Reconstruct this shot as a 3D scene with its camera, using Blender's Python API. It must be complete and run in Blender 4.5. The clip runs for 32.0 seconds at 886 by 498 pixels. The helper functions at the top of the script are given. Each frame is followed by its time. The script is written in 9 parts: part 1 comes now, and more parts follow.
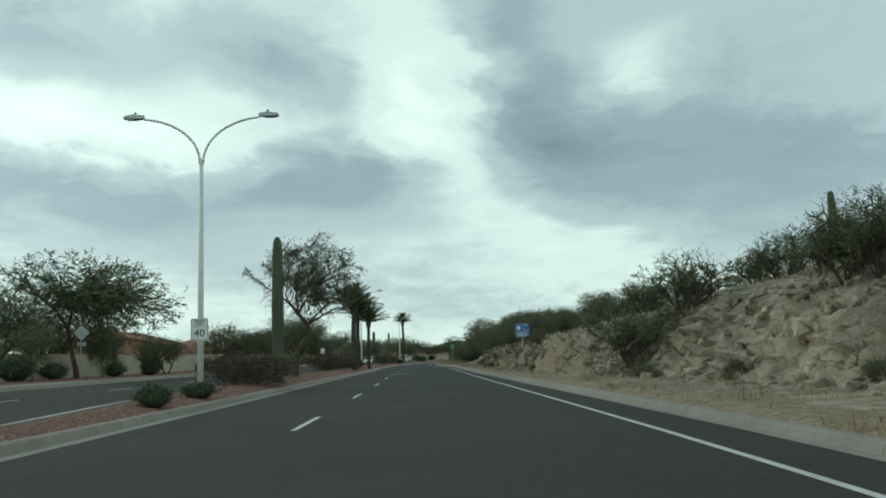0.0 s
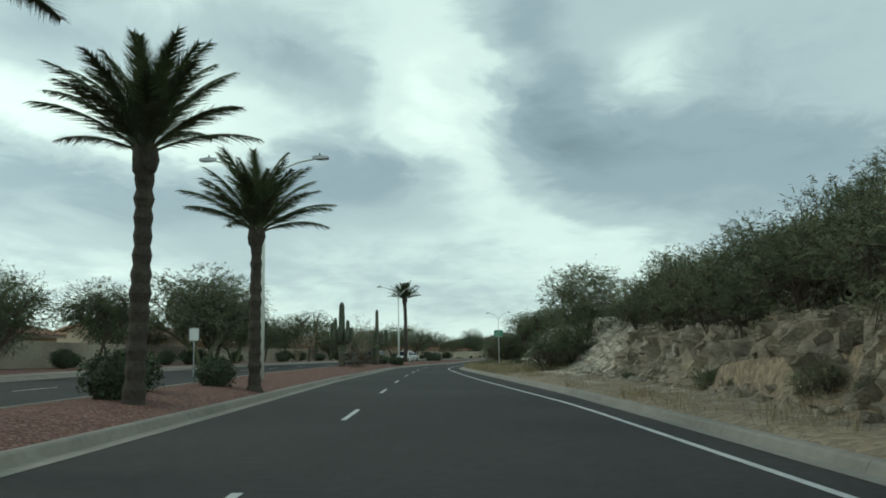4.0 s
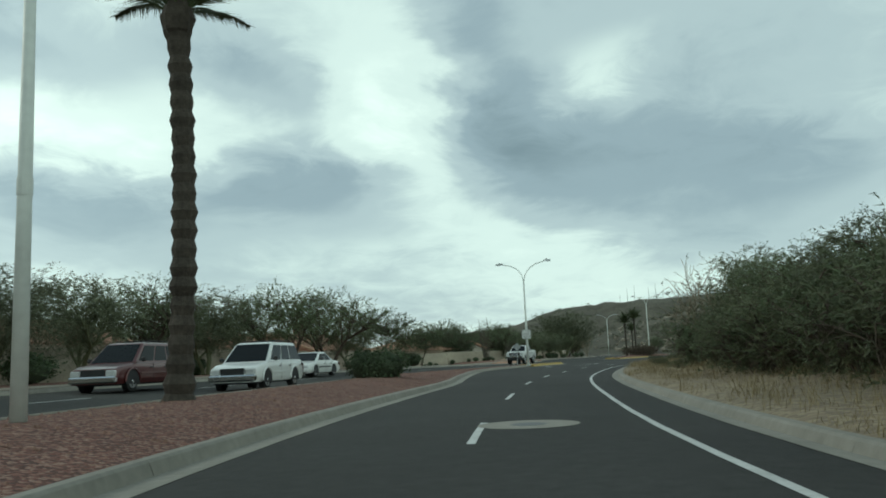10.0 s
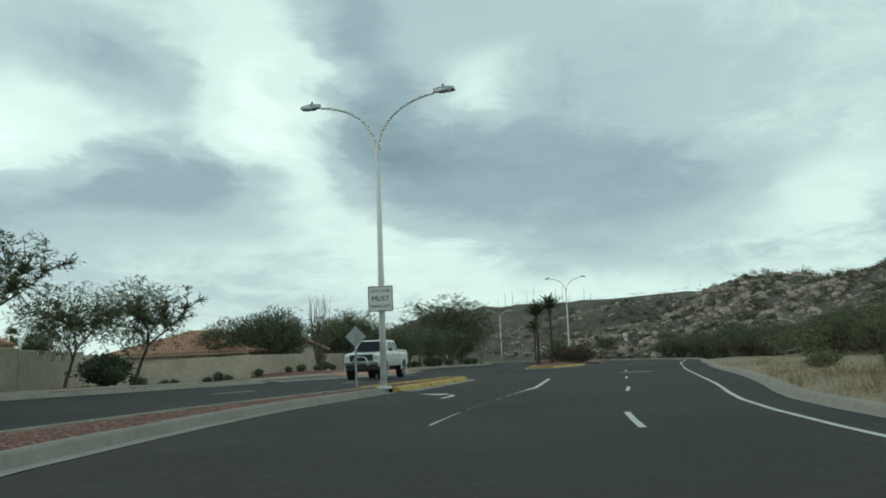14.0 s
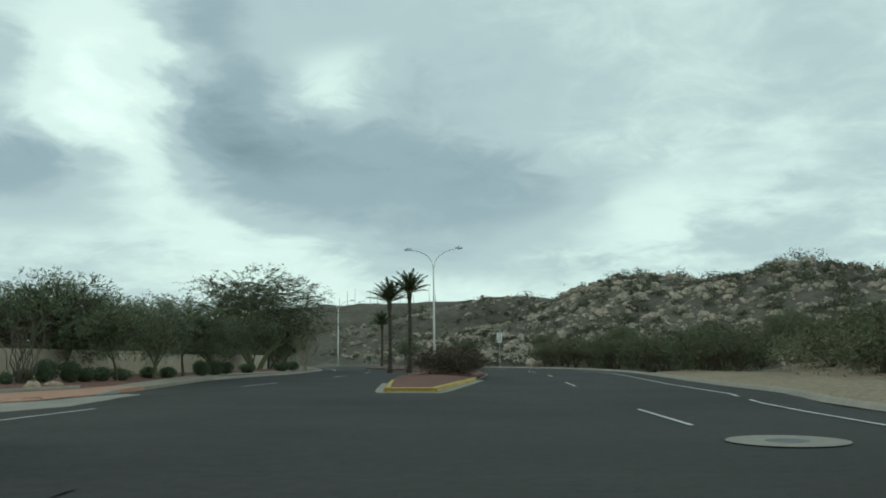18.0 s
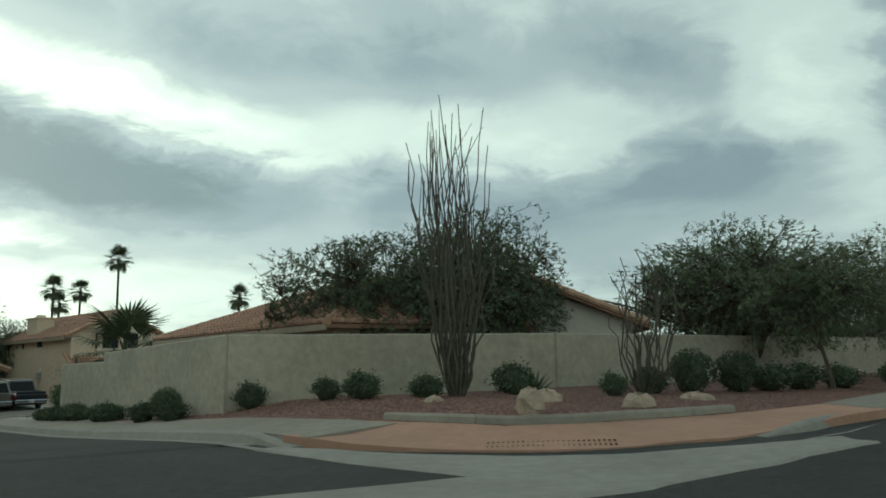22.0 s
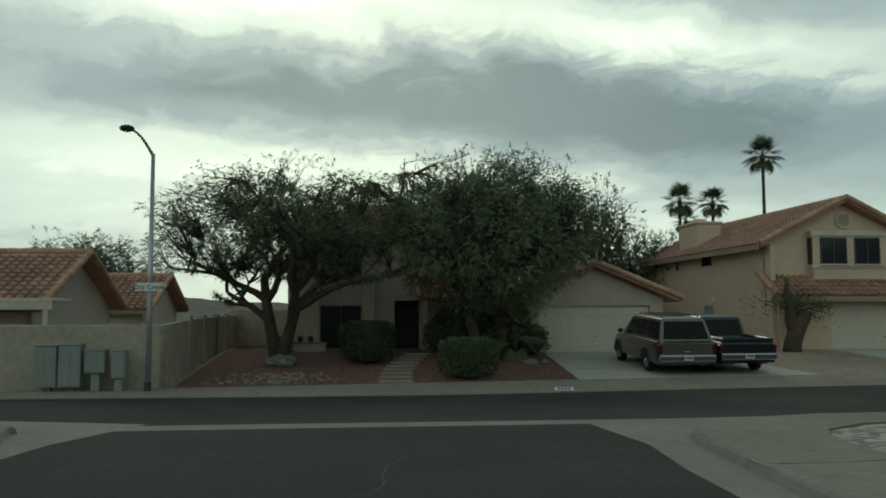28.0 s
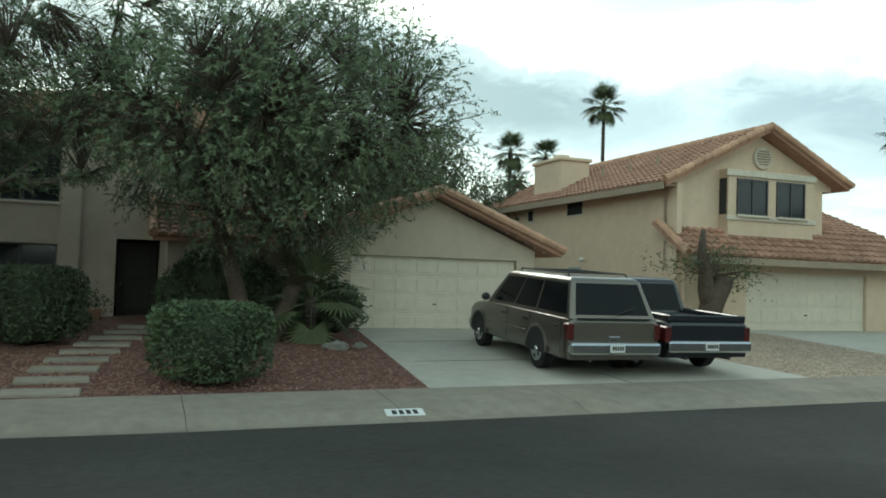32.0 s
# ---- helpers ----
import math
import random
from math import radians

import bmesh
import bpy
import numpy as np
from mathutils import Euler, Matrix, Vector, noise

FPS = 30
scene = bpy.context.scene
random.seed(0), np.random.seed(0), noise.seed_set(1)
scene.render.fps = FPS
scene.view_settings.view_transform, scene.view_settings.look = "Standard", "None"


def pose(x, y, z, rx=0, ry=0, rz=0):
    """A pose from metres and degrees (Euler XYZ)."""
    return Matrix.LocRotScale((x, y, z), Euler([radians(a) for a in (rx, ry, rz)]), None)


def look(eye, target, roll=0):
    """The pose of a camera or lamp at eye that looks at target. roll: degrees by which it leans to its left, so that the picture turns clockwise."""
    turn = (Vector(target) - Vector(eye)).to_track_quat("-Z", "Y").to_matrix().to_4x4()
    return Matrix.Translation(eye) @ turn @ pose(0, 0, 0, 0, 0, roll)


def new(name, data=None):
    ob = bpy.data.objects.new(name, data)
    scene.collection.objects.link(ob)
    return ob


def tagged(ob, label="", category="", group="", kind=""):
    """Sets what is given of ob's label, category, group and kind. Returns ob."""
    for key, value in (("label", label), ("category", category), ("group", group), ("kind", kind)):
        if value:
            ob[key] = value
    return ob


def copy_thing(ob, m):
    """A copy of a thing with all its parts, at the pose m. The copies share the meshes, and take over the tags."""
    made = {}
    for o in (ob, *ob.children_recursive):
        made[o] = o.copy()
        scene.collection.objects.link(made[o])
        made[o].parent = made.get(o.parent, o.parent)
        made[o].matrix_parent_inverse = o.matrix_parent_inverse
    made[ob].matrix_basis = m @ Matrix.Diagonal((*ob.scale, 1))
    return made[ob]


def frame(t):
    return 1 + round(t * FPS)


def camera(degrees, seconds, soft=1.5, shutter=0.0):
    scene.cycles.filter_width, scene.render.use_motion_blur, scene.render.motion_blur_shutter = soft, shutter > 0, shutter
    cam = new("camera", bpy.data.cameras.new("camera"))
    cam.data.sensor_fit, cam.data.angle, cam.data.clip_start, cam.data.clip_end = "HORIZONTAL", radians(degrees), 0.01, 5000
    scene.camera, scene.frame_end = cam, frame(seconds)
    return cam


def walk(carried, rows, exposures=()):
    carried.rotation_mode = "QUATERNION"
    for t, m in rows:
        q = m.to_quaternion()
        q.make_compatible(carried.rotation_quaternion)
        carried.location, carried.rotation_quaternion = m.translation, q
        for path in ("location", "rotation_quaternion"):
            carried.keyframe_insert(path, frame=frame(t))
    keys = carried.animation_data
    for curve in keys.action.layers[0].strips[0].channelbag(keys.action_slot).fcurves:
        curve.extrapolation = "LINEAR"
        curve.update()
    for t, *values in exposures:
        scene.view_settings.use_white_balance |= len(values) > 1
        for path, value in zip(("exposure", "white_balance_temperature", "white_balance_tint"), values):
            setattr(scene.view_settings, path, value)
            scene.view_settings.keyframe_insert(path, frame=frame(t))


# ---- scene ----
cam = camera(57.6, 32.0, 1.8)
PATH = [
    (0, (0.814, 4.292, 1.132), (0.825, 6.274, 1.399), -2.0),
    (0.5, (0.68, 12.742, 1.121), (0.696, 14.724, 1.39), -2.3),
    (1, (0.488, 21.14, 1.106), (0.503, 23.121, 1.379), -1.9),
    (2, (-0.029, 37.885, 1.142), (-0.024, 39.867, 1.415), -2.6),
    (3, (-0.688, 54.507, 1.206), (-0.7, 56.488, 1.479), -0.7),
    (3.5, (-0.968, 62.761, 1.209), (-0.985, 64.743, 1.475), -0.7),
    (5.5, (-1.836, 95.497, 1.177), (-1.846, 97.48, 1.437), -1.8),
    (6, (-2.064, 103.55, 1.129), (-2.065, 105.533, 1.39), -1.8),
    (6.5, (-2.302, 111.438, 1.083), (-2.301, 113.421, 1.344), -1.9),
    (7, (-2.578, 119.175, 1.009), (-2.582, 121.158, 1.274), -2.2),
    (7.5, (-2.825, 126.748, 0.957), (-2.837, 128.73, 1.227), -2.7),
    (8, (-3.081, 134.244, 0.96), (-3.099, 136.225, 1.23), -2.9),
    (8.5, (-3.31, 141.643, 0.965), (-3.322, 143.624, 1.237), -2.8),
    (9, (-3.34, 148.927, 0.978), (-3.331, 150.909, 1.25), -2.5),
    (9.5, (-3.154, 156.095, 0.995), (-3.111, 158.076, 1.264), -1.9),
    (10, (-2.781, 163.11, 1.016), (-2.685, 165.089, 1.29), -2.5),
    (10.5, (-2.203, 169.964, 1.032), (-2.042, 171.939, 1.309), -2.6),
    (11, (-1.433, 176.652, 1.042), (-1.198, 178.618, 1.321), -2.2),
    (11.5, (-0.483, 183.175, 1.017), (-0.176, 185.131, 1.298), -2.0),
    (12, (0.583, 189.532, 0.987), (0.939, 191.48, 1.27), -2.0),
    (12.5, (1.697, 195.697, 0.964), (2.08, 197.64, 1.246), -2.4),
    (13, (2.786, 201.646, 0.97), (3.182, 203.586, 1.254), -2.4),
    (13.5, (3.918, 207.23, 0.963), (4.316, 209.17, 1.242), -2.3),
    (15.5, (8.867, 227.723, 1.296), (9.332, 229.648, 1.575), -1.5),
    (16, (10.14, 232.35, 1.327), (10.669, 234.259, 1.605), -1.2),
    (16.5, (11.436, 236.488, 1.353), (12.038, 238.375, 1.631), -1.2),
    (17, (12.689, 240.145, 1.372), (13.357, 242.01, 1.647), -1.0),
    (17.5, (13.852, 243.293, 1.384), (14.575, 245.137, 1.658), -0.9),
    (18, (14.885, 245.962, 1.382), (15.651, 247.79, 1.653), -0.8),
    (18.5, (15.796, 248.154, 1.373), (16.593, 249.969, 1.64), -0.6),
    (19, (16.614, 250.019, 1.348), (17.425, 251.827, 1.617), -0.8),
    (19.5, (17.306, 251.909, 1.337), (18.076, 253.734, 1.617), -1.1),
    (20, (17.77, 254.127, 1.341), (18.373, 256.01, 1.639), -1.4),
    (20.5, (17.936, 256.648, 1.37), (18.239, 258.6, 1.679), -1.3),
    (21, (17.715, 259.349, 1.384), (17.642, 261.325, 1.686), -1.1),
    (21.5, (17.019, 261.87, 1.351), (16.538, 263.789, 1.646), -1.3),
    (22, (15.758, 264.175, 1.356), (14.886, 265.952, 1.641), -1.1),
    (22.5, (14.042, 266.097, 1.348), (12.833, 267.666, 1.625), -0.7),
    (23, (12.05, 267.772, 1.371), (10.607, 269.128, 1.65), -0.7),
    (23.5, (9.959, 269.16, 1.413), (8.364, 270.33, 1.708), -0.7),
    (24, (7.804, 270.303, 1.449), (6.095, 271.301, 1.736), -0.5),
    (24.5, (5.624, 271.25, 1.424), (3.839, 272.112, 1.688), -0.4),
    (25, (3.33, 272.17, 1.38), (1.504, 272.952, 1.618), -0.4),
    (25.5, (0.937, 273.163, 1.328), (-0.903, 273.918, 1.543), -0.4),
    (27.5, (-8.828, 277.944, 1.133), (-10.647, 278.761, 1.294), -0.2),
    (28, (-11.131, 279.123, 1.113), (-12.942, 279.957, 1.266), -0.2),
    (28.5, (-13.226, 280.185, 1.091), (-15.031, 281.035, 1.238), -0.0),
    (29, (-15.084, 281.129, 1.065), (-16.884, 281.99, 1.203), 0.1),
    (29.5, (-16.695, 281.907, 1.028), (-18.489, 282.782, 1.155), 0.3),
    (30, (-18.116, 282.639, 0.99), (-19.905, 283.525, 1.112), 0.3),
    (30.5, (-19.395, 283.365, 0.952), (-21.169, 284.282, 1.064), 0.5),
    (31, (-20.544, 284.117, 0.88), (-22.28, 285.106, 0.977), 0.8),
    (31.5, (-21.559, 284.916, 0.795), (-23.225, 286.018, 0.876), 1.2),
    (32, (-22.504, 285.748, 0.722), (-24.064, 286.998, 0.796), 1.8),
]
EXPOSURES = [(0.0, 0.05, 6450, 0), (20.0, 0.08, 6450, 0), (21.0, -0.02, 6450, 0), (22.0, -0.3, 6500, 0), (23.0, -0.95, 6550, 0), (24.0, -1.1, 6600, 0), (25.5, -1.1, 6600, 0), (28.0, -0.7, 6600, 0), (29.5, -0.4, 6550, 0), (30.5, 0.02, 6500, 0), (31.2, 0.32, 6450, 0), (32.0, 0.6, 6450, 0)]
walk(cam, [(t, look(e, a, r)) for t, e, a, r in PATH], EXPOSURES)
# ---- light ----
world = bpy.data.worlds.new("world")
scene.world = world
world.use_nodes = True
WT = world.node_tree
WT.nodes.clear()


def wn(kind, **kw):
    n = WT.nodes.new(kind)
    for k, v in kw.items():
        setattr(n, k, v)
    return n


def wmath(op, a, b=None, c=None):
    n = wn("ShaderNodeMath", operation=op)
    for i, v in enumerate((a, b, c)):
        if v is None:
            continue
        if isinstance(v, (int, float)):
            n.inputs[i].default_value = v
        else:
            WT.links.new(v, n.inputs[i])
    return n.outputs[0]


SUN_EL, SUN_AZ = radians(34), radians(72)   # az: degrees to the left of the first heading
sky = wn("ShaderNodeTexSky", sky_type="NISHITA", sun_disc=False, sun_elevation=SUN_EL, sun_rotation=-SUN_AZ)
tc = wn("ShaderNodeTexCoord")
sep = wn("ShaderNodeSeparateXYZ")
WT.links.new(tc.outputs["Generated"], sep.inputs[0])
dx, dy, dz = sep.outputs
azim = wmath("MULTIPLY", wmath("ARCTAN2", wmath("MULTIPLY", dx, -1.0), dy), 57.2958)
elev = wmath("MULTIPLY", wmath("ARCSINE", dz), 57.2958)
# clouds lie on a sheet overhead: stretch towards the horizon
lift = wmath("ADD", wmath("MAXIMUM", dz, 0.0), 0.22)
comb = wn("ShaderNodeCombineXYZ")
WT.links.new(wmath("DIVIDE", dx, lift), comb.inputs[0])
WT.links.new(wmath("DIVIDE", dy, lift), comb.inputs[1])
comb.inputs[2].default_value = 3.7


def wnoise(scale, detail, rough, dist=0.0):
    n = wn("ShaderNodeTexNoise")
    n.inputs["Scale"].default_value, n.inputs["Detail"].default_value = scale, detail
    n.inputs["Roughness"].default_value, n.inputs["Distortion"].default_value = rough, dist
    WT.links.new(comb.outputs[0], n.inputs["Vector"])
    return n.outputs["Fac"]


n_big, n_mid, n_warp = wnoise(0.75, 5, 0.5, 0.5), wnoise(2.2, 7, 0.55, 0.5), wnoise(1.1, 4, 0.5)
n_fine = wnoise(6.0, 6, 0.62, 0.6)
shift = wmath("MULTIPLY", wmath("SUBTRACT", n_mid, 0.5), 15.0)
shift2 = wmath("ADD", wmath("MULTIPLY", wmath("SUBTRACT", n_warp, 0.5), 4.0), wmath("MULTIPLY", wmath("SUBTRACT", n_fine, 0.5), 3.4))
warped = wn("ShaderNodeCombineXYZ")
WT.links.new(wmath("ADD", azim, shift), warped.inputs[0])
WT.links.new(wmath("ADD", elev, shift2), warped.inputs[1])


def bank(a0, e0, ra, re, tilt=0.0, amount=1.0):
    """A soft cloud bank: azimuth to the left, elevation, outer half sizes and tilt in degrees."""
    mp = wn("ShaderNodeMapping", vector_type="TEXTURE")
    mp.inputs["Location"].default_value = (a0, e0, 0)
    mp.inputs["Rotation"].default_value = (0, 0, radians(tilt))
    mp.inputs["Scale"].default_value = (ra, re, 1)
    WT.links.new(warped.outputs[0], mp.inputs["Vector"])
    gr = wn("ShaderNodeTexGradient", gradient_type="SPHERICAL")
    WT.links.new(mp.outputs[0], gr.inputs[0])
    mr = wn("ShaderNodeMapRange", interpolation_type="SMOOTHSTEP")
    mr.inputs["To Max"].default_value = amount
    WT.links.new(gr.outputs["Fac"], mr.inputs["Value"])
    return mr.outputs[0]


grain = wmath("ADD", wmath("MULTIPLY", wmath("SUBTRACT", n_big, 0.5), 0.3), wmath("ADD", wmath("MULTIPLY", wmath("SUBTRACT", n_mid, 0.5), 0.3), wmath("MULTIPLY", wmath("SUBTRACT", n_fine, 0.5), 0.2)))
light = wmath("ADD", grain, 0.53)
BRIGHT_AHEAD = [(0.5, 21, 8, 13, 0, .26), (-3.5, 13.5, 15, 7, 35, .22), (-11, 8.6, 10, 3.2, 0, .22), (20, 14.6, 12, 6.5, 20, .2), (29, 17.2, 12, 5, 25, .1),
                (13.5, 17.5, 11, 4, 15, .12), (-15, 19.2, 9, 4, -25, .27), (-14, 5.5, 17, 3.4, 0, .16), (-38, 16, 22, 14, 0, .08), (-37, 9.4, 13, 3.4, -12, .18)]
GREY_AHEAD = [(-7.5, 18, 14, 7, 60, -.34), (-17, 12.6, 20, 8, 14, -.36), (-28.5, 12, 11, 4.6, -5, -.2), (-25, 19, 17, 8, 0, -.16), (-10, 25, 18, 5, 0, -.14),
              (5.7, 12.2, 10, 4.6, 0, -.34), (25, 11.4, 16, 5, 14, -.32), (14.5, 11.2, 13, 4.4, 5, -.24), (12.5, 20.6, 12, 4, 20, -.3), (27, 21.8, 15, 5, 10, -.26), (-20, 6.4, 18, 2, 0, -.1)]
GREY_WEST = [(84, 15.0, 22, 6.4, 2, -.5), (67, 15.2, 19, 7.0, 0, -.52), (54, 13.8, 19, 7.0, 8, -.5), (42.5, 11.9, 17, 5.8, 6, -.42), (60, 26, 24, 5, 0, -.22),
             (42, 21.8, 18, 5, 10, -.24), (55, 8.2, 14, 1.5, 0, -.18), (79, 9.2, 18, 1.3, 0, -.1), (47, 6.8, 15, 2, 0, -.12)]
BRIGHT_WEST = [(84, 20.8, 16, 6, 0, .3), (69, 20.6, 14, 5.4, 5, .3), (55, 18.9, 14, 3.0, 5, .32), (44, 16.8, 14, 3.2, 10, .22), (33, 15.4, 13, 5.4, 0, .1),
               (71.5, 17.6, 6, 3, 0, .24), (82, 11.2, 22, 3.8, 0, .28), (66, 9.8, 22, 2.8, 0, .22), (86, 7.4, 20, 4.6, 0, .16), (58, 5.5, 38, 5, 0, .14)]
for weight, forms in ((0.66, BRIGHT_AHEAD), (0.82, GREY_AHEAD), (0.78, GREY_WEST), (1.15, BRIGHT_WEST)):
    for *form, amount in forms:
        light = wmath("ADD", light, bank(*form, amount * weight))
glow = bank(70, 14, 62, 34)
light = wmath("ADD", light, wmath("MULTIPLY", wmath("POWER", wmath("MAXIMUM", wmath("SUBTRACT", 1.0, wmath("MULTIPLY", wmath("ABSOLUTE", elev), 0.11)), 0.0), 2.0), 0.14))
light = wmath("SUBTRACT", light, wmath("MULTIPLY", wmath("MINIMUM", wmath("MAXIMUM", wmath("DIVIDE", wmath("SUBTRACT", elev, 30.0), 25.0), 0.0), 1.0), 0.3))   # unseen zenith darkened on purpose, to cut the light reaching the ground
east_fill = wmath("ADD", wmath("MULTIPLY", dx, 0.62), wmath("MULTIPLY", dy, -0.78))
light = wmath("ADD", light, wmath("MULTIPLY", wmath("MAXIMUM", east_fill, 0.0), 0.3))   # added fill light from the unseen sky behind, lifts house fronts and ground
ramp = wn("ShaderNodeValToRGB")
WT.links.new(light, ramp.inputs[0])
els = ramp.color_ramp.elements
els[0].position, els[0].color = 0.0, (0.19, 0.265, 0.305, 1)
els[1].position, els[1].color = 1.0, (1.3, 1.48, 1.36, 1)
for p, c in ((0.26, (0.32, 0.42, 0.475, 1)), (0.45, (0.47, 0.585, 0.62, 1)), (0.66, (0.74, 0.89, 0.86, 1))):
    e = els.new(p)
    e.color = c
ramp.color_ramp.interpolation = "EASE"
mixs = wn("ShaderNodeMix", data_type="RGBA")
blue = wn("ShaderNodeMix", data_type="RGBA", blend_type="MULTIPLY")
blue.inputs["Factor"].default_value = 1.0
WT.links.new(sky.outputs[0], blue.inputs["A"])
blue.inputs["B"].default_value = (0.09, 0.09, 0.09, 1)
WT.links.new(ramp.outputs[0], mixs.inputs["B"])
WT.links.new(blue.outputs["Result"], mixs.inputs["A"])
mixs.inputs["Factor"].default_value = 0.93
warm = wn("ShaderNodeMix", data_type="RGBA", blend_type="MULTIPLY")
WT.links.new(glow, warm.inputs["Factor"])
WT.links.new(mixs.outputs["Result"], warm.inputs["A"])
warm.inputs["B"].default_value = (1.05, 0.98, 0.865, 1)
bg = wn("ShaderNodeBackground")
WT.links.new(warm.outputs["Result"], bg.inputs["Color"])
WT.links.new(wmath("ADD", wmath("MULTIPLY", glow, 0.85), 1.0), bg.inputs["Strength"])   # the veiled sun stands in the west
wout = wn("ShaderNodeOutputWorld")
WT.links.new(bg.outputs[0], wout.inputs["Surface"])

sun = new("sun", bpy.data.lights.new("sun", "SUN"))
sun.data.energy, sun.data.angle, sun.data.color = 0.55, radians(18), (1.0, 0.95, 0.86)
sun.matrix_world = look((-math.sin(SUN_AZ) * 60, math.cos(SUN_AZ) * 60, math.tan(SUN_EL) * 60), (0, 0, 0))

# ---- materials ----


def mat(name, col, rough=0.85, dark=0.75, light=1.2, big=0.35, small=6.0, bump=0.3, metal=0.0, spec=0.3, fine=60.0, rand=0.0, world_space=True):
    """A surface with stains at metre scale, grain at centimetre scale and a fine relief."""
    m = bpy.data.materials.new(name)
    m.use_nodes = True
    t = m.node_tree
    b = t.nodes["Principled BSDF"]
    b.inputs["Roughness"].default_value, b.inputs["Metallic"].default_value = rough, metal
    b.inputs["Specular IOR Level"].default_value = spec
    geo = t.nodes.new("ShaderNodeNewGeometry") if world_space else t.nodes.new("ShaderNodeTexCoord")
    vec = geo.outputs["Position"] if world_space else geo.outputs["Object"]

    def noise_of(scale, detail):
        n = t.nodes.new("ShaderNodeTexNoise")
        n.inputs["Scale"].default_value, n.inputs["Detail"].default_value, n.inputs["Roughness"].default_value = scale, detail, 0.6
        t.links.new(vec, n.inputs["Vector"])
        return n.outputs["Fac"]

    def span(fac, a, b2):
        n = t.nodes.new("ShaderNodeMapRange")
        n.inputs["From Min"].default_value, n.inputs["From Max"].default_value = 0.3, 0.7
        n.inputs["To Min"].default_value, n.inputs["To Max"].default_value = a, b2
        t.links.new(fac, n.inputs["Value"])
        return n.outputs[0]
    f1, f2, f3 = noise_of(big, 4), noise_of(small, 5), noise_of(fine, 3)
    mul = t.nodes.new("ShaderNodeMath")
    mul.operation = "MULTIPLY"
    t.links.new(span(f1, math.sqrt(dark), math.sqrt(light)), mul.inputs[0])
    t.links.new(span(f2, math.sqrt(dark), math.sqrt(light)), mul.inputs[1])
    fac = mul.outputs[0]
    if rand:
        info = t.nodes.new("ShaderNodeObjectInfo")
        isl = t.nodes.new("ShaderNodeNewGeometry")
        add = t.nodes.new("ShaderNodeMath")
        add.operation = "ADD"
        t.links.new(info.outputs["Random"], add.inputs[0])
        t.links.new(isl.outputs["Random Per Island"], add.inputs[1])
        r = t.nodes.new("ShaderNodeMapRange")
        r.inputs["From Max"].default_value = 2.0
        r.inputs["To Min"].default_value, r.inputs["To Max"].default_value = 1 - rand, 1 + rand
        t.links.new(add.outputs[0], r.inputs["Value"])
        m2 = t.nodes.new("ShaderNodeMath")
        m2.operation = "MULTIPLY"
        t.links.new(fac, m2.inputs[0])
        t.links.new(r.outputs[0], m2.inputs[1])
        fac = m2.outputs[0]
    mix = t.nodes.new("ShaderNodeVectorMath")
    mix.operation = "SCALE"
    mix.inputs[0].default_value = col
    t.links.new(fac, mix.inputs["Scale"])
    t.links.new(mix.outputs[0], b.inputs["Base Color"])
    if bump:
        bp = t.nodes.new("ShaderNodeBump")
        bp.inputs["Strength"].default_value, bp.inputs["Distance"].default_value = bump, 0.02
        t.links.new(f3, bp.inputs["Height"])
        t.links.new(bp.outputs[0], b.inputs["Normal"])
    return m


def speckle(name, cols, scale, rough=0.95, bump=0.8, stain=0.5):
    """Gravel: cells of several colours with relief."""
    m = mat(name, (1, 1, 1), rough, 0.8, 1.15, stain, 3.0, 0)
    t = m.node_tree
    b = t.nodes["Principled BSDF"]
    old = b.inputs["Base Color"].links[0].from_socket
    geo = t.nodes.new("ShaderNodeNewGeometry")
    v = t.nodes.new("ShaderNodeTexVoronoi")
    v.inputs["Scale"].default_value = scale
    t.links.new(geo.outputs["Position"], v.inputs["Vector"])
    r = t.nodes.new("ShaderNodeValToRGB")
    r.color_ramp.interpolation = "CONSTANT"
    e = r.color_ramp.elements
    e[0].color = (*cols[0], 1)
    e[1].position, e[1].color = 1 / len(cols), (*cols[1], 1)
    for i, c in enumerate(cols[2:]):
        k = e.new((i + 2) / len(cols))
        k.color = (*c, 1)
    s = t.nodes.new("ShaderNodeSeparateXYZ")
    t.links.new(v.outputs["Color"], s.inputs[0])
    t.links.new(s.outputs[0], r.inputs[0])
    mx = t.nodes.new("ShaderNodeMix")
    mx.data_type, mx.blend_type = "RGBA", "MULTIPLY"
    mx.inputs["Factor"].default_value = 1.0
    t.links.new(r.outputs[0], mx.inputs["A"])
    t.links.new(old, mx.inputs["B"])
    t.links.new(mx.outputs["Result"], b.inputs["Base Color"])
    bp = t.nodes.new("ShaderNodeBump")
    bp.inputs["Strength"].default_value, bp.inputs["Distance"].default_value = bump, 0.03
    bp.invert = True
    t.links.new(v.outputs["Distance"], bp.inputs["Height"])
    t.links.new(bp.outputs[0], b.inputs["Normal"])
    return m


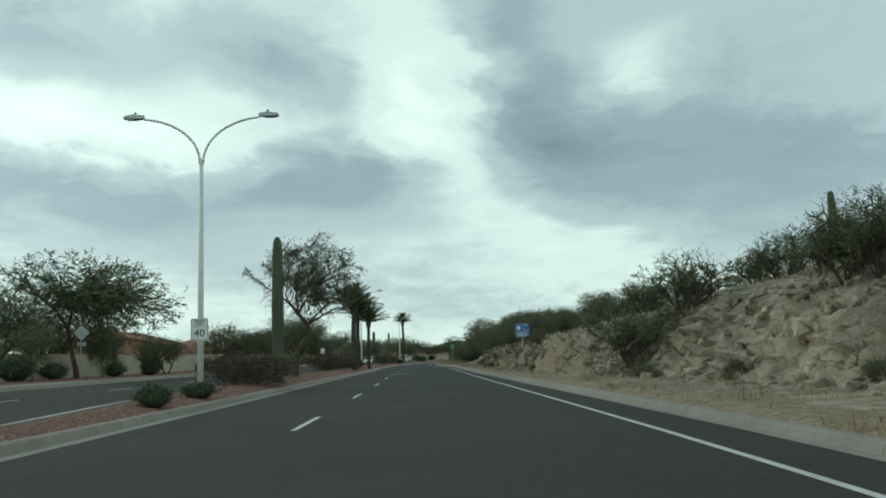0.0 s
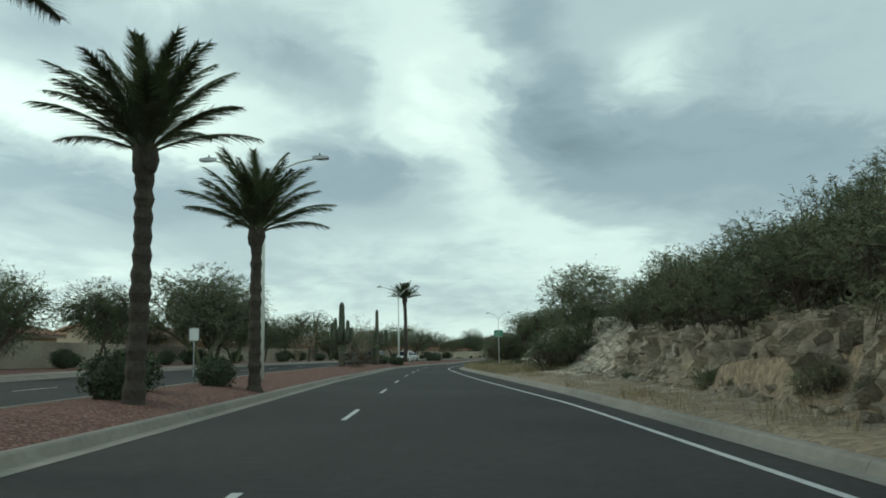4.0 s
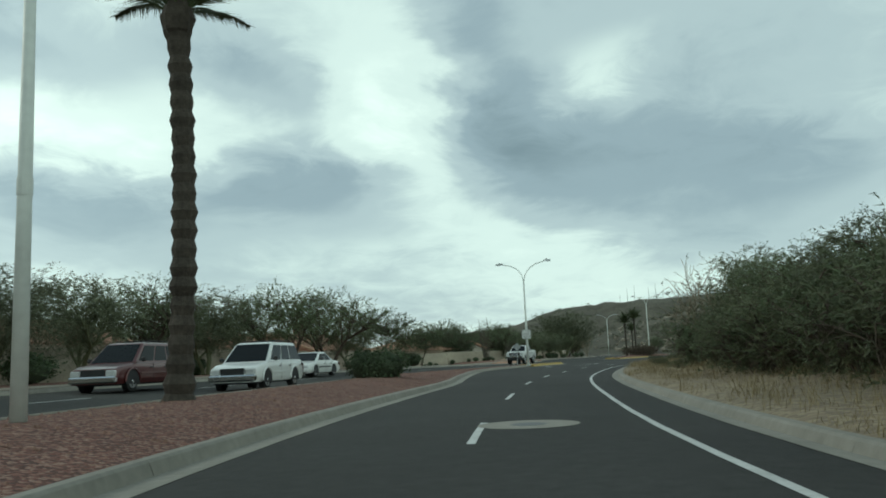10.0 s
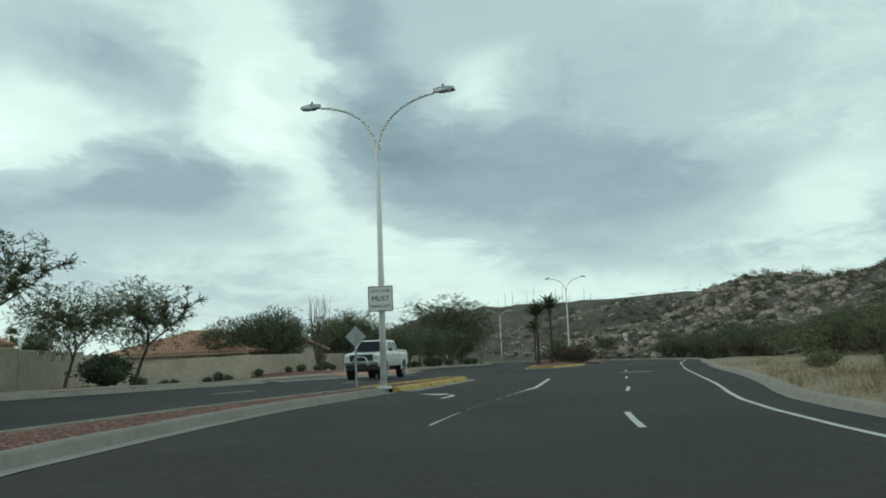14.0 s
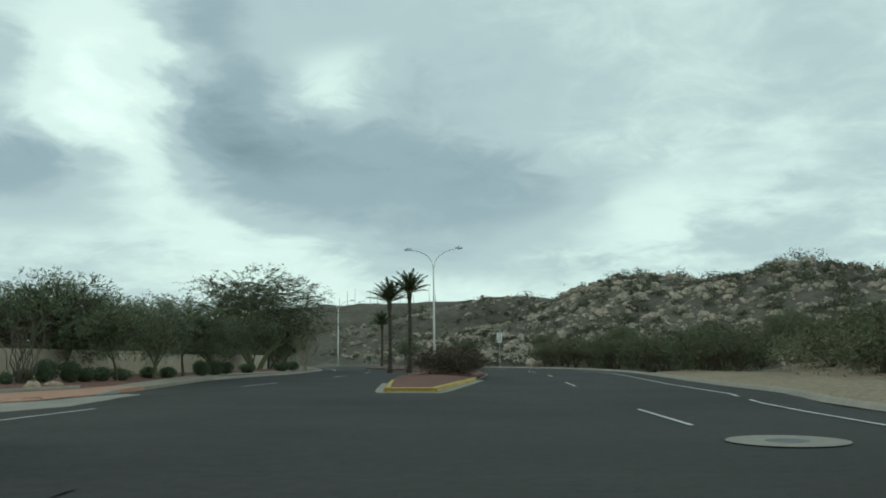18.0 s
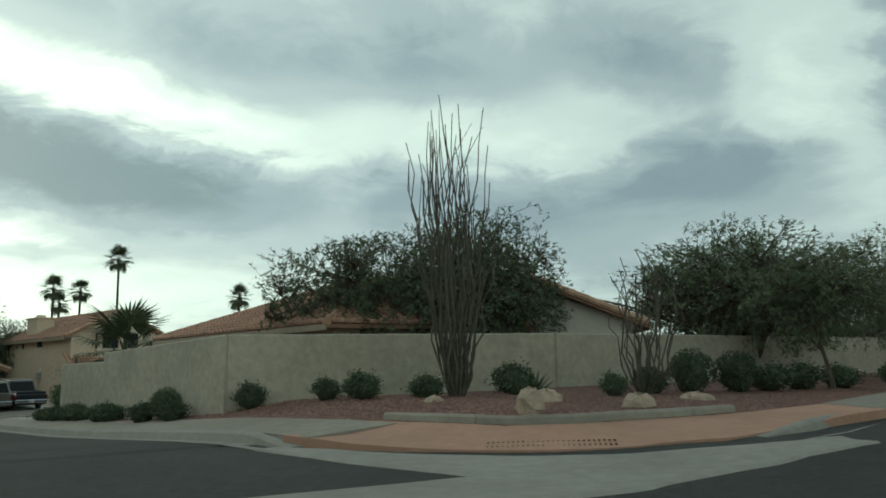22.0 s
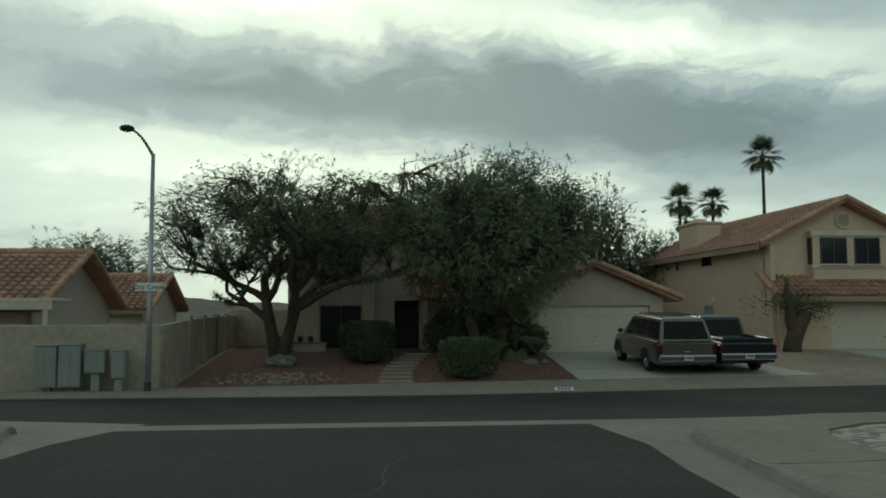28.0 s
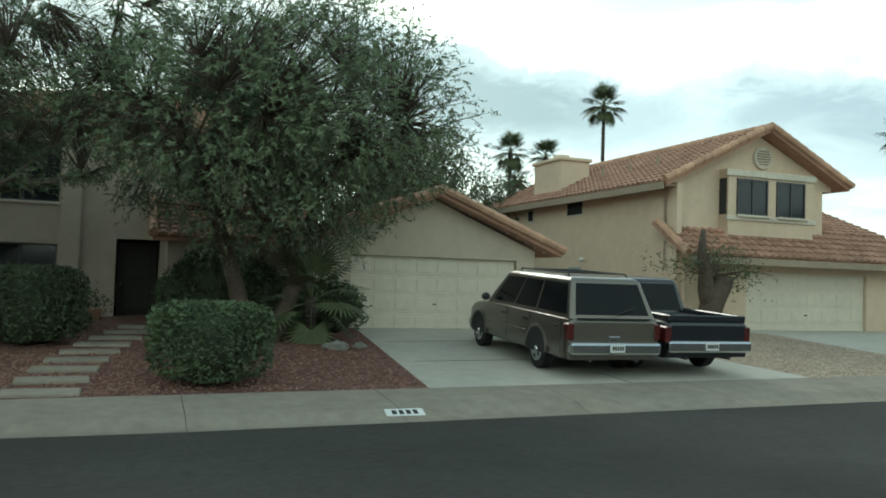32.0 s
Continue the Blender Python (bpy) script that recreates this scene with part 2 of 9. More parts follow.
ASPHALT = mat("asphalt", (0.043, 0.042, 0.0395), 0.9, 0.6, 1.4, 0.16, 5.0, 0.6, fine=70)
ASPHALT2 = mat("asphalt_side", (0.0465, 0.0455, 0.041), 0.92, 0.55, 1.45, 0.3, 9.0, 0.7, fine=60)
SEAL = mat("tar_seal", (0.02, 0.02, 0.021), 0.6, bump=0.1)
CONC = mat("concrete", (0.28, 0.262, 0.228), 0.9, 0.72, 1.15, 0.5, 5.0, 0.35, rand=0.08)
CONC_W = mat("concrete_walk", (0.275, 0.243, 0.198), 0.9, 0.7, 1.2, 0.4, 4.0, 0.3, rand=0.07)
CONC_D = mat("concrete_drive", (0.44, 0.42, 0.365), 0.9, 0.82, 1.1, 0.35, 3.0, 0.25)
CONC_RED = mat("concrete_ramp", (0.42, 0.24, 0.17), 0.9, 0.8, 1.12, 0.7, 5.0, 0.3)
YELLOW = mat("yellow_kerb", (0.52, 0.37, 0.11), 0.75, 0.65, 1.1, 1.2, 7.0, 0.2)
WHITE_L = mat("road_paint", (0.62, 0.62, 0.6), 0.7, 0.6, 1.15, 1.0, 14.0, 0.2)
RED_GRAVEL = speckle("red_gravel", [(0.165, 0.072, 0.055), (0.12, 0.055, 0.045), (0.205, 0.10, 0.075), (0.09, 0.046, 0.04), (0.27, 0.165, 0.13)], 22)
TAN_GRAVEL = speckle("tan_gravel", [(0.36, 0.28, 0.20), (0.28, 0.21, 0.15), (0.44, 0.36, 0.28), (0.22, 0.17, 0.13)], 20)
RIVER = speckle("river_rock", [(0.42, 0.37, 0.30), (0.30, 0.27, 0.23), (0.50, 0.46, 0.39), (0.22, 0.20, 0.18)], 7, bump=1.0)
DIRT = speckle("desert_dirt", [(0.27, 0.21, 0.14), (0.235, 0.18, 0.125), (0.31, 0.25, 0.17), (0.20, 0.155, 0.11)], 9, bump=0.5, stain=0.12)
FARLAND = mat("desert_slope", (0.105, 0.097, 0.075), 0.95, 0.4, 1.5, 0.05, 0.5, 0.6, fine=4)
ROCK = mat("cut_rock", (0.37, 0.315, 0.24), 0.92, 0.3, 1.6, 0.3, 2.2, 0.9, fine=14, rand=0.3)
ROCK_W = mat("pale_rock", (0.55, 0.495, 0.41), 0.92, 0.42, 1.4, 0.4, 2.5, 0.9, fine=14, rand=0.25)
for rock_m in (ROCK, ROCK_W):
    for nd in rock_m.node_tree.nodes:
        if nd.type == "BUMP":
            nd.inputs["Distance"].default_value = 0.09
BOULDER = mat("boulder", (0.40, 0.31, 0.23), 0.9, 0.55, 1.3, 1.5, 6.0, 0.8, fine=25)
STUCCO = mat("stucco_wall", (0.42, 0.372, 0.295), 0.93, 0.68, 1.18, 0.5, 5.0, 0.9, fine=22)
STUCCO_H = mat("stucco_house", (0.47, 0.405, 0.325), 0.93, 0.86, 1.08, 0.4, 3.0, 0.5, fine=32)
STUCCO_T = mat("stucco_tan", (0.60, 0.475, 0.355), 0.93, 0.86, 1.08, 0.4, 3.0, 0.5, fine=32)
STUCCO_W = mat("stucco_white", (0.58, 0.53, 0.46), 0.93, 0.85, 1.08, 0.4, 3.0, 0.5, fine=32)
STUCCO_P = mat("stucco_pink", (0.46, 0.25, 0.18), 0.93, 0.85, 1.08, 0.4, 3.0, 0.5, fine=32)
TILE = mat("clay_tile", (0.39, 0.225, 0.16), 0.8, 0.7, 1.2, 0.6, 4.0, 0.3, rand=0.35)
FASCIA = mat("fascia_wood", (0.30, 0.24, 0.18), 0.7, bump=0.1)
TRIM_W = mat("trim_paint", (0.55, 0.50, 0.42), 0.6, bump=0.05)
DOOR_P = mat("garage_door_paint", (0.60, 0.545, 0.455), 0.55, 0.9, 1.06, 0.5, 4.0, 0.08)
DARKDOOR = mat("dark_door", (0.03, 0.028, 0.026), 0.5, bump=0.1)
GLASS = mat("window_glass", (0.02, 0.024, 0.028), 0.08, 0.8, 1.2, 1.0, 3.0, 0, spec=0.4)
POLE_W = mat("pole_paint", (0.60, 0.63, 0.60), 0.45, 0.85, 1.08, 0.8, 6.0, 0.05, spec=0.4)
GALV = mat("galvanised_steel", (0.38, 0.40, 0.41), 0.45, 0.8, 1.15, 2.0, 12.0, 0.05, metal=0.6)
STEEL_D = mat("dark_steel", (0.08, 0.08, 0.085), 0.5, bump=0.05, metal=0.4)
SIGN_W = mat("sign_white", (0.68, 0.69, 0.68), 0.5, 0.93, 1.05, 2.0, 9.0, 0.02)
SIGN_K = mat("sign_black", (0.02, 0.02, 0.02), 0.5, bump=0)
SIGN_B = mat("sign_blue", (0.03, 0.16, 0.42), 0.5, 0.9, 1.08, 2.0, 9.0, 0.02)
SIGN_G = mat("sign_green", (0.0, 0.20, 0.11), 0.5, 0.9, 1.08, 2.0, 9.0, 0.02)
BARK = mat("bark", (0.085, 0.065, 0.05), 0.95, 0.6, 1.4, 1.5, 9.0, 0.9, fine=22)
BARK_G = mat("bark_green", (0.13, 0.14, 0.08), 0.9, 0.6, 1.3, 1.5, 9.0, 0.6, fine=22)
BARK_P = mat("bark_pale", (0.26, 0.22, 0.16), 0.9, 0.6, 1.3, 1.5, 9.0, 0.6, fine=22)
LEAF_A = mat("leaf_mesquite", (0.098, 0.122, 0.064), 0.75, 0.6, 1.5, 0.5, 3.0, 0, rand=0.4)
LEAF_Y = mat("leaf_yard_tree", (0.112, 0.145, 0.085), 0.75, 0.6, 1.5, 0.5, 3.0, 0, rand=0.4)
POT_B = mat("blue_glaze", (0.03, 0.07, 0.13), 0.3, bump=0)
LEAF_B = mat("leaf_palo_verde", (0.13, 0.145, 0.092), 0.8, 0.6, 1.45, 0.5, 3.0, 0, rand=0.4)
LEAF_C = mat("leaf_shrub", (0.064, 0.09, 0.046), 0.7, 0.55, 1.5, 0.8, 5.0, 0, rand=0.45)
LEAF_D = mat("leaf_creosote", (0.115, 0.126, 0.07), 0.8, 0.5, 1.5, 0.5, 3.0, 0, rand=0.45)
LEAF_H = mat("leaf_hill_brush", (0.085, 0.092, 0.058), 0.85, 0.5, 1.5, 0.5, 3.0, 0, rand=0.45)
LEAF_T = mat("leaf_garden_tree", (0.1, 0.126, 0.07), 0.75, 0.6, 1.5, 0.6, 4.0, 0, rand=0.4)
LEAF_R = mat("leaf_brown_shrub", (0.085, 0.065, 0.045), 0.85, 0.5, 1.5, 0.5, 3.0, 0, rand=0.45)
# darker leaf green: the shade inside a shrub, put into the colour
LEAF_SHADE = mat("leaf_shade", (0.05, 0.064, 0.038), 0.9, bump=0)
CACTUS = mat("cactus_skin", (0.085, 0.1, 0.066), 0.8, 0.6, 1.3, 0.8, 5.0, 0.5, fine=30)
CACTUS_B = mat("cactus_cork", (0.12, 0.115, 0.085), 0.9, 0.5, 1.35, 1.2, 7.0, 0.7, fine=24)
PALM_T = mat("palm_trunk", (0.062, 0.052, 0.043), 0.95, 0.5, 1.5, 2.0, 10.0, 0.9, fine=20)
FROND = mat("palm_frond", (0.075, 0.095, 0.045), 0.6, 0.65, 1.35, 0.8, 4.0, 0, rand=0.25)
GRASS_D = mat("dry_grass", (0.29, 0.225, 0.125), 0.9, 0.6, 1.35, 0.25, 1.2, 0, rand=0.4)
GRASS_G = mat("green_grass", (0.34, 0.285, 0.175), 0.9, 0.6, 1.35, 0.25, 1.2, 0, rand=0.4)
STICK = mat("ocotillo_stem", (0.10, 0.09, 0.07), 0.9, 0.6, 1.4, 2.0, 9.0, 0.6, fine=40)
RUBBER = mat("tyre_rubber", (0.018, 0.018, 0.018), 0.85, bump=0.1)
CHROME = mat("chrome", (0.62, 0.63, 0.64), 0.18, 0.92, 1.05, 3.0, 9.0, 0, metal=1.0)
RIM = mat("alloy_rim", (0.45, 0.46, 0.47), 0.35, 0.85, 1.08, 3.0, 9.0, 0, metal=0.8)
CARGLASS = mat("car_glass", (0.010, 0.012, 0.014), 0.06, bump=0, spec=0.12)
LAMP_R = mat("tail_lamp", (0.075, 0.010, 0.010), 0.25, bump=0, spec=0.6)
LAMP_C = mat("head_lamp", (0.55, 0.56, 0.56), 0.15, bump=0, spec=0.7)
PLASTIC = mat("black_plastic", (0.03, 0.03, 0.032), 0.6, bump=0.05)
MAILBOX = mat("mailbox_paint", (0.30, 0.33, 0.31), 0.5, 0.85, 1.1, 2.0, 10.0, 0.05, metal=0.3)


def paint(name, col, metal=0.3):
    m = mat(name, col, 0.3, 0.93, 1.05, 1.0, 5.0, 0, metal=metal, spec=0.5)
    m.node_tree.nodes["Principled BSDF"].inputs["Coat Weight"].default_value = 0.6
    m.node_tree.nodes["Principled BSDF"].inputs["Coat Roughness"].default_value = 0.08
    return m


PAINT_TAN = paint("paint_pewter", (0.15, 0.135, 0.115), 0.6)
PAINT_NAVY = paint("paint_black", (0.012, 0.014, 0.02), 0.2)
PAINT_WHITE = paint("paint_white", (0.68, 0.69, 0.68), 0.0)
PAINT_RED = paint("paint_maroon", (0.09, 0.02, 0.02), 0.3)
PAINT_GREY = paint("paint_grey", (0.09, 0.095, 0.10), 0.4)

# ---- mesh building ----


class Shape:
    """Vertices and faces gathered for one mesh."""

    def __init__(self):
        self.v, self.f = [], []

    def add(self, vs, fs):
        k = len(self.v)
        self.v += [tuple(p) for p in vs]
        self.f += [tuple(i + k for i in q) for q in fs]
        return self

    def box(self, x0, y0, z0, x1, y1, z1, bev=0.0, m=None):
        if bev <= 0:
            vs = [(x, y, z) for z in (z0, z1) for y in (y0, y1) for x in (x0, x1)]
            fs = [(0, 2, 3, 1), (4, 5, 7, 6), (0, 1, 5, 4), (2, 6, 7, 3), (0, 4, 6, 2), (1, 3, 7, 5)]
        else:
            b = min(bev, abs(x1 - x0) * 0.45, abs(y1 - y0) * 0.45, abs(z1 - z0) * 0.45)
            ring = [(x0 + b, y0), (x1 - b, y0), (x1, y0 + b), (x1, y1 - b), (x1 - b, y1), (x0 + b, y1), (x0, y1 - b), (x0, y0 + b)]
            cx, cy = (x0 + x1) / 2, (y0 + y1) / 2

            def inset(p):
                return (min(max(p[0], x0 + b), x1 - b), min(max(p[1], y0 + b), y1 - b))
            vs = [(*inset(p), z0) for p in ring] + [(*p, z0 + b) for p in ring] + [(*p, z1 - b) for p in ring] + [(*inset(p), z1) for p in ring]
            fs = [tuple(range(7, -1, -1)), tuple(range(24, 32))]
            for r in range(3):
                fs += [(r * 8 + i, r * 8 + (i + 1) % 8, r * 8 + 8 + (i + 1) % 8, r * 8 + 8 + i) for i in range(8)]
        if m is not None:
            vs = [m @ Vector(p) for p in vs]
        return self.add(vs, fs)

    def tube(self, pts, radii, n=8, cap=True, star=0.0):
        pts = [Vector(p) for p in pts]
        if isinstance(radii, (int, float)):
            radii = [radii] * len(pts)
        vs, fs = [], []
        ref = None
        for i, p in enumerate(pts):
            d = (pts[min(i + 1, len(pts) - 1)] - pts[max(i - 1, 0)]).normalized()
            if ref is None:
                ref = Vector((1, 0, 0)) if abs(d.x) < 0.8 else Vector((0, 1, 0))
            a = (ref - d * ref.dot(d)).normalized()
            ref = a
            b = d.cross(a)
            for k in range(n):
                q = 2 * math.pi * k / n
                r = radii[i] * (1 - star * (k % 2))
                vs.append(p + a * (math.cos(q) * r) + b * (math.sin(q) * r))
        for i in range(len(pts) - 1):
            fs += [(i * n + k, i * n + (k + 1) % n, (i + 1) * n + (k + 1) % n, (i + 1) * n + k) for k in range(n)]
        if cap:
            fs += [tuple(range(n - 1, -1, -1)), tuple((len(pts) - 1) * n + k for k in range(n))]
        return self.add(vs, fs)

    def ball(self, c, r, seg=8, rings=5, rough=0.0, rng=None):
        vs, fs = [], []
        for j in range(rings + 1):
            ph = math.pi * j / rings
            for i in range(seg):
                th = 2 * math.pi * i / seg
                k = 1 + (rng.uniform(-rough, rough) if rough else 0)
                vs.append((c[0] + r[0] * k * math.sin(ph) * math.cos(th), c[1] + r[1] * k * math.sin(ph) * math.sin(th), c[2] + r[2] * k * math.cos(ph)))
        for j in range(rings):
            fs += [(j * seg + i, (j + 1) * seg + i, (j + 1) * seg + (i + 1) % seg, j * seg + (i + 1) % seg) for i in range(seg)]
        return self.add(vs, fs)

    def poly(self, pts):
        return self.add(pts, [tuple(range(len(pts)))])

    def slab(self, outline, z0, z1):
        """A flat plate of the outline (x, y), counter-clockwise, from z0 to z1."""
        n = len(outline)
        vs = [(*p, z0) for p in outline] + [(*p, z1) for p in outline]
        return self.add(vs, [tuple(range(n - 1, -1, -1)), tuple(range(n, 2 * n))] + [(i, (i + 1) % n, n + (i + 1) % n, n + i) for i in range(n)])

    def put(self, m, start=0):
        for i in range(start, len(self.v)):
            self.v[i] = tuple(m @ Vector(self.v[i]))
        return self

    def mesh(self, name, material, smooth_it=False):
        me = bpy.data.meshes.new(name)
        me.from_pydata(self.v, [], self.f)
        me.materials.append(material)
        if smooth_it:
            me.polygons.foreach_set("use_smooth", [True] * len(me.polygons))
        me.update()
        return me


def part(name, shape, material, parent=None, label="", smooth_it=False):
    """One mesh object, under a thing or a part if parent is given."""
    ob = new(name, shape if isinstance(shape, bpy.types.Mesh) else shape.mesh(name, material, smooth_it))
    if parent is not None:
        ob.parent = parent
    if label:
        ob["label"] = label
    return ob


def thing(name, m=None, label="", category="", group="", kind=""):
    ob = new(name)
    if m is not None:
        ob.matrix_basis = m
    return tagged(ob, label, category, group, kind)


def stand(x, y, turn=0.0, size=1.0, dz=0.0):
    return pose(x, y, gz(x, y) + dz, 0, 0, turn) @ Matrix.Diagonal((size, size, size, 1))


def lettering(text, size, material, parent, m, name="lettering"):
    """Raised letters in the built-in font, turned into a mesh; local x to the right, y up."""
    cu = bpy.data.curves.new("text", "FONT")
    cu.body, cu.size, cu.extrude, cu.align_x, cu.align_y = text, size, 0.002, "CENTER", "CENTER"
    cu.resolution_u = 2
    tmp = bpy.data.objects.new("text", cu)
    me = bpy.data.meshes.new_from_object(tmp)
    bpy.data.objects.remove(tmp)
    me.name = name
    me.materials.clear()
    me.materials.append(material)
    ob = new(name, me)
    ob.parent = parent
    ob.matrix_basis = m
    return ob

# --- the plan: main road axis, side street, cross street, ground height ---
AXIS = [(-1.4, -120), (-1.5, -60), (-1.7, -10), (-2.0, 17.5), (-2.75, 55), (-3.3, 85), (-4.0, 115), (-4.2, 145),
        (-3.6, 158), (-2.1, 172.8), (0.1, 185.9), (2.1, 195.9), (4.1, 203.9), (6.8, 213.2), (11.0, 225.9),
        (16.1, 237.2), (20.8, 247.9), (25.7, 259.0), (33.9, 276.7), (40.5, 289.5), (48.5, 306), (54.5, 323),
        (57.5, 342), (57, 370), (50, 410), (36, 460)]


def spline(pts, step):
    out = []
    p = [np.array(q, float) for q in pts]
    p = [2 * p[0] - p[1]] + p + [2 * p[-1] - p[-2]]
    for i in range(1, len(p) - 2):
        m = max(1, int(np.linalg.norm(p[i + 1] - p[i]) / step))
        for k in range(m):
            t = k / m
            out.append(0.5 * (2 * p[i] + (p[i + 1] - p[i - 1]) * t + (2 * p[i - 1] - 5 * p[i] + 4 * p[i + 1] - p[i + 2]) * t * t
                              + (3 * p[i] - p[i - 1] - 3 * p[i + 1] + p[i + 2]) * t ** 3))
    out.append(p[-2])
    return np.array(out)


CL = spline(AXIS, 1.5)
TAN = np.gradient(CL, axis=0)
TAN /= np.linalg.norm(TAN, axis=1)[:, None]
RGT = np.stack([TAN[:, 1], -TAN[:, 0]], 1)
# offsets from the axis, by the axis's y: kerbs, edge line, median, far kerb
LK = [(-120, -3.0), (35, -2.9), (60, -3.0), (80, -2.8), (112, -3.0), (130, -2.78), (165, -2.6), (183, -2.85), (194, -2.9), (199, -3.3), (206, -4.4), (210, -5.0), (213, -5.5), (219, -6.4), (228, -7.0), (250, -7.4)]
ML = [(-120, -5.0), (10, -5.0), (20, -5.7), (30, -6.8), (75, -7.6), (120, -9.0), (205, -9.1), (228, -8.9), (250, -8.6)]
OF = [(-120, -15.5), (100, -16.0), (200, -16.8), (250, -17.0), (275, -19.3), (460, -20.0)]
EL = [(-120, 6.0), (15, 5.9), (50, 5.4), (90, 5.1), (113, 3.95), (125, 3.4), (144, 2.6), (200, 2.4), (230, 2.4), (245, 3.0), (262, 3.7), (300, 5.0), (460, 5.0)]
RK = [(-120, 7.0), (15, 6.9), (30, 6.6), (50, 6.2), (64, 5.9), (80, 5.75), (96, 5.7), (113, 5.1), (125, 4.5), (144, 3.55), (200, 3.3), (230, 3.3), (245, 4.6), (262, 5.4), (300, 6.6), (460, 6.6)]


def tab(table, y):
    return np.interp(y, [a for a, b in table], [b for a, b in table])


SO, SU, SV = np.array([13.0, 267.0]), np.array([-0.904, 0.427]), np.array([0.427, 0.904])
CO, CN, CW = np.array([-25.4, 284.1]), np.array([-0.952, 0.305]), np.array([0.305, 0.952])


def side(u, v):
    return SO + u * SU + v * SV


def cross(n, w):
    return CO + n * CN + w * CW


def smooth(a, b, x):
    t = np.clip((x - a) / (b - a), 0, 1)
    return t * t * (3 - 2 * t)


def station(x, y):
    x, y = np.asarray(x, float).ravel(), np.asarray(y, float).ravel()
    s = np.empty(len(x), int)
    for i in range(0, len(x), 4000):
        q = (x[i:i + 4000, None] - CL[None, :, 0]) ** 2 + (y[i:i + 4000, None] - CL[None, :, 1]) ** 2
        s[i:i + 4000] = q.argmin(1)
    d = (x - CL[s, 0]) * RGT[s, 0] + (y - CL[s, 1]) * RGT[s, 1]
    return s, d


def low(x, y, d, ys):
    """Ground height without kerbs and hills."""
    rate = np.interp(ys, [-50, 90, 120, 215, 270, 320], [0.025, 0.025, 0.038, 0.036, 0.014, 0.012])
    z = rate * np.clip(-d - 3.4, 0, 17) + 0.004 * np.clip(-d - 20, 0, 60)
    rx, ry = x - SO[0], y - SO[1]
    u, v = rx * SU[0] + ry * SU[1], rx * SV[0] + ry * SV[1]
    drop = np.interp(u, [0, 8, 16, 26, 35, 42, 51, 53, 62, 70, 160], [0, 0, -0.2, -0.5, -0.8, -1.02, -1.42, -1.3, -0.84, -0.8, -2.0])
    lot = np.interp(u, [3, 12, 28, 45], [0.15, 0.5, 0.3, 0.0]) * smooth(4.5, 8, v) * (u < 45)
    return np.where(u > 0, z * (1 - 0.9 * smooth(4, 20, u)), z) + drop * smooth(-40, -14, v) + lot


FOOT = [(-60, 4.5), (20, 3.4), (34, 3.0), (42, 2.2), (50, 1.9), (75, 1.9), (92, 2.8), (104, 3.6), (130, 5.0), (152, 5.6), (166, 5.6), (180, 5.0), (200, 5.5), (210, 4.2), (226, 4.4), (238, 8.0), (260, 9.0)]
RISE = [(-60, 1.9), (16, 1.9), (26, 2.4), (36, 2.5), (44, 1.8), (96, 1.6), (112, 2.2), (125, 3.0), (150, 3.0), (166, 1.8), (176, 0.9), (202, 0.9), (213, 2.2), (226, 2.3), (238, 0.6), (260, 0.4)]
WIDE = [(-60, 2.2), (20, 2.6), (37, 3.2), (45, 1.3), (100, 1.4), (118, 3.6), (166, 3.6), (200, 3.2), (260, 3.2)]


def hill(d, ys, x, y):
    """The cut and the slope beyond the right kerb, and the far hills."""
    e = d - tab(RK, ys)
    foot = tab(FOOT, ys)
    face = smooth(0, 1, (e - foot) / tab(WIDE, ys)) * tab(RISE, ys)
    far = np.interp(ys, [-60, 30, 60, 90, 130, 170, 200, 215, 235], [0.26, 0.25, 0.2, 0.16, 0.1, 0.05, 0.05, 0.07, 0.03])
    return np.where(e > 0, 0.05 * np.clip(e, 0, 4) + face + far * np.clip(e - foot - tab(WIDE, ys), 0, 34), 0.0)


def knoll(x, y, cx, cy, rx, ry, h, turn=0.0):
    c, s = math.cos(turn), math.sin(turn)
    px, py = (x - cx) * c + (y - cy) * s, -(x - cx) * s + (y - cy) * c
    return h * np.exp(-(px / rx) ** 2 - (py / ry) ** 2)


def far_hills(x, y):
    z = knoll(x, y, 145, 394, 42, 60, 18.0, 0.5) + knoll(x, y, 215, 330, 60, 60, 10)
    z = z + knoll(x, y, 95, 460, 40, 35, 10)
    z = z + knoll(x, y, 235, 940, 130, 130, 44) + knoll(x, y, 400, 880, 110, 120, 46) + knoll(x, y, 130, 1000, 90, 90, 22)
    z = z + knoll(x, y, 20, 560, 45, 40, 13) + knoll(x, y, -35, 640, 70, 50, 13)
    z = z + knoll(x, y, -420, 300, 90, 90, 11) + knoll(x, y, -230, 900, 160, 80, 20)
    return z


def ground_z(x, y):
    x, y = np.asarray(x, float).ravel(), np.asarray(y, float).ravel()
    s, d = station(x, y)
    ys = CL[s, 1]
    return low(x, y, d, ys) + hill(d, ys, x, y) + far_hills(x, y)


def gz(x, y):
    return float(ground_z([x], [y])[0])

def relief(x, y):
    """Crags of the far hills."""
    high = min(1.0, float(far_hills(x, y)) / 12)
    return noise.fractal(Vector((x * 0.03, y * 0.03, 0)), 1.0, 2.0, 5) * high * 4.0 if high > .02 else 0.0


# ---- ground and roads ----


def at_axis(i, d):
    return CL[i] + RGT[i] * d


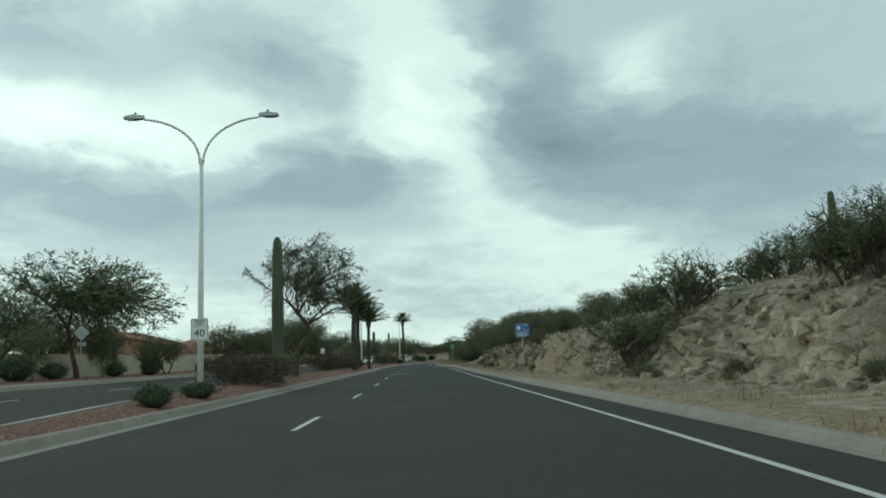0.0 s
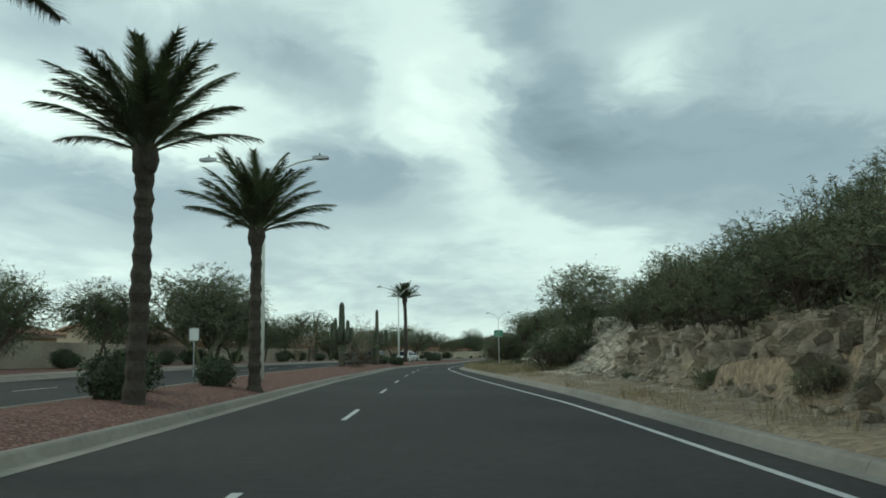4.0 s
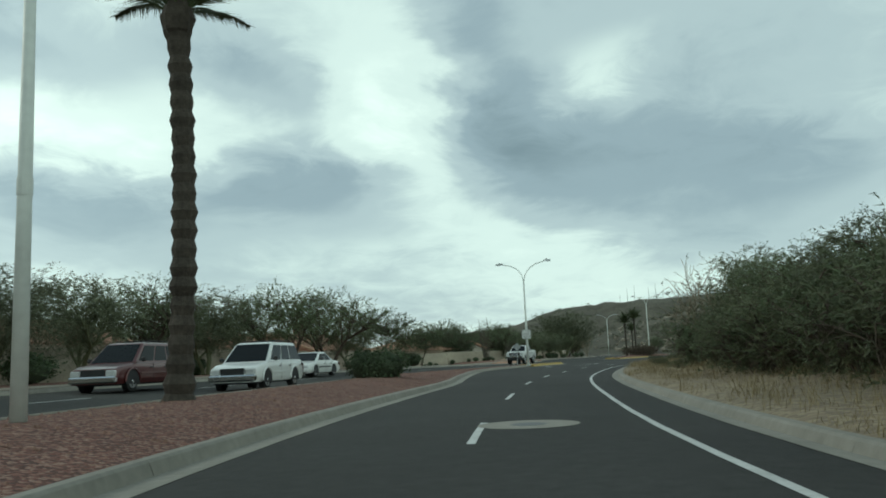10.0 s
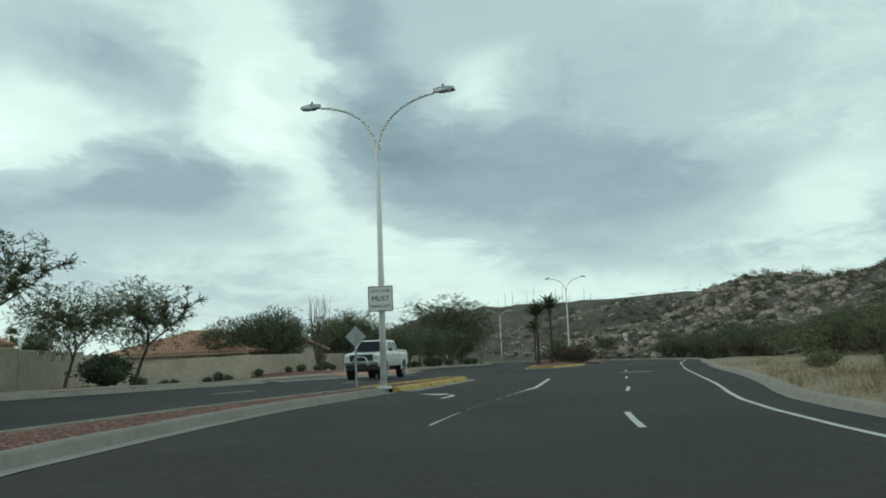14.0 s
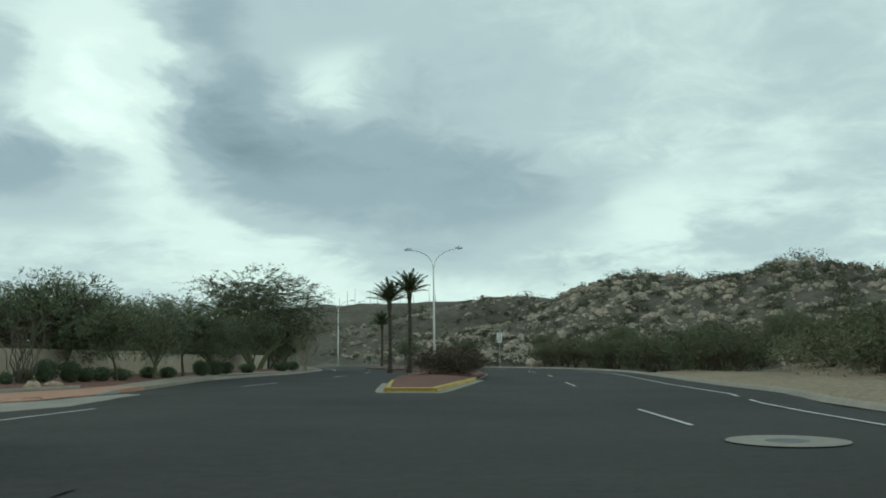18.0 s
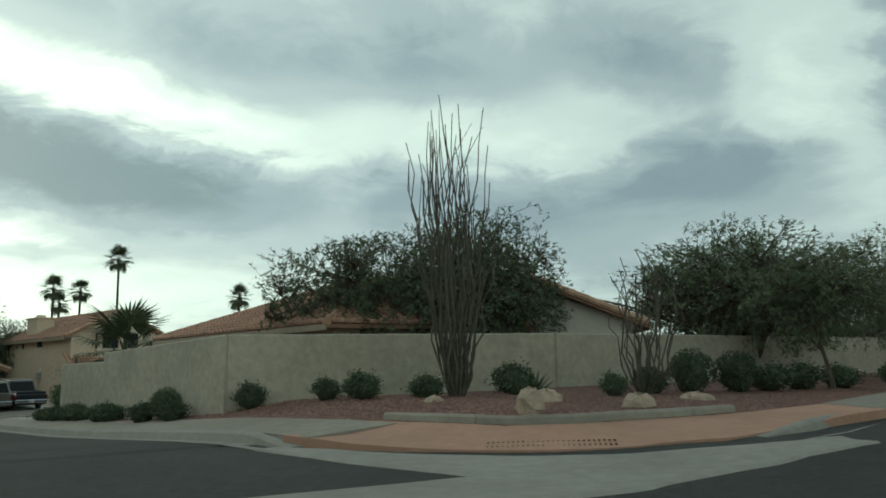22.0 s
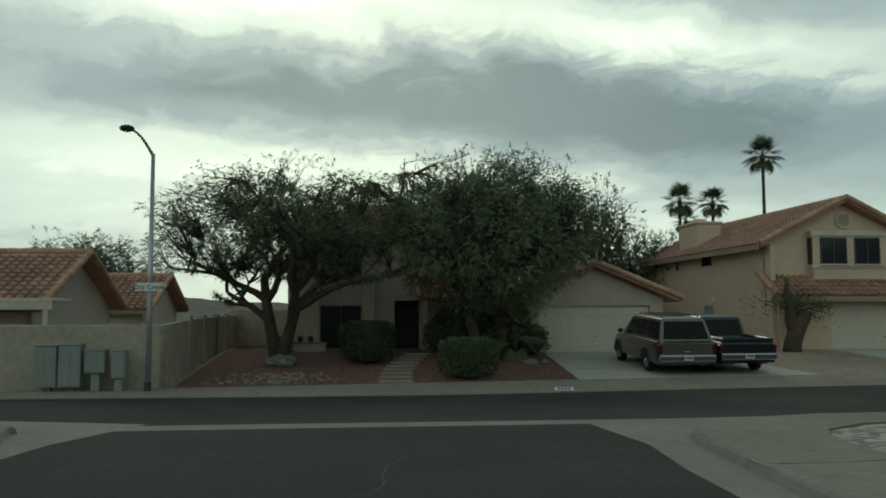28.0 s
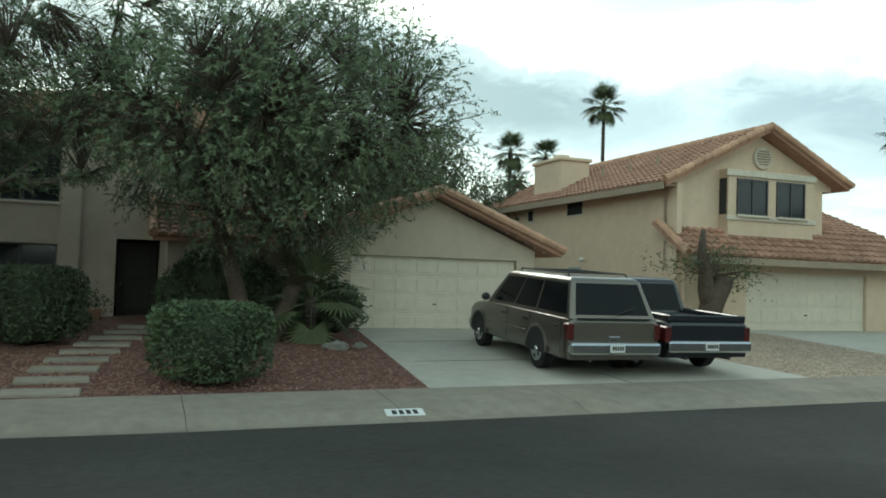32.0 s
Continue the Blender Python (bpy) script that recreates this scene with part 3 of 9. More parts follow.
def rows_mesh(name, rows3, material, parent=None, label="", kind="", category="", smooth_it=False):
    """A sheet from rows of points, all rows of one length."""
    m = len(rows3[0])
    v = [tuple(p) for r in rows3 for p in r]
    f = [(i * m + j, i * m + j + 1, (i + 1) * m + j + 1, (i + 1) * m + j) for i in range(len(rows3) - 1) for j in range(m - 1)]
    sh = Shape()
    sh.v, sh.f = v, f
    ob = part(name, sh, material, parent, smooth_it=smooth_it)
    tagged(ob, label, category, "", kind)
    return ob


def low_at(x, y):
    s, d = station([x], [y])
    return float(low(np.array([x]), np.array([y]), d, CL[s, 1])[0])


def strip(name, y0, y1, offs, material, add=0.0, step=2, hills=False, **tags):
    """A sheet along the axis between stations y0 and y1; offs: functions of the axis's y."""
    idx = [i for i in range(len(CL)) if y0 <= CL[i, 1] <= y1]
    idx = idx[::step] + ([] if (len(idx) - 1) % step == 0 else idx[-1:])
    out = []
    for i in idx:
        r = []
        for o in offs:
            d = o(CL[i, 1]) if callable(o) else o
            p = at_axis(i, d)
            z = low(p[:1], p[1:], np.array([d]), CL[i:i + 1, 1])[0]
            r.append((p[0], p[1], float(z) + (add if not callable(add) else add(d))))
        out.append(r)
    return rows_mesh(name, out, material, **tags)


def between(A, B, n, name, material, add=0.0, lift=None, **tags):
    """A sheet between two polylines of as many points each, on the ground."""
    out = []
    for a, b in zip(A, B):
        r = []
        for k in range(n + 1):
            t = k / n
            x, y = a[0] + (b[0] - a[0]) * t, a[1] + (b[1] - a[1]) * t
            r.append((x, y, low_at(x, y) + add))
        if add > 0.1:      # a slab's edge goes down into the ground
            r = [(*r[0][:2], r[0][2] - .3)] + r + [(*r[-1][:2], r[-1][2] - .3)]
        out.append(r)
    if add > 0.1:
        out = [[(*p[:2], p[2] - .3) for p in out[0]]] + out + [[(*p[:2], p[2] - .3) for p in out[-1]]]
    return rows_mesh(name, out, material, **tags)


def lerp_line(pts, step=1.0):
    out = []
    for a, b in zip(pts, pts[1:]):
        a, b = np.array(a, float), np.array(b, float)
        m = max(1, int(np.linalg.norm(b - a) / step))
        out += [a + (b - a) * k / m for k in range(m)]
    out.append(np.array(pts[-1], float))
    return out


def mid(f, g, t):
    return lambda y: f(y) * (1 - t) + g(y) * t


def T(table):
    return lambda y: float(tab(table, y))


def plus(f, a):
    return lambda y: f(y) + a


lk, ml, of, el, rk = T(LK), T(ML), T(OF), T(EL), T(RK)

def tuck(ob, across, first=False, last=False, sides=False, depth=0.14):
    """Dip a sheet's border so that it passes below the sheet that it meets."""
    vs = ob.data.vertices
    n = len(vs) // across
    for k, v in enumerate(vs):
        i, j = divmod(k, across)
        if (first and i == 0) or (last and i == n - 1) or (sides and j in (0, across - 1)):
            v.co.z -= depth
    ob.data.update()


# the base sheet to the horizon
gx = np.concatenate([np.linspace(-2400, -200, 22), np.linspace(-180, 260, 112), np.linspace(280, 2400, 24)])
gy = np.concatenate([np.linspace(-1500, -80, 14), np.linspace(-60, 640, 150), np.linspace(660, 1300, 50), np.linspace(1350, 3000, 8)])
GX, GY = np.meshgrid(gx, gy)
s_, d_ = station(GX, GY)
ys_ = CL[s_, 1]
xs_, yv_ = GX.ravel(), GY.ravel()
Z = low(xs_, yv_, d_, ys_) + hill(d_, ys_, xs_, yv_) + far_hills(xs_, yv_)
Z += np.array([relief(a, b) for a, b in zip(xs_, yv_)])
keep_low = ((d_ > -29) & (d_ < 38) & (ys_ > -115) & (ys_ < 458)) | ((np.abs(xs_ + 15) < 60) & (np.abs(yv_ - 285) < 40))
Z = np.where(keep_low, Z - np.where(d_ > tab(RK, ys_) + 1.5, 1.6, 0.28), Z)
sh = Shape()
sh.v = [tuple(p) for p in np.stack([xs_, yv_, Z], 1)]
nx = len(gx)
sh.f = [(j * nx + i, j * nx + i + 1, (j + 1) * nx + i + 1, (j + 1) * nx + i) for j in range(len(gy) - 1) for i in range(nx - 1)]
tagged(part("ground", sh, FARLAND, smooth_it=True), "brown desert ground reaching to rocky hills", "ground", "", "structure")

# carriageways
tuck(strip("road", -118, 203, [lk, mid(lk, rk, 0.25), mid(lk, rk, 0.5), mid(lk, rk, 0.75), rk], ASPHALT, kind="structure", label="dark grey asphalt carriageway with white lines", category="road"), 5, last=True)
tuck(strip("road", 198, 255, [lk, mid(lk, rk, 0.25), mid(lk, rk, 0.5), mid(lk, rk, 0.75), rk], ASPHALT, step=1, add=-0.002, kind="structure", label="dark grey asphalt carriageway with a turn lane", category="road"), 5, first=True, last=True)
tuck(strip("road", -118, 255, [of, mid(of, ml, 0.33), mid(of, ml, 0.66), ml], ASPHALT, kind="structure", label="asphalt carriageway beyond the median", category="road"), 4, last=True)
strip("road", 244, 258, [ml, mid(ml, lk, .5), lk], ASPHALT, kind="structure", add=-0.06, step=1, label="asphalt beyond the median nose", category="road")
tuck(strip("road", 249, 458, [of] + [mid(of, rk, k / 6) for k in range(1, 6)] + [rk], ASPHALT, kind="structure", add=-0.016, step=1, label="asphalt road at the side street junction", category="road"), 7, first=True)


# medians: crowned red gravel
def crowned(name, y0, y1, fa, fb, h, material, label):
    idx = [i for i in range(len(CL)) if y0 <= CL[i, 1] <= y1]
    out = []
    for i in idx:
        r = []
        a, b = fa(CL[i, 1]), fb(CL[i, 1])
        for k in range(9):
            d = a + (b - a) * k / 8
            p = at_axis(i, d)
            z = float(low(p[:1], p[1:], np.array([d]), CL[i:i + 1, 1])[0])
            bulge = h * math.sin(math.pi * k / 8) * min(1, abs(b - a) / 4)
            r.append((p[0], p[1], z + 0.12 + bulge + 0.03 * noise.noise(Vector((p[0] * 0.8, p[1] * 0.8, 0)))))
        out.append(r)
    return rows_mesh(name, out, material, label=label, kind="structure", category="ground", smooth_it=True)


crowned("median", -118, 237, plus(lk, -0.6), plus(ml, 0.6), 0.22, RED_GRAVEL, "red crushed gravel in the raised median")

crowned("median", 235.5, 248.6, plus(lk, -0.3), plus(ml, 0.3), 0.1, RED_GRAVEL, "red crushed gravel in the median nose")

# verge beyond the far kerb: walk, then gravel up to the wall
strip("pavement", -118, 244, [plus(of, -0.62), plus(of, -2.2)], CONC_W, add=0.15, kind="structure", label="pale concrete walk along the far kerb", category="pavement")
strip("ground", -118, 240, [plus(of, -2.2), plus(of, -4), plus(of, -7), plus(of, -14)], RED_GRAVEL, add=0.14, kind="structure", label="gravel strip below the garden walls", category="ground")

# kerbs: gutter pan and upright, in cast lengths


def kerb(name, pts, outward, material=CONC, label="grey concrete kerb with a gutter pan", length=4.5, pan=0.42, h=0.15, fade=(1.0, 1.0)):
    """pts: the gutter's road edge; outward: +1 if the kerb lies to the right of the line."""
    root = thing(name, None, label, "kerb", "", "structure")
    line = [np.array(p, float) for p in pts]
    seg, run = [line[0]], 0.0
    parts = []
    for a, b in zip(line, line[1:]):
        seg.append(b)
        run += float(np.linalg.norm(b - a))
        if run >= length:
            parts.append(seg)
            seg, run = [b], 0.0
    if len(seg) > 1:
        parts.append(seg)
    prof = [(0, 0.006), (pan, -0.012), (pan + 0.05, h - 0.03), (pan + 0.09, h), (pan + 0.22, h), (pan + 0.24, -0.05)]
    for seg in parts:
        out = []
        for i, p in enumerate(seg):
            lowr = fade[0] if seg is parts[0] and i == 0 else (fade[1] if seg is parts[-1] and i == len(seg) - 1 else 1.0)
            d = seg[min(i + 1, len(seg) - 1)] - seg[max(i - 1, 0)]
            d = d / max(1e-6, np.linalg.norm(d))
            nrm = np.array([d[1], -d[0]]) * outward
            q = p + d * (0.006 if i == 0 else (-0.006 if i == len(seg) - 1 else 0))
            z = low_at(q[0], q[1])
            out.append([(q[0] + nrm[0] * o, q[1] + nrm[1] * o, z + zz * (lowr if zz > 0 else 1)) for o, zz in prof])
        if outward < 0:
            out = [r[::-1] for r in out]
        m = len(prof)
        ks = Shape()
        ks.v = [tuple(p) for r in out for p in r]
        ks.f = [(i * m + j, i * m + j + 1, (i + 1) * m + j + 1, (i + 1) * m + j) for i in range(len(out) - 1) for j in range(m - 1)]
        ks.f += [tuple(range(m - 1, -1, -1)), tuple((len(out) - 1) * m + j for j in range(m))]
        part("kerb_length", ks, material, root)
    return root


def axis_line(f, y0, y1, step=2):
    pts = [at_axis(i, f(CL[i, 1])) for i in range(len(CL)) if y0 <= CL[i, 1] <= y1]
    return pts[::step] + ([] if (len(pts) - 1) % step == 0 else pts[-1:])


kerb("kerb_right", axis_line(rk, -60, 458), 1, pan=.28, h=.12)
kerb("kerb_median", axis_line(lk, -60, 197), -1)
kerb("kerb_median", axis_line(lk, 195.5, 236.5, 1), -1)
kerb("kerb_median", axis_line(ml, -60, 236.5), 1)
nose = axis_line(lk, 235.5, 248.5, 1)
tip_a, tip_b = nose[-1], axis_line(ml, 235.5, 248.5, 1)[-1]
fwd = TAN[int(np.abs(CL[:, 1] - 248).argmin())]
tip = [tip_a, tip_a + fwd * 0.9 + (tip_b - tip_a) * 0.25, tip_a + fwd * 1.0 + (tip_b - tip_a) * 0.75, tip_b]
tipz = low_at(*tip_a) + .13
tagged(part("median", Shape().poly([(*(p + (sum(tip) / 4 - p) * .2 - fwd * k), tipz) for p, k in ((tip[0], .8), (tip[0], 0), (tip[1], 0), (tip[2], 0), (tip[3], 0), (tip[3], .8))]), RED_GRAVEL), "red gravel at the tip of the median", "ground", "", "structure")
kerb("kerb_nose", nose + tip[1:] + axis_line(ml, 235.5, 248.5, 1)[::-1][1:], -1, YELLOW, "yellow-painted concrete kerb round the median nose", pan=0.1, h=0.17)
kerb("kerb_far", axis_line(of, -60, 243), -1)


def gutter_pan(pts, label):
    """A flat concrete pan on the road side of a kerb that lies to the left of the line."""
    out = []
    for i, p in enumerate(pts):
        d = pts[min(i + 1, len(pts) - 1)] - pts[max(i - 1, 0)]
        nrm = np.array([d[1], -d[0]]) / max(1e-6, np.linalg.norm(d))
        out.append([(*(p + nrm * o), low_at(*(p + nrm * o)) + z) for o, z in ((.34, -.03), (.31, .012), (.1, .012), (-.12, .008), (-.14, -.05))])
    rows_mesh("gutter", out, CONC, label=label, kind="structure", category="gutter")


gutter_pan(nose + tip[1:] + axis_line(ml, 235.5, 248.5, 1)[::-1][1:], "concrete gutter pan round the median nose")

# the island ahead of the junction
isl_r = [(26.2, 273.7), (29.6, 279.5), (33.6, 286.3), (38.0, 294.5), (41.5, 301), (46, 311), (49.5, 322), (51.5, 335), (52, 350)]
isl_l = [(24.4, 274.6), (26.7, 281.0), (29.6, 288.8), (32.6, 296.0), (36.0, 303.5), (40.5, 314), (44, 325), (46, 337), (46.5, 350)]


def resample(pts, n):
    pts = [np.array(p, float) for p in pts]
    L = np.concatenate([[0], np.cumsum([np.linalg.norm(b - a) for a, b in zip(pts, pts[1:])])])
    return [np.array([np.interp(t, L, [p[0] for p in pts]), np.interp(t, L, [p[1] for p in pts])]) for t in np.linspace(0, L[-1], n)]


A_, B_ = resample(isl_l, 60), resample(isl_r, 60)
rowsI = []
for a, b in zip(A_, B_):
    r = []
    for k in range(7):
        p = a + (b - a) * (0.03 + 0.94 * k / 6)
        r.append((p[0], p[1], low_at(p[0], p[1]) + 0.13 + 0.2 * min(1, len(rowsI) / 10) * math.sin(math.pi * k / 6)))
    rowsI.append(r)
rows_mesh("median", rowsI, RED_GRAVEL, label="red gravel island with a yellow kerb at its tip", kind="structure", category="ground", smooth_it=True)
kerb("kerb_nose", [A_[8], A_[4], A_[2], A_[1], A_[0], B_[0], B_[1], B_[2], B_[4], B_[8], B_[12]], -1, YELLOW, "yellow-painted kerb round the island's tip", length=2.0, pan=0.05, h=0.17)
gutter_pan([A_[8], A_[4], A_[2], A_[1], A_[0], B_[0], B_[1], B_[2], B_[4], B_[8], B_[12]], "concrete gutter pan round the island tip")
kerb("kerb_island", B_[11:], -1)
kerb("kerb_island", A_[7:][::-1], -1)

# the side street
kn = [at_axis(i, of(CL[i, 1])) for i in range(len(CL)) if 284 <= CL[i, 1] <= 458][::2]
north_main = kn[::-1][:-1] + [np.array(p) for p in ((18.4, 287.4), (17.1, 282.4), (16.3, 279.0), (15.75, 276.8), (15.2, 275.4))]
north = [side(6.5, 3.55), side(8, 3.6)] + [side(u, 3.7) for u in range(10, 36, 3)] + [side(37, 3.8), side(39.4, 3.9), side(40.8, 4.3), side(41.9, 5.3), side(42.5, 7.3), side(43.0, 9.2)] + [cross(-0.4, w) for w in (12, 16, 22, 30, 45)]
km = [at_axis(i, of(CL[i, 1])) for i in range(len(CL)) if 236 <= CL[i, 1] <= 248]
south = [side(41.5, -30)] + [cross(-0.4, w) for w in (-24, -16, -11)] + [side(42.0, -8.2), side(41.0, -6.4), side(39.2, -5.7), side(36.2, -5.5)] + [side(u, -5.5) for u in range(33, 11, -3)] + [side(9.3, -5.9), side(7.0, -7.2), side(5.2, -9.6), side(4.0, -12.5)] + [p for p in km[::-1]][1:]
kerb("kerb_corner", north_main, 1, fade=(1, .15))
kerb("kerb_corner", [side(6.5, 3.55), side(8, 3.6)] + [np.array(p) for p in spline(north[2:], .6)], 1, fade=(.15, 1))
kerb("kerb_corner", south[1:], 1)
tuck(between([side(u, -5.5) for u in np.linspace(9, 42.2, 32)], [side(u, 3.7) for u in np.linspace(9, 42.2, 32)], 6, "road", ASPHALT2, 0.004, label="dark asphalt side street sloping down", kind="structure", category="road"), 7, first=True)
tuck(between([side(u, -14) for u in np.linspace(-2, 8.8, 10)], [side(u, 16) for u in np.linspace(-2, 8.8, 10)], 24, "road", ASPHALT2, -0.006, label="asphalt mouth of the side street", kind="structure", category="road"), 25, first=True, last=True, sides=True)
tuck(between([side(u, -14) for u in np.linspace(7.2, 12.4, 7)], [side(u, 5.0) for u in np.linspace(7.2, 12.4, 7)], 16, "road", ASPHALT2, -0.002, label="asphalt at the mouth of the side street", kind="structure", category="road"), 17, first=True, last=True, sides=True)
between([side(39, -7), side(42.4, -9)], [side(39, 4.6), side(42.4, 7)], 8, "road", ASPHALT2, -0.006, label="asphalt at the end of the side street", kind="structure", category="road")
between([cross(0.0, w) for w in np.arange(-70, 75, 3.0)], [cross(8.75, w) for w in np.arange(-70, 75, 3.0)], 4, "road", ASPHALT2, 0.0, label="dark asphalt cross street in front of the houses", kind="structure", category="road")
# concrete valley gutters across both mouths
vg = [side(u, v) for u, v in ((2.2, -13.5), (2.2, -6), (1.6, 0), (1.0, 4.3), (.75, 6.5), (.8, 9))]
vh = [side(u, v) for u, v in ((4.0, -13.5), (3.9, -6), (3.4, 0), (2.9, 4.3), (2.3, 6.5), (1.5, 9))]
tuck(between(resample(vg, 24), resample(vh, 24), 8, "gutter", CONC, 0.012, label="pale concrete valley gutter across the street mouth", kind="structure", category="gutter"), 9, sides=True, depth=.05)
ap_f = [side(u, v) for u, v in ((6.6, 3.5), (4.4, 3.6), (2.9, 3.95), (1.8, 4.2), (1.05, 5.0), (.75, 6.5), (.8, 8.6))]
ap_b = [side(u, v) for u, v in ((6.7, 3.9), (5.6, 4.4), (4.6, 4.9), (3.5, 5.6), (2.6, 6.5), (1.7, 7.9), (1.6, 9.4))]
tuck(between(resample(ap_f, 24), resample(ap_b, 24), 8, "gutter", CONC, 0.018, label="pale concrete apron at the corner ramp", kind="structure", category="gutter"), 9, sides=True, depth=.05)
between([cross(-0.45, w) for w in np.arange(-12, 12.1, 2.0)], [cross(0.35, w) for w in np.arange(-12, 12.1, 2.0)], 2, "gutter", CONC, 0.006, label="concrete gutter across the end of the side street", kind="structure", category="gutter")
for sgn, v0 in ((1, 3.3), (-1, -5.1)):
    between([side(u, v0 + sgn * dv) for u, dv in ((34.5, .25), (37, .2), (39.2, .3), (42.1, -.1), (42.6, 2.0), (43, 4.0))], [side(u, v0 + sgn * dv) for u, dv in ((34.5, .8), (37, .95), (39.4, 1.1), (41.0, 1.9), (41.9, 3.5), (42.7, 5.8))], 2, "gutter", CONC, 0.009, label="concrete apron at the kerb return", kind="structure", category="gutter")

# far side of the cross street
root = thing("kerb_far_side", None, "pale rolled concrete kerb and footpath before the yards", "kerb", "", "structure")
for k in range(47):
    w0, w1 = -70.0 + k * 3.05, -70.0 + k * 3.05 + 3.04
    out = []
    for w in (w0, (w0 + w1) / 2, w1):
        r = []
        for n_, zz in ((8.72, .006), (8.95, .0), (9.06, .02), (9.28, .1), (9.4, .118), (10.56, .128), (10.58, -.2)):
            q = cross(n_, w)
            r.append((q[0], q[1], (low_at(*q) + .112 if 10 < n_ < 10.57 else low_at(*cross(8.75, w)) * .8 + low_at(*q) * .2 + zz)))
        out.append(r)
    rows_mesh("kerb_length", out, CONC_W, root)
for a, b, m_, lab in ((-70, -5.6, TAN_GRAVEL, "tan gravel yard"), (-5.6, 7.2, RED_GRAVEL, "red gravel front yard"), (7.2, 15.6, CONC_D, "pale concrete driveway"), (15.6, 21.0, TAN_GRAVEL, "bare tan gravel strip between driveways"), (21.0, 30, CONC_D, "pale concrete driveway of the neighbour"), (30, 75, TAN_GRAVEL, "tan gravel yard")):
    n_ = max(3, int((b - a) / 1.5))
    shift = {7.2: 1.0, 15.6: -1.2}
    W0, W1 = np.linspace(a, b, n_), np.linspace(a + shift.get(a, 0), b + shift.get(b, 0), n_)
    between([cross(10.55, w) for w in W0], [cross(19.6, w) for w in W1], 8, "ground", m_, 0.10, label=lab, kind="structure", category="ground")
    between([cross(19.6, w) for w in W1], [cross(30, w) for w in W1], 4, "ground", m_ if m_ is not CONC_D else TAN_GRAVEL, 0.10, label="gravel beside the house", kind="structure", category="ground")
# expansion joints of the driveway
for n_ in (13.4, 16.4):
    between([cross(n_, 7.6 + (n_ - 10.5) * .11), cross(n_, 15.4 - (n_ - 10.5) * .13)], [cross(n_ + .02, 7.6 + (n_ - 10.5) * .11), cross(n_ + .02, 15.4 - (n_ - 10.5) * .13)], 1, "joint", SEAL, .104, label="dark joint in the driveway slab", kind="structure", category="joint")
for w_ in (11.2,):
    between([cross(10.6, w_), cross(19.3, w_)], [cross(10.6, w_ + .02), cross(19.3, w_ + .02)], 8, "joint", SEAL, .104, label="dark joint in the driveway slab", kind="structure", category="joint")

# lots along the side street, both sides
between([side(u, 4.25) for u in np.linspace(6.4, 37, 24)], [side(u, 5.88) for u in np.linspace(6.6, 37, 24)], 1, "pavement", CONC_W, 0.138, label="pale concrete footpath beside the side street", kind="structure", category="pavement")
between([side(u, -6.15) for u in np.linspace(10, 36, 12)], [side(u, -7.7) for u in np.linspace(11, 36, 12)], 1, "pavement", CONC_W, 0.15, label="pale concrete footpath beside the side street", kind="structure", category="pavement")
between([side(u, -7.7) for u in np.linspace(10, 41, 12)], [side(u, -20) for u in np.linspace(10, 41, 12)], 5, "ground", RED_GRAVEL, 0.13, label="red gravel planting strip by the wall", kind="structure", category="ground")
between([side(u, 5.86) for u in np.linspace(7.2, 29, 16)], [side(u, 10) for u in np.linspace(9, 29, 16)], 4, "ground", RED_GRAVEL, 0.13, label="red gravel planting strip below the garden wall", kind="structure", category="ground")
between([side(u, 5.8) for u in np.linspace(29, 40.3, 8)], [side(u, 16) for u in np.linspace(29, 42.5, 8)], 5, "ground", RIVER, 0.13, label="river-rock corner bed", kind="structure", category="ground")
between([side(u, v) for u, v in ((36.5, 4.3), (39.3, 4.38), (40.5, 4.68), (41.45, 5.45), (41.95, 7.3), (42.4, 9.35), (43.45, 13))], [side(u, v) for u, v in ((36.5, 5.9), (38.6, 6.0), (39.5, 6.4), (40.1, 7.2), (40.5, 8.6), (40.9, 10), (41.9, 13.4))], 2, "pavement", CONC_W, 0.155, label="pale concrete corner walk", kind="structure", category="pavement")
between([side(u, v) for u, v in ((36.5, -6.1), (39.2, -6.25), (40.3, -6.75), (41.3, -8.0), (41.9, -10.5), (42.3, -14))], [side(u, v) for u, v in ((36.5, -7.7), (38.4, -7.8), (39.2, -8.3), (39.8, -9.3), (40.3, -11), (40.7, -14.2))], 2, "pavement", CONC_W, 0.155, label="pale concrete walk round the south corner", kind="structure", category="pavement")
between([side(u, -7.65) for u in np.linspace(33, 39.4, 6)], [side(u, -22) for u in np.linspace(33, 42.2, 6)], 6, "ground", RED_GRAVEL, 0.126, label="red gravel bed on the south corner", kind="structure", category="ground")
# the corner with the ocotillos: ramp of red-tinted concrete, low back kerb, gravel bed
red_f = [side(u, v) for u, v in ((6.9, 4.1), (5.7, 4.45), (4.7, 4.95), (3.6, 5.65), (2.75, 6.6), (2.25, 7.9), (2.2, 9.8), (2.4, 13))]
red_b = [side(u, v) for u, v in ((7.5, 5.85), (6.9, 6.0), (5.9, 6.15), (4.7, 6.4), (3.85, 7.2), (3.6, 8.9), (3.6, 11), (3.75, 13.4))]
ups = np.interp(np.linspace(0, 1, 28), [0, .12, .25, .45, .6, .72, .85, 1], [.15, .08, .03, .02, .03, .09, .15, .15])
out = []
for a, b, u_ in zip(resample(red_f, 28), resample(red_b, 28), ups):
    out.append([(*(a + (b - a) * t), low_at(*(a + (b - a) * t)) + u_ + (.14 - u_) * t) for t in (0, .35, .7, 1)])
    out[-1].insert(0, (out[-1][0][0], out[-1][0][1], out[-1][0][2] - .3))
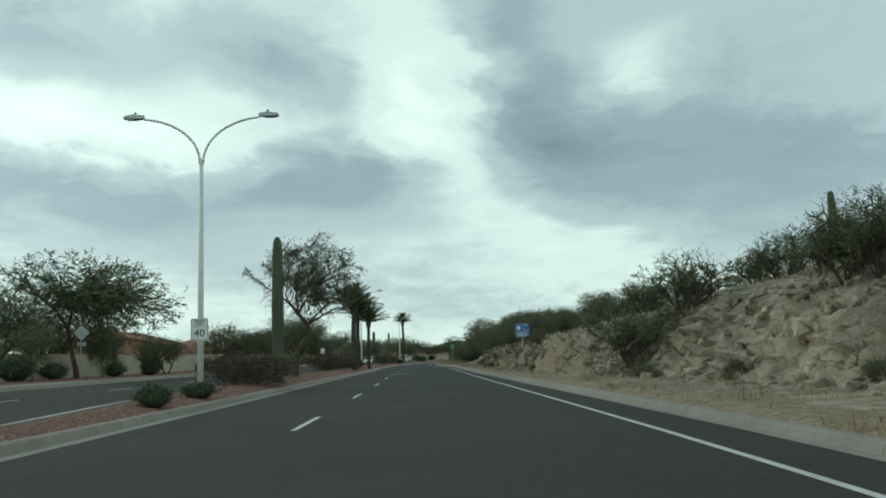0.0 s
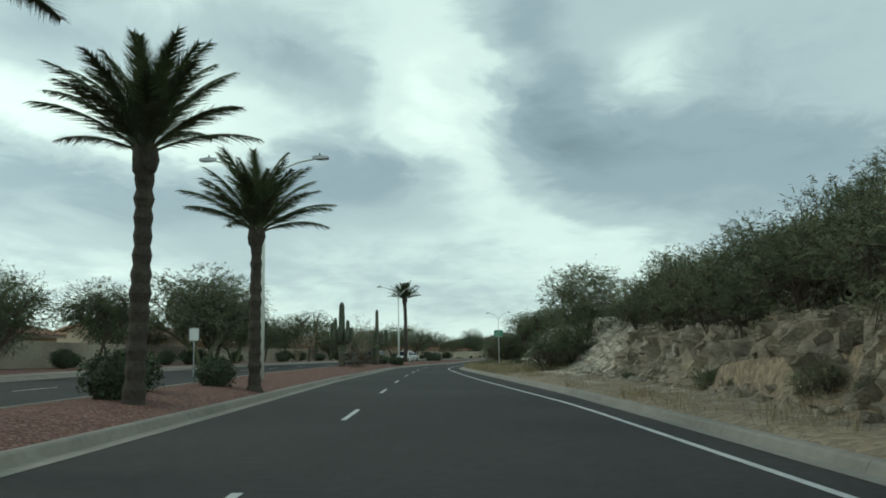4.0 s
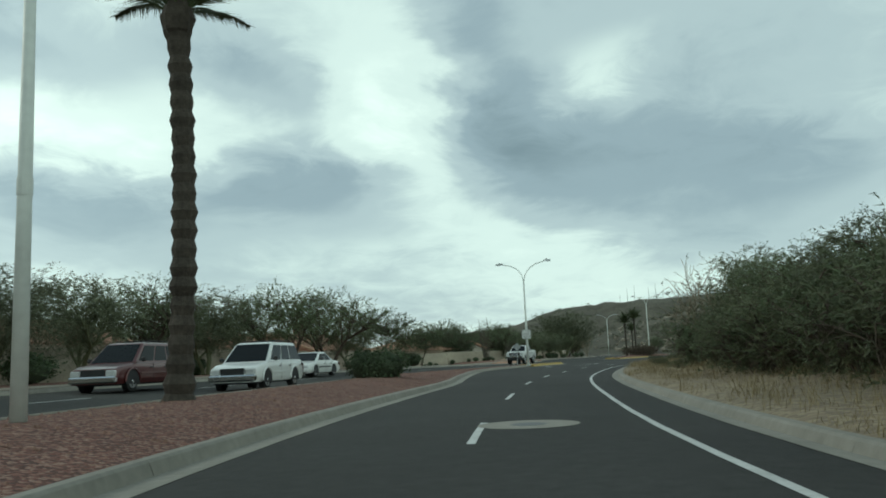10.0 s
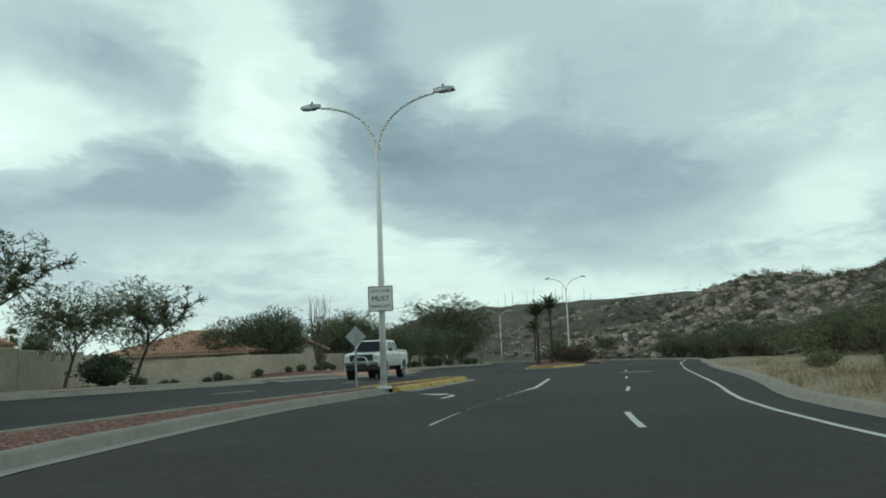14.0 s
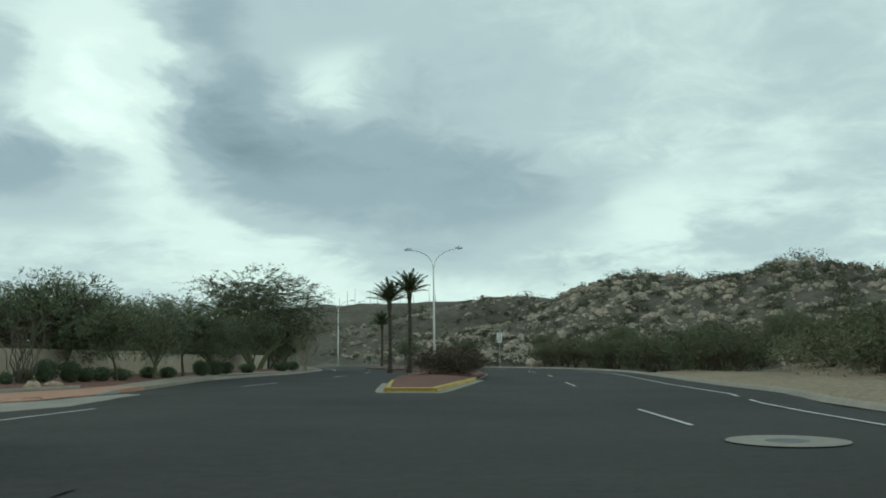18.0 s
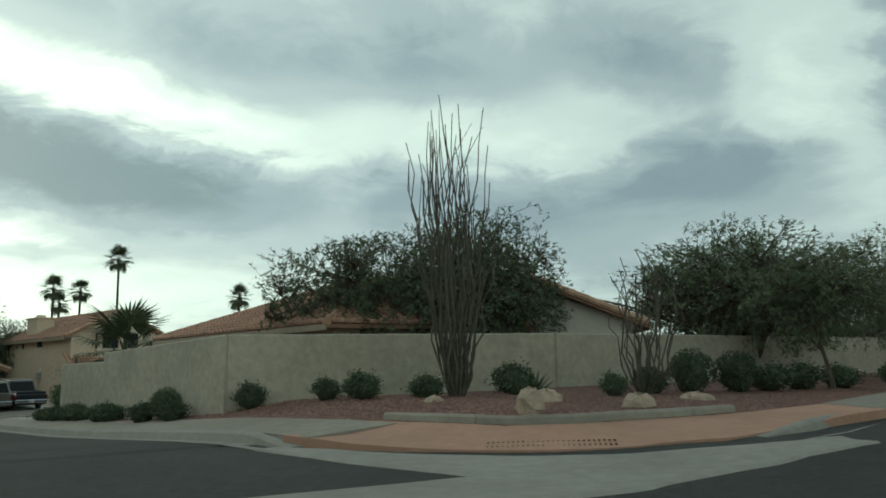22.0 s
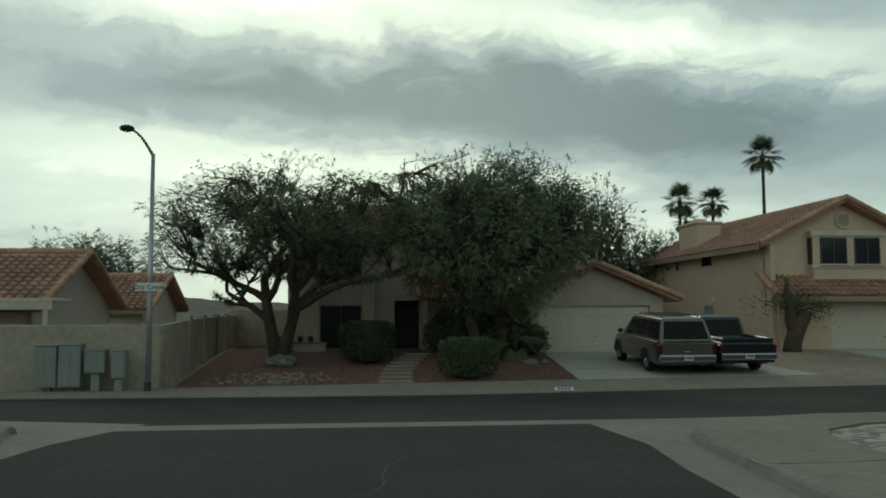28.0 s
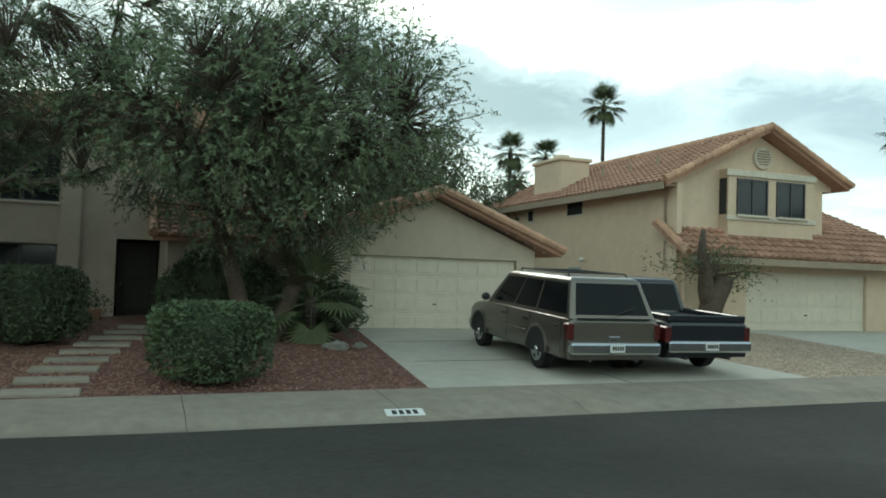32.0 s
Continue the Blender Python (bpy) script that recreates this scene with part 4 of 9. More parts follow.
rows_mesh("pavement", out, CONC_RED, label="red-tinted concrete kerb ramp at the corner", kind="structure", category="pavement")
kerb("kerb_back", resample(red_b, 28)[1:20], -1, CONC_W, "low pale kerb behind the corner ramp", length=1.6, pan=0.0, h=0.26)
ws = thing("warning_strip", None, "strip of brick-red raised domes at the ramp", "tactile strip", "", "structure")
strip_a, strip_b = side(4.1, 5.5), side(2.95, 6.6)
for k in range(26):
    for j in range(3):
        q = strip_a + (strip_b - strip_a) * k / 25 + SV * .07 * j + SU * .07 * j
        part("dome", Shape().ball((q[0], q[1], low_at(*q) + .035 + .01 * j), (.022, .022, .016), 6, 3), CONC_RED if j % 2 else SEAL, ws)
nm0 = [i for i in range(len(CL)) if CL[i, 1] >= 286.5][0]
m_f = [side(2.4, 13), at_axis(nm0, of(CL[nm0, 1]) - .62), ]
m_b = [side(3.75, 13.4), at_axis(nm0, of(CL[nm0, 1]) - 2.2)]
between(resample(m_f, 6), resample(m_b, 6), 2, "pavement", CONC_W, 0.15, label="pale concrete walk beside the main road", kind="structure", category="pavement")
cornerB = [side(10.4, 5.85)] + red_b + [m_b[1], at_axis(nm0 + 8, of(CL[nm0 + 8, 1]) - 2.2)]
cornerC = [side(u, v) for u, v in ((13, 8.6), (12.5, 10), (12.3, 12), (12.3, 14), (12, 17), (11, 20))] + [np.array(p) for p in ((8.4, 292), (12, 300), (17, 309))]
between(resample(cornerB, 30), resample(cornerC, 30), 6, "ground", RED_GRAVEL, 0.145, label="red gravel corner bed", kind="structure", category="ground")
strip("ground", 284, 458, [plus(of, -2.2), plus(of, -5), plus(of, -9)], RED_GRAVEL, add=0.12, kind="structure", label="gravel strip below the garden wall", category="ground")
strip("pavement", 284, 458, [plus(of, -0.62), plus(of, -2.2)], CONC_W, add=0.15, kind="structure", label="pale concrete walk beside the road", category="pavement")

# right verge, rock cut and slope: fine sheets


def cut_point(ys, c):
    """A point of the slope at axis station ys, c metres beyond the right kerb's road edge, with its crags."""
    i = min(max(int(np.searchsorted(CL[:, 1], ys)), 1), len(CL) - 1)
    f = (ys - CL[i - 1, 1]) / (CL[i, 1] - CL[i - 1, 1])
    ctr, rgt = CL[i - 1] * (1 - f) + CL[i] * f, RGT[i - 1] * (1 - f) + RGT[i] * f
    base = float(tab(RK, ys))
    p = ctr + rgt * (base + c)
    h = float(hill(np.array([base + c]), np.array([ys]), None, None)[0])
    tall = float(np.interp(ys, [20, 40, 150, 166, 174, 200, 208, 222, 232], [0.7, 1, 1, 0.6, 0.05, 0.05, 0.5, 0.5, 0.05]))
    wide = float(tab(WIDE, ys))
    steep = math.exp(-((c - float(tab(FOOT, ys)) - wide * .5) / (wide * .62)) ** 2) * tall
    off = up = 0.0
    if steep > 0.03:
        q = Vector((p[0], p[1], h * 1.7))
        warp = q + Vector((noise.noise(q * .9), noise.noise(q * .9 + Vector((7, 0, 0))), noise.noise(q * .9 + Vector((0, 9, 0))))) * .45
        block = 0.0
        for sc, amp in (((1.7, 0.3), (3.2, 0.32), (6.4, 0.26)) if ys < 106 else ((2.2, 0.22), (4.6, 0.26), (7.5, 0.2))):
            pt = noise.voronoi(warp * sc)[1][0]
            block += amp * noise.cell(pt * 13.7)
        off = (block * .6 + noise.fractal(q * 3.2, .6, 2.1, 4) * .3) * steep
        up = block * .25 * steep
    up += noise.fractal(Vector((p[0], p[1], 0)) * 0.16, 1.0, 2.0, 4) * 0.3 * min(1, max(0, c - 3) / 4)
    return (p[0] - rgt[0] * off, p[1] - rgt[1] * off, h + 0.13 + up - (0 if c < 38 else 0.9))


st_y = np.arange(-58, 300, 1.5)
verge = [[cut_point(y, c) for c in np.linspace(.47, 3.2, 8)] for y in st_y]
verge = [[(r[0][0], r[0][1], r[0][2] - .07)] + r[1:] for r in verge]
rows_mesh("ground", verge, DIRT, label="dry sandy verge below the rock cut", kind="structure", category="ground", smooth_it=True)
rows_mesh("rock_cut", [[cut_point(y, c) for c in np.linspace(1.5, 8.8, 58)] for y in np.arange(14, 106.1, .22)], ROCK, label="tan broken rock face of the road cut", kind="structure", category="rock face")
rows_mesh("rock_cut", [[cut_point(y, c) for c in np.linspace(2.6, 9.4, 54)] for y in np.arange(106, 176, .22)], ROCK_W, label="slope of pale broken rock beside the road", kind="structure", category="rock face")
rows_mesh("rock_cut", [[cut_point(y, c) for c in np.linspace(3.6, 9.0, 30)] for y in np.arange(206, 233, .3)], ROCK_W, label="pale eroded bank above the sandy verge", kind="structure", category="rock face")
rows_mesh("ground", [[cut_point(y, c) for c in np.linspace(1.8, 8.8, 16)] for y in np.arange(-58, 15.5, 1.2)], DIRT, label="stony bank beside the road", kind="structure", category="ground", smooth_it=True)
rows_mesh("ground", [[cut_point(y, c) for c in np.linspace(1.8, 8.8, 18)] for y in np.arange(175, 300, 1.2)], DIRT, label="sandy bank with dry grass", kind="structure", category="ground", smooth_it=True)
rows_mesh("ground", [[cut_point(y, c) for c in np.linspace(8.7, 40, 24)] for y in st_y], DIRT, label="stony desert slope above the cut", kind="structure", category="ground", smooth_it=True)

# paint on the road
marks = thing("road_marking", None, "worn white painted lane lines on the asphalt", "road marking", "", "structure")


def painted(name, pts, width, parent, lift=0.006):
    out = []
    pts = [np.array(p, float) for p in pts]
    for i, p in enumerate(pts):
        d = pts[min(i + 1, len(pts) - 1)] - pts[max(i - 1, 0)]
        d = d / np.linalg.norm(d)
        nrm = np.array([d[1], -d[0]]) * width / 2
        out.append([(p[0] - nrm[0], p[1] - nrm[1], low_at(*(p - nrm)) + lift), (p[0] + nrm[0], p[1] + nrm[1], low_at(*(p + nrm)) + lift)])
    return rows_mesh(name, out, WHITE_L, parent)


painted("edge_line", axis_line(el, -60, 420), 0.11, marks)
ARC = np.concatenate([[0], np.cumsum(np.linalg.norm(np.diff(CL, axis=0), axis=1))])


def axis_at(s, d):
    p = np.array([np.interp(s, ARC, CL[:, 0]), np.interp(s, ARC, CL[:, 1])])
    t = np.array([np.interp(s, ARC, TAN[:, 0]), np.interp(s, ARC, TAN[:, 1])])
    return p + np.array([t[1], -t[0]]) * d


ENDS = [-104, -92, -80, -68, -56, -44, -31.5, -18, -5, 8, 21.3, 32.3, 43.7, 55.6, 67.3, 78.5, 90, 101.5, 112, 123.2, 134, 143.4, 154.6, 166.2, 176.2, 186.2, 196.4, 205.6, 215.3, 226.2, 237, 248.2, 264, 281, 297, 312, 328, 345]
for far_y, next_y in zip(ENDS, ENDS[1:]):
    b = float(np.interp(far_y, CL[:, 1], ARC))
    a = b - min(3.2 if far_y < 260 else 5.2, 0.375 * (float(np.interp(next_y, CL[:, 1], ARC)) - b))
    painted("lane_dash", [axis_at(a + (b - a) * q, float(np.interp(far_y, [40, 66], [.28, 0]))) for q in (0, 0.5, 1)], 0.11, marks)
    o = (float(tab(ML, far_y)) + float(tab(OF, far_y))) / 2 if far_y < 250 else -14.6
    painted("lane_dash", [axis_at(a + (b - a) * q, o) for q in (0, 0.5, 1)], 0.11, marks)
painted("edge_line", axis_line(plus(ml, -0.35), -60, 244), 0.1, marks)
painted("edge_line", axis_line(lambda y: -3.25, 224, 237) + lerp_line([(13.6, 239.2), (17.6, 249.5)], 1.0), 0.16, marks, .014)
# left-turn arrow in the turn lane
ar_i = int(np.abs(CL[:, 1] - 232.5).argmin())


def on_lane(along, across):
    return at_axis(ar_i, -5.1 + across) + TAN[ar_i] * along


painted("turn_arrow", [on_lane(a, b) for a, b in ((-1.4, .35), (-.2, .35), (.45, .22), (.85, -.15))], .14, marks, .014)
head = [on_lane(a, b) for a, b in ((.35, -.1), (1.45, -.15), (.95, -.95))]
part("arrow_head", Shape().poly([(q[0], q[1], low_at(*q) + .015) for q in head]), WHITE_L, marks)
painted("edge_line", axis_line(plus(of, 1.3), 284, 340), 0.1, marks)


def manhole(x, y, r, name="manhole_cover", label="round iron manhole cover in a pale concrete collar"):
    root = thing(name, pose(x, y, low_at(x, y)), label, "manhole", "", "structure")
    sh = Shape()
    n = 28
    for ra, rb in ((r * 0.36, r),):
        vs = [(math.cos(2 * math.pi * k / n) * q, math.sin(2 * math.pi * k / n) * q, 0.007) for q in (ra, rb) for k in range(n)]
        sh.add(vs, [(k, (k + 1) % n, n + (k + 1) % n, n + k) for k in range(n)][::1])
    sh.f = [q[::-1] for q in sh.f]
    part("collar", sh, CONC, root)
    part("cover", Shape().slab([(math.cos(2 * math.pi * k / n) * r * 0.36, math.sin(2 * math.pi * k / n) * r * 0.36) for k in range(n)], -0.03, 0.009), STEEL_D, root)
    return root


for x, y in ((-2.42, 65.4), (-1.0, 175.5), (25.1, 256.1)):
    manhole(x, y, 0.95 if x > 20 else 0.78)

rgc = random.Random(61)
for u0, v0, hd, ln in ((20, .5, 8, 9), (30, 1.6, -25, 5), (34, -1.5, 60, 5), (14, -2.0, 20, 7), (26, -3.2, -10, 6)):
    pts, q, a = [], side(u0, v0), radians(hd)
    for k in range(int(ln / .3)):
        pts.append(q)
        a += rgc.gauss(0, .28)
        q = q + (SU * math.cos(a) + SV * math.sin(a)) * .3
    ob = painted("road_crack", pts, .018, None, .008)
    ob.data.materials.clear()
    ob.data.materials.append(SEAL)
    tagged(ob, "thin dark tar-filled crack in the asphalt", "crack", "", "structure")

# ---- plants ----


def leaf_cards(rng, pts, size, thin, droop=0.0):
    """One small pointed leaf per point, turned at random."""
    v, f = [], []
    for p in pts:
        a = Vector((rng.gauss(0, 1), rng.gauss(0, 1), rng.gauss(0, 0.7) - droop)).normalized()
        b = a.cross(Vector((rng.gauss(0, 1), rng.gauss(0, 1), rng.gauss(0, 1)))).normalized()
        L, w = size * rng.uniform(0.6, 1.4), size * thin * rng.uniform(0.8, 1.5)
        k = len(v)
        v += [tuple(p - a * L * 0.5 - b * w * 0.5), tuple(p - a * L * 0.4 + b * w * 0.5), tuple(p + a * L * 0.5)]
        f.append((k, k + 1, k + 2))
    return v, f


def sprays(rng, ends, leaf_len, thin, per, reach, droop):
    """Feathery twigs: at each end a short drooping twig with leaflets in pairs along it."""
    v, f = [], []
    for e, out in ends:
        d = (out * 0.8 + Vector((rng.gauss(0, .6), rng.gauss(0, .6), rng.gauss(0, .5)))).normalized()
        p = e
        L = reach * rng.uniform(.6, 1.3)
        k = len(v)
        tipp = e + d * L + Vector((0, 0, -droop * L * .5))
        v += [tuple(e), tuple(e + Vector((.006, .006, .006))), tuple(tipp)]
        f.append((k, k + 1, k + 2))
        for j in range(per):
            t = (j + .7) / per
            q = e + d * (L * t) + Vector((0, 0, -droop * L * .5 * t * t))
            sd = Vector((rng.gauss(0, 1), rng.gauss(0, 1), rng.gauss(0, .6)))
            sd = (sd - d * sd.dot(d) * .6).normalized()
            ll = leaf_len * rng.uniform(.6, 1.3)
            w = d.cross(sd).normalized() * (ll * thin) + d * (ll * thin * .6)
            k = len(v)
            v += [tuple(q - w * .5), tuple(q + w * .5), tuple(q + sd * ll + d * ll * .3 + Vector((0, 0, -droop * ll * .3)))]
            f.append((k, k + 1, k + 2))
    return v, f


def tree_kind(seed, height, spread, stems, trunk_r, bark, leaf, leaves, size=0.16, thin=0.35, droop=0.2, clear=0.3, lean=(0, 0), name="tree", shape=1.0, fill=0.6, levels=3, crook=None, middle=(0, 0)):
    """A template tree at the origin: forking limbs, twigs that fill a lumpy crown, feathery sprays on them."""
    rng = random.Random(seed)
    wood, tips = Shape(), []

    def grow(p, d, length, r, level):
        pts, rad = [p], [r]
        n = 4
        for k in range(n):
            d = (d + Vector((rng.gauss(0, 0.16), rng.gauss(0, 0.16), rng.gauss(0.03, 0.1)))).normalized()
            p = p + d * (length / n)
            pts.append(p)
            rad.append(r * (1 - 0.5 * (k + 1) / n))
        wood.tube(pts, rad, 7 if level == 0 else (5 if level < 2 else 3), cap=False)
        if level >= levels:
            tips.append((pts[1], pts[-1]))
            return
        if level == 2:
            tips.append((pts[2], pts[-1]))
        for k in range(rng.randint(3, 4) if level else rng.randint(3, 5)):
            ang = rng.uniform(0, 2 * math.pi)
            out = Vector((math.cos(ang), math.sin(ang), 0))
            nd = (d * 0.75 + out * rng.uniform(0.45, 0.95) * shape + Vector((0, 0, rng.uniform(-0.1, 0.35)))).normalized()
            q = pts[rng.randint(2, n)]
            grow(q, nd, length * rng.uniform(0.55, 0.8), max(0.012, r * 0.52), level + 1)

    if crook:
        wood.tube(crook, [trunk_r * (1.15 - .5 * k / (len(crook) - 1)) for k in range(len(crook))], 9, cap=False)
        for k in range(6):
            ang = 2 * math.pi * (k + rng.random() * .4) / 6
            d = Vector((math.cos(ang) * .85 + .18, math.sin(ang) * .85, rng.uniform(.5, 1.1))).normalized()
            grow(Vector(crook[-1 - (k % 2)]), d, height * .26, trunk_r * .5, 1)
    for k in range(0 if crook else stems):
        ang = 2 * math.pi * (k + rng.random() * 0.5) / stems
        tilt = 0.12 if stems == 1 else rng.uniform(0.3, 0.6)
        d = Vector((math.cos(ang) * tilt + lean[0], math.sin(ang) * tilt + lean[1], 1)).normalized()
        grow(Vector((math.cos(ang), math.sin(ang), 0)) * (0.0 if stems == 1 else trunk_r * 0.8) - Vector((0, 0, 0.1)), d, height * 0.34, trunk_r, 0)
    far = sorted(max(abs(b.x), abs(b.y)) for a, b in tips)
    up = sorted(b.z for a, b in tips)
    wide, hi = far[int(len(far) * .9)], up[int(len(up) * .93)]
    sx, sz = (1, 1) if crook else (spread * .4 / wide, height * .8 / hi)
    fix = lambda p: Vector((p[0] * (1 + (sx - 1) * min(1, max(0, p[2]) / (hi * 0.5))), p[1] * (1 + (sx - 1) * min(1, max(0, p[2]) / (hi * 0.5))), p[2] * sz))
    wood.v = [tuple(fix(p)) for p in wood.v]
    tips = [(fix(a), fix(b)) for a, b in tips]
    root = thing(name)
    if leaves:
        per = 8
        n = leaves // per
        cen = Vector((*middle, height * (clear + 1) / 2))
        rz = height * (1 - clear) / 2
        tp = np.array([tuple(b) for a, b in tips])
        ends = []
        while len(ends) < n:
            if rng.random() > fill:
                a, b = tips[rng.randrange(len(tips))]
                q = a.lerp(b, rng.random() ** .6)
                ends.append((q, (b - a).normalized()))
                continue
            d = Vector((rng.gauss(0, 1), rng.gauss(0, 1), rng.gauss(0, 1))).normalized()
            lump = 1 + .28 * noise.noise(d * 2.1 + Vector((seed, 0, 0))) + .16 * noise.noise(d * 5.0 + Vector((0, seed, 0)))
            rad = rng.random() ** .42 * lump * .97
            q = cen + Vector((d.x * spread / 2 * rad, d.y * spread / 2 * rad, d.z * rz * rad))
            if noise.noise(q * .85 + Vector((seed * 3.1, 0, 0))) < -.12:
                continue
            k = int(((tp - np.array(tuple(q))) ** 2).sum(1).argmin())
            b = tips[k][1]
            if rng.random() < .3 and (q - b).length > .25:
                wood.tube([b, b.lerp(q, .55) + Vector((rng.gauss(0, .05), rng.gauss(0, .05), .05)), q], [.012, .009, .004], 3, cap=False)
            o = q - cen
            ends.append((q, (o.normalized() + (q - b).normalized() * .5 if (q - b).length > 1e-3 else o.normalized())))
        cr = Shape()
        cr.v, cr.f = sprays(rng, ends, size, thin, per, size * 2.6, droop)
    part("trunk", wood, bark, root, smooth_it=True)
    if leaves:
        part("crown", cr, leaf, root)
    return root


PLANTED = {}


def plant(kind, x, y, turn, h, label, category="tree", group="", wide=None, dz=0.0):
    """A copy of a template, scaled to height h."""
    src, h0 = KINDS[kind]
    k = h / h0
    kw = k if wide is None else wide * k
    m = pose(x, y, gz(x, y) + dz, 0, 0, turn) @ Matrix.Diagonal((kw, kw, k, 1))
    if kind not in PLANTED:
        PLANTED[kind] = src
        src.matrix_basis = m
        ob = src
    else:
        ob = copy_thing(src, Matrix.Identity(4))
        ob.matrix_basis = m
    return tagged(ob, label, category, group)


def shrub_kind(seed, r, h, leaf, leaves, size=0.09, thin=0.5, core=True, wild=0.15, name="shrub", boxy=False):
    rng = random.Random(seed)
    root = thing(name)
    pts = []
    lump = [(Vector((rng.gauss(0, 1), rng.gauss(0, 1), rng.gauss(0, 0.6))).normalized(), rng.uniform(0.75, 1.15)) for k in range(14)]
    for k in range(leaves):
        d = Vector((rng.gauss(0, 1), rng.gauss(0, 1), rng.gauss(0.25, 0.9))).normalized()
        q = max(lump, key=lambda e: e[0].dot(d))[1]
        rad = rng.uniform(0.72, 1.0) * (q if wild > 0.1 else 1) * (1 + rng.gauss(0, wild * 0.5))
        if boxy:
            rad = rng.uniform(.86, 1.0) * .88 / (abs(d.x) ** 5 + abs(d.y) ** 5 + abs(d.z) ** 5) ** .2
        pts.append(Vector((d.x * r * rad, d.y * r * rad, max(0.03, h * 0.5 + d.z * h * 0.5 * rad))))
    cr = Shape()
    cr.v, cr.f = leaf_cards(rng, pts, size, thin, -0.2)
    part("foliage", cr, leaf, root)
    # a solid dark ball stands in for the shaded depth behind the leaves
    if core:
        part("inner_growth", Shape().ball((0, 0, h * 0.45), (r * 0.76, r * 0.76, h * 0.44), 10, 7, 0.12, rng), LEAF_SHADE, root, smooth_it=True)
    if not core:
        for k in range(3):
            a = 2.1 * k + rng.uniform(0, 1)
            part("stem", Shape().tube([(0, 0, -0.05), (math.cos(a) * r * 0.4, math.sin(a) * r * 0.4, h * 0.5), (math.cos(a) * r * 0.7, math.sin(a) * r * 0.7, h * 0.85)], [0.03, 0.018, 0.006], 4), BARK, root)
    return root


KINDS = {
    "mesquite": (tree_kind(3, 6.0, 7.0, 3, 0.15, BARK, LEAF_A, 22000, 0.115, 0.3, fill=.72), 6.0),
    "mesquite_b": (tree_kind(8, 6.0, 7.6, 2, 0.16, BARK, LEAF_A, 26000, 0.12, 0.3, fill=.8), 6.0),
    "palo": (tree_kind(12, 6.0, 6.6, 3, 0.12, BARK_G, LEAF_B, 32000, 0.13, 0.24, 0.4, clear=.24, fill=.78), 6.0),
    "palo_b": (tree_kind(17, 6.0, 6.2, 2, 0.12, BARK_G, LEAF_B, 30000, 0.13, 0.24, 0.5, clear=.24, fill=.78), 6.0),
    "thin": (tree_kind(23, 5.0, 4.6, 1, 0.09, BARK, LEAF_A, 16000, 0.11, 0.28, 0.2, clear=.3, fill=.75), 5.0),
    "bare": (tree_kind(31, 5.0, 5.2, 3, 0.08, BARK_P, LEAF_B, 1600, 0.12, 0.2, fill=.2), 5.0),
    "big": (tree_kind(41, 7.0, 8.0, 2, 0.2, BARK, LEAF_Y, 110000, 0.088, 0.3, 0.5, clear=.24, fill=.93), 7.0),
    "yard_a": (tree_kind(52, 7.0, 9.2, 2, 0.23, BARK, LEAF_Y, 110000, 0.085, 0.28, 0.5, clear=.4, shape=1.25, fill=.8), 7.0),
    "yard_b": (tree_kind(58, 6.0, 8.4, 1, 0.17, BARK, LEAF_Y, 60000, 0.11, 0.28, 0.4, clear=.33, shape=1.2, fill=.88, lean=(.06, .03)), 6.0),
    "umbrella": (tree_kind(64, 9.4, 6.4, 1, 0.17, BARK, LEAF_B, 47000, 0.11, 0.24, 0.6, clear=.42, shape=1.2, fill=.78, crook=[(0, 0, -.1), (.02, 0, 1.0), (.1, 0, 1.9), (.5, .1, 2.5), (.9, .1, 3.0), (.78, 0, 3.6), (.2, 0, 4.3)], middle=(1.05, 0)), 9.4),
    "corner": (tree_kind(71, 5.5, 9.6, 3, 0.13, BARK, LEAF_T, 70000, 0.11, 0.36, 0.2, clear=.18, fill=.92), 5.5),
    "dense": (tree_kind(47, 6.0, 7.5, 3, 0.14, BARK, LEAF_T, 34000, 0.115, 0.34, 0.2, clear=.12, fill=.8), 6.0),
    "round": (shrub_kind(2, 0.8, 1.5, LEAF_C, 2200, 0.11, 0.55, True, 0.12), 1.5),
    "low": (shrub_kind(5, 0.62, 0.9, LEAF_C, 1400, 0.11, 0.45, True, 0.3), 0.9),
    "wild": (tree_kind(107, 2.4, 3.0, 6, 0.035, BARK, LEAF_D, 8000, 0.115, 0.17, -0.2, clear=-.1, fill=.72, levels=2, name="bush"), 2.4),
    "wild_b": (tree_kind(109, 2.4, 3.2, 5, 0.035, BARK, LEAF_A, 8000, 0.115, 0.17, -0.1, clear=-.15, fill=.75, levels=2, name="bush"), 2.4),
    "wild_c": (tree_kind(115, 2.4, 2.6, 6, 0.03, BARK, LEAF_D, 7000, 0.115, 0.15, -0.3, clear=-.05, fill=.55, levels=2, name="bush"), 2.4),
    "brown": (shrub_kind(13, 1.3, 1.5, LEAF_R, 4200, 0.15, 0.2, False, 0.4), 1.5),
}

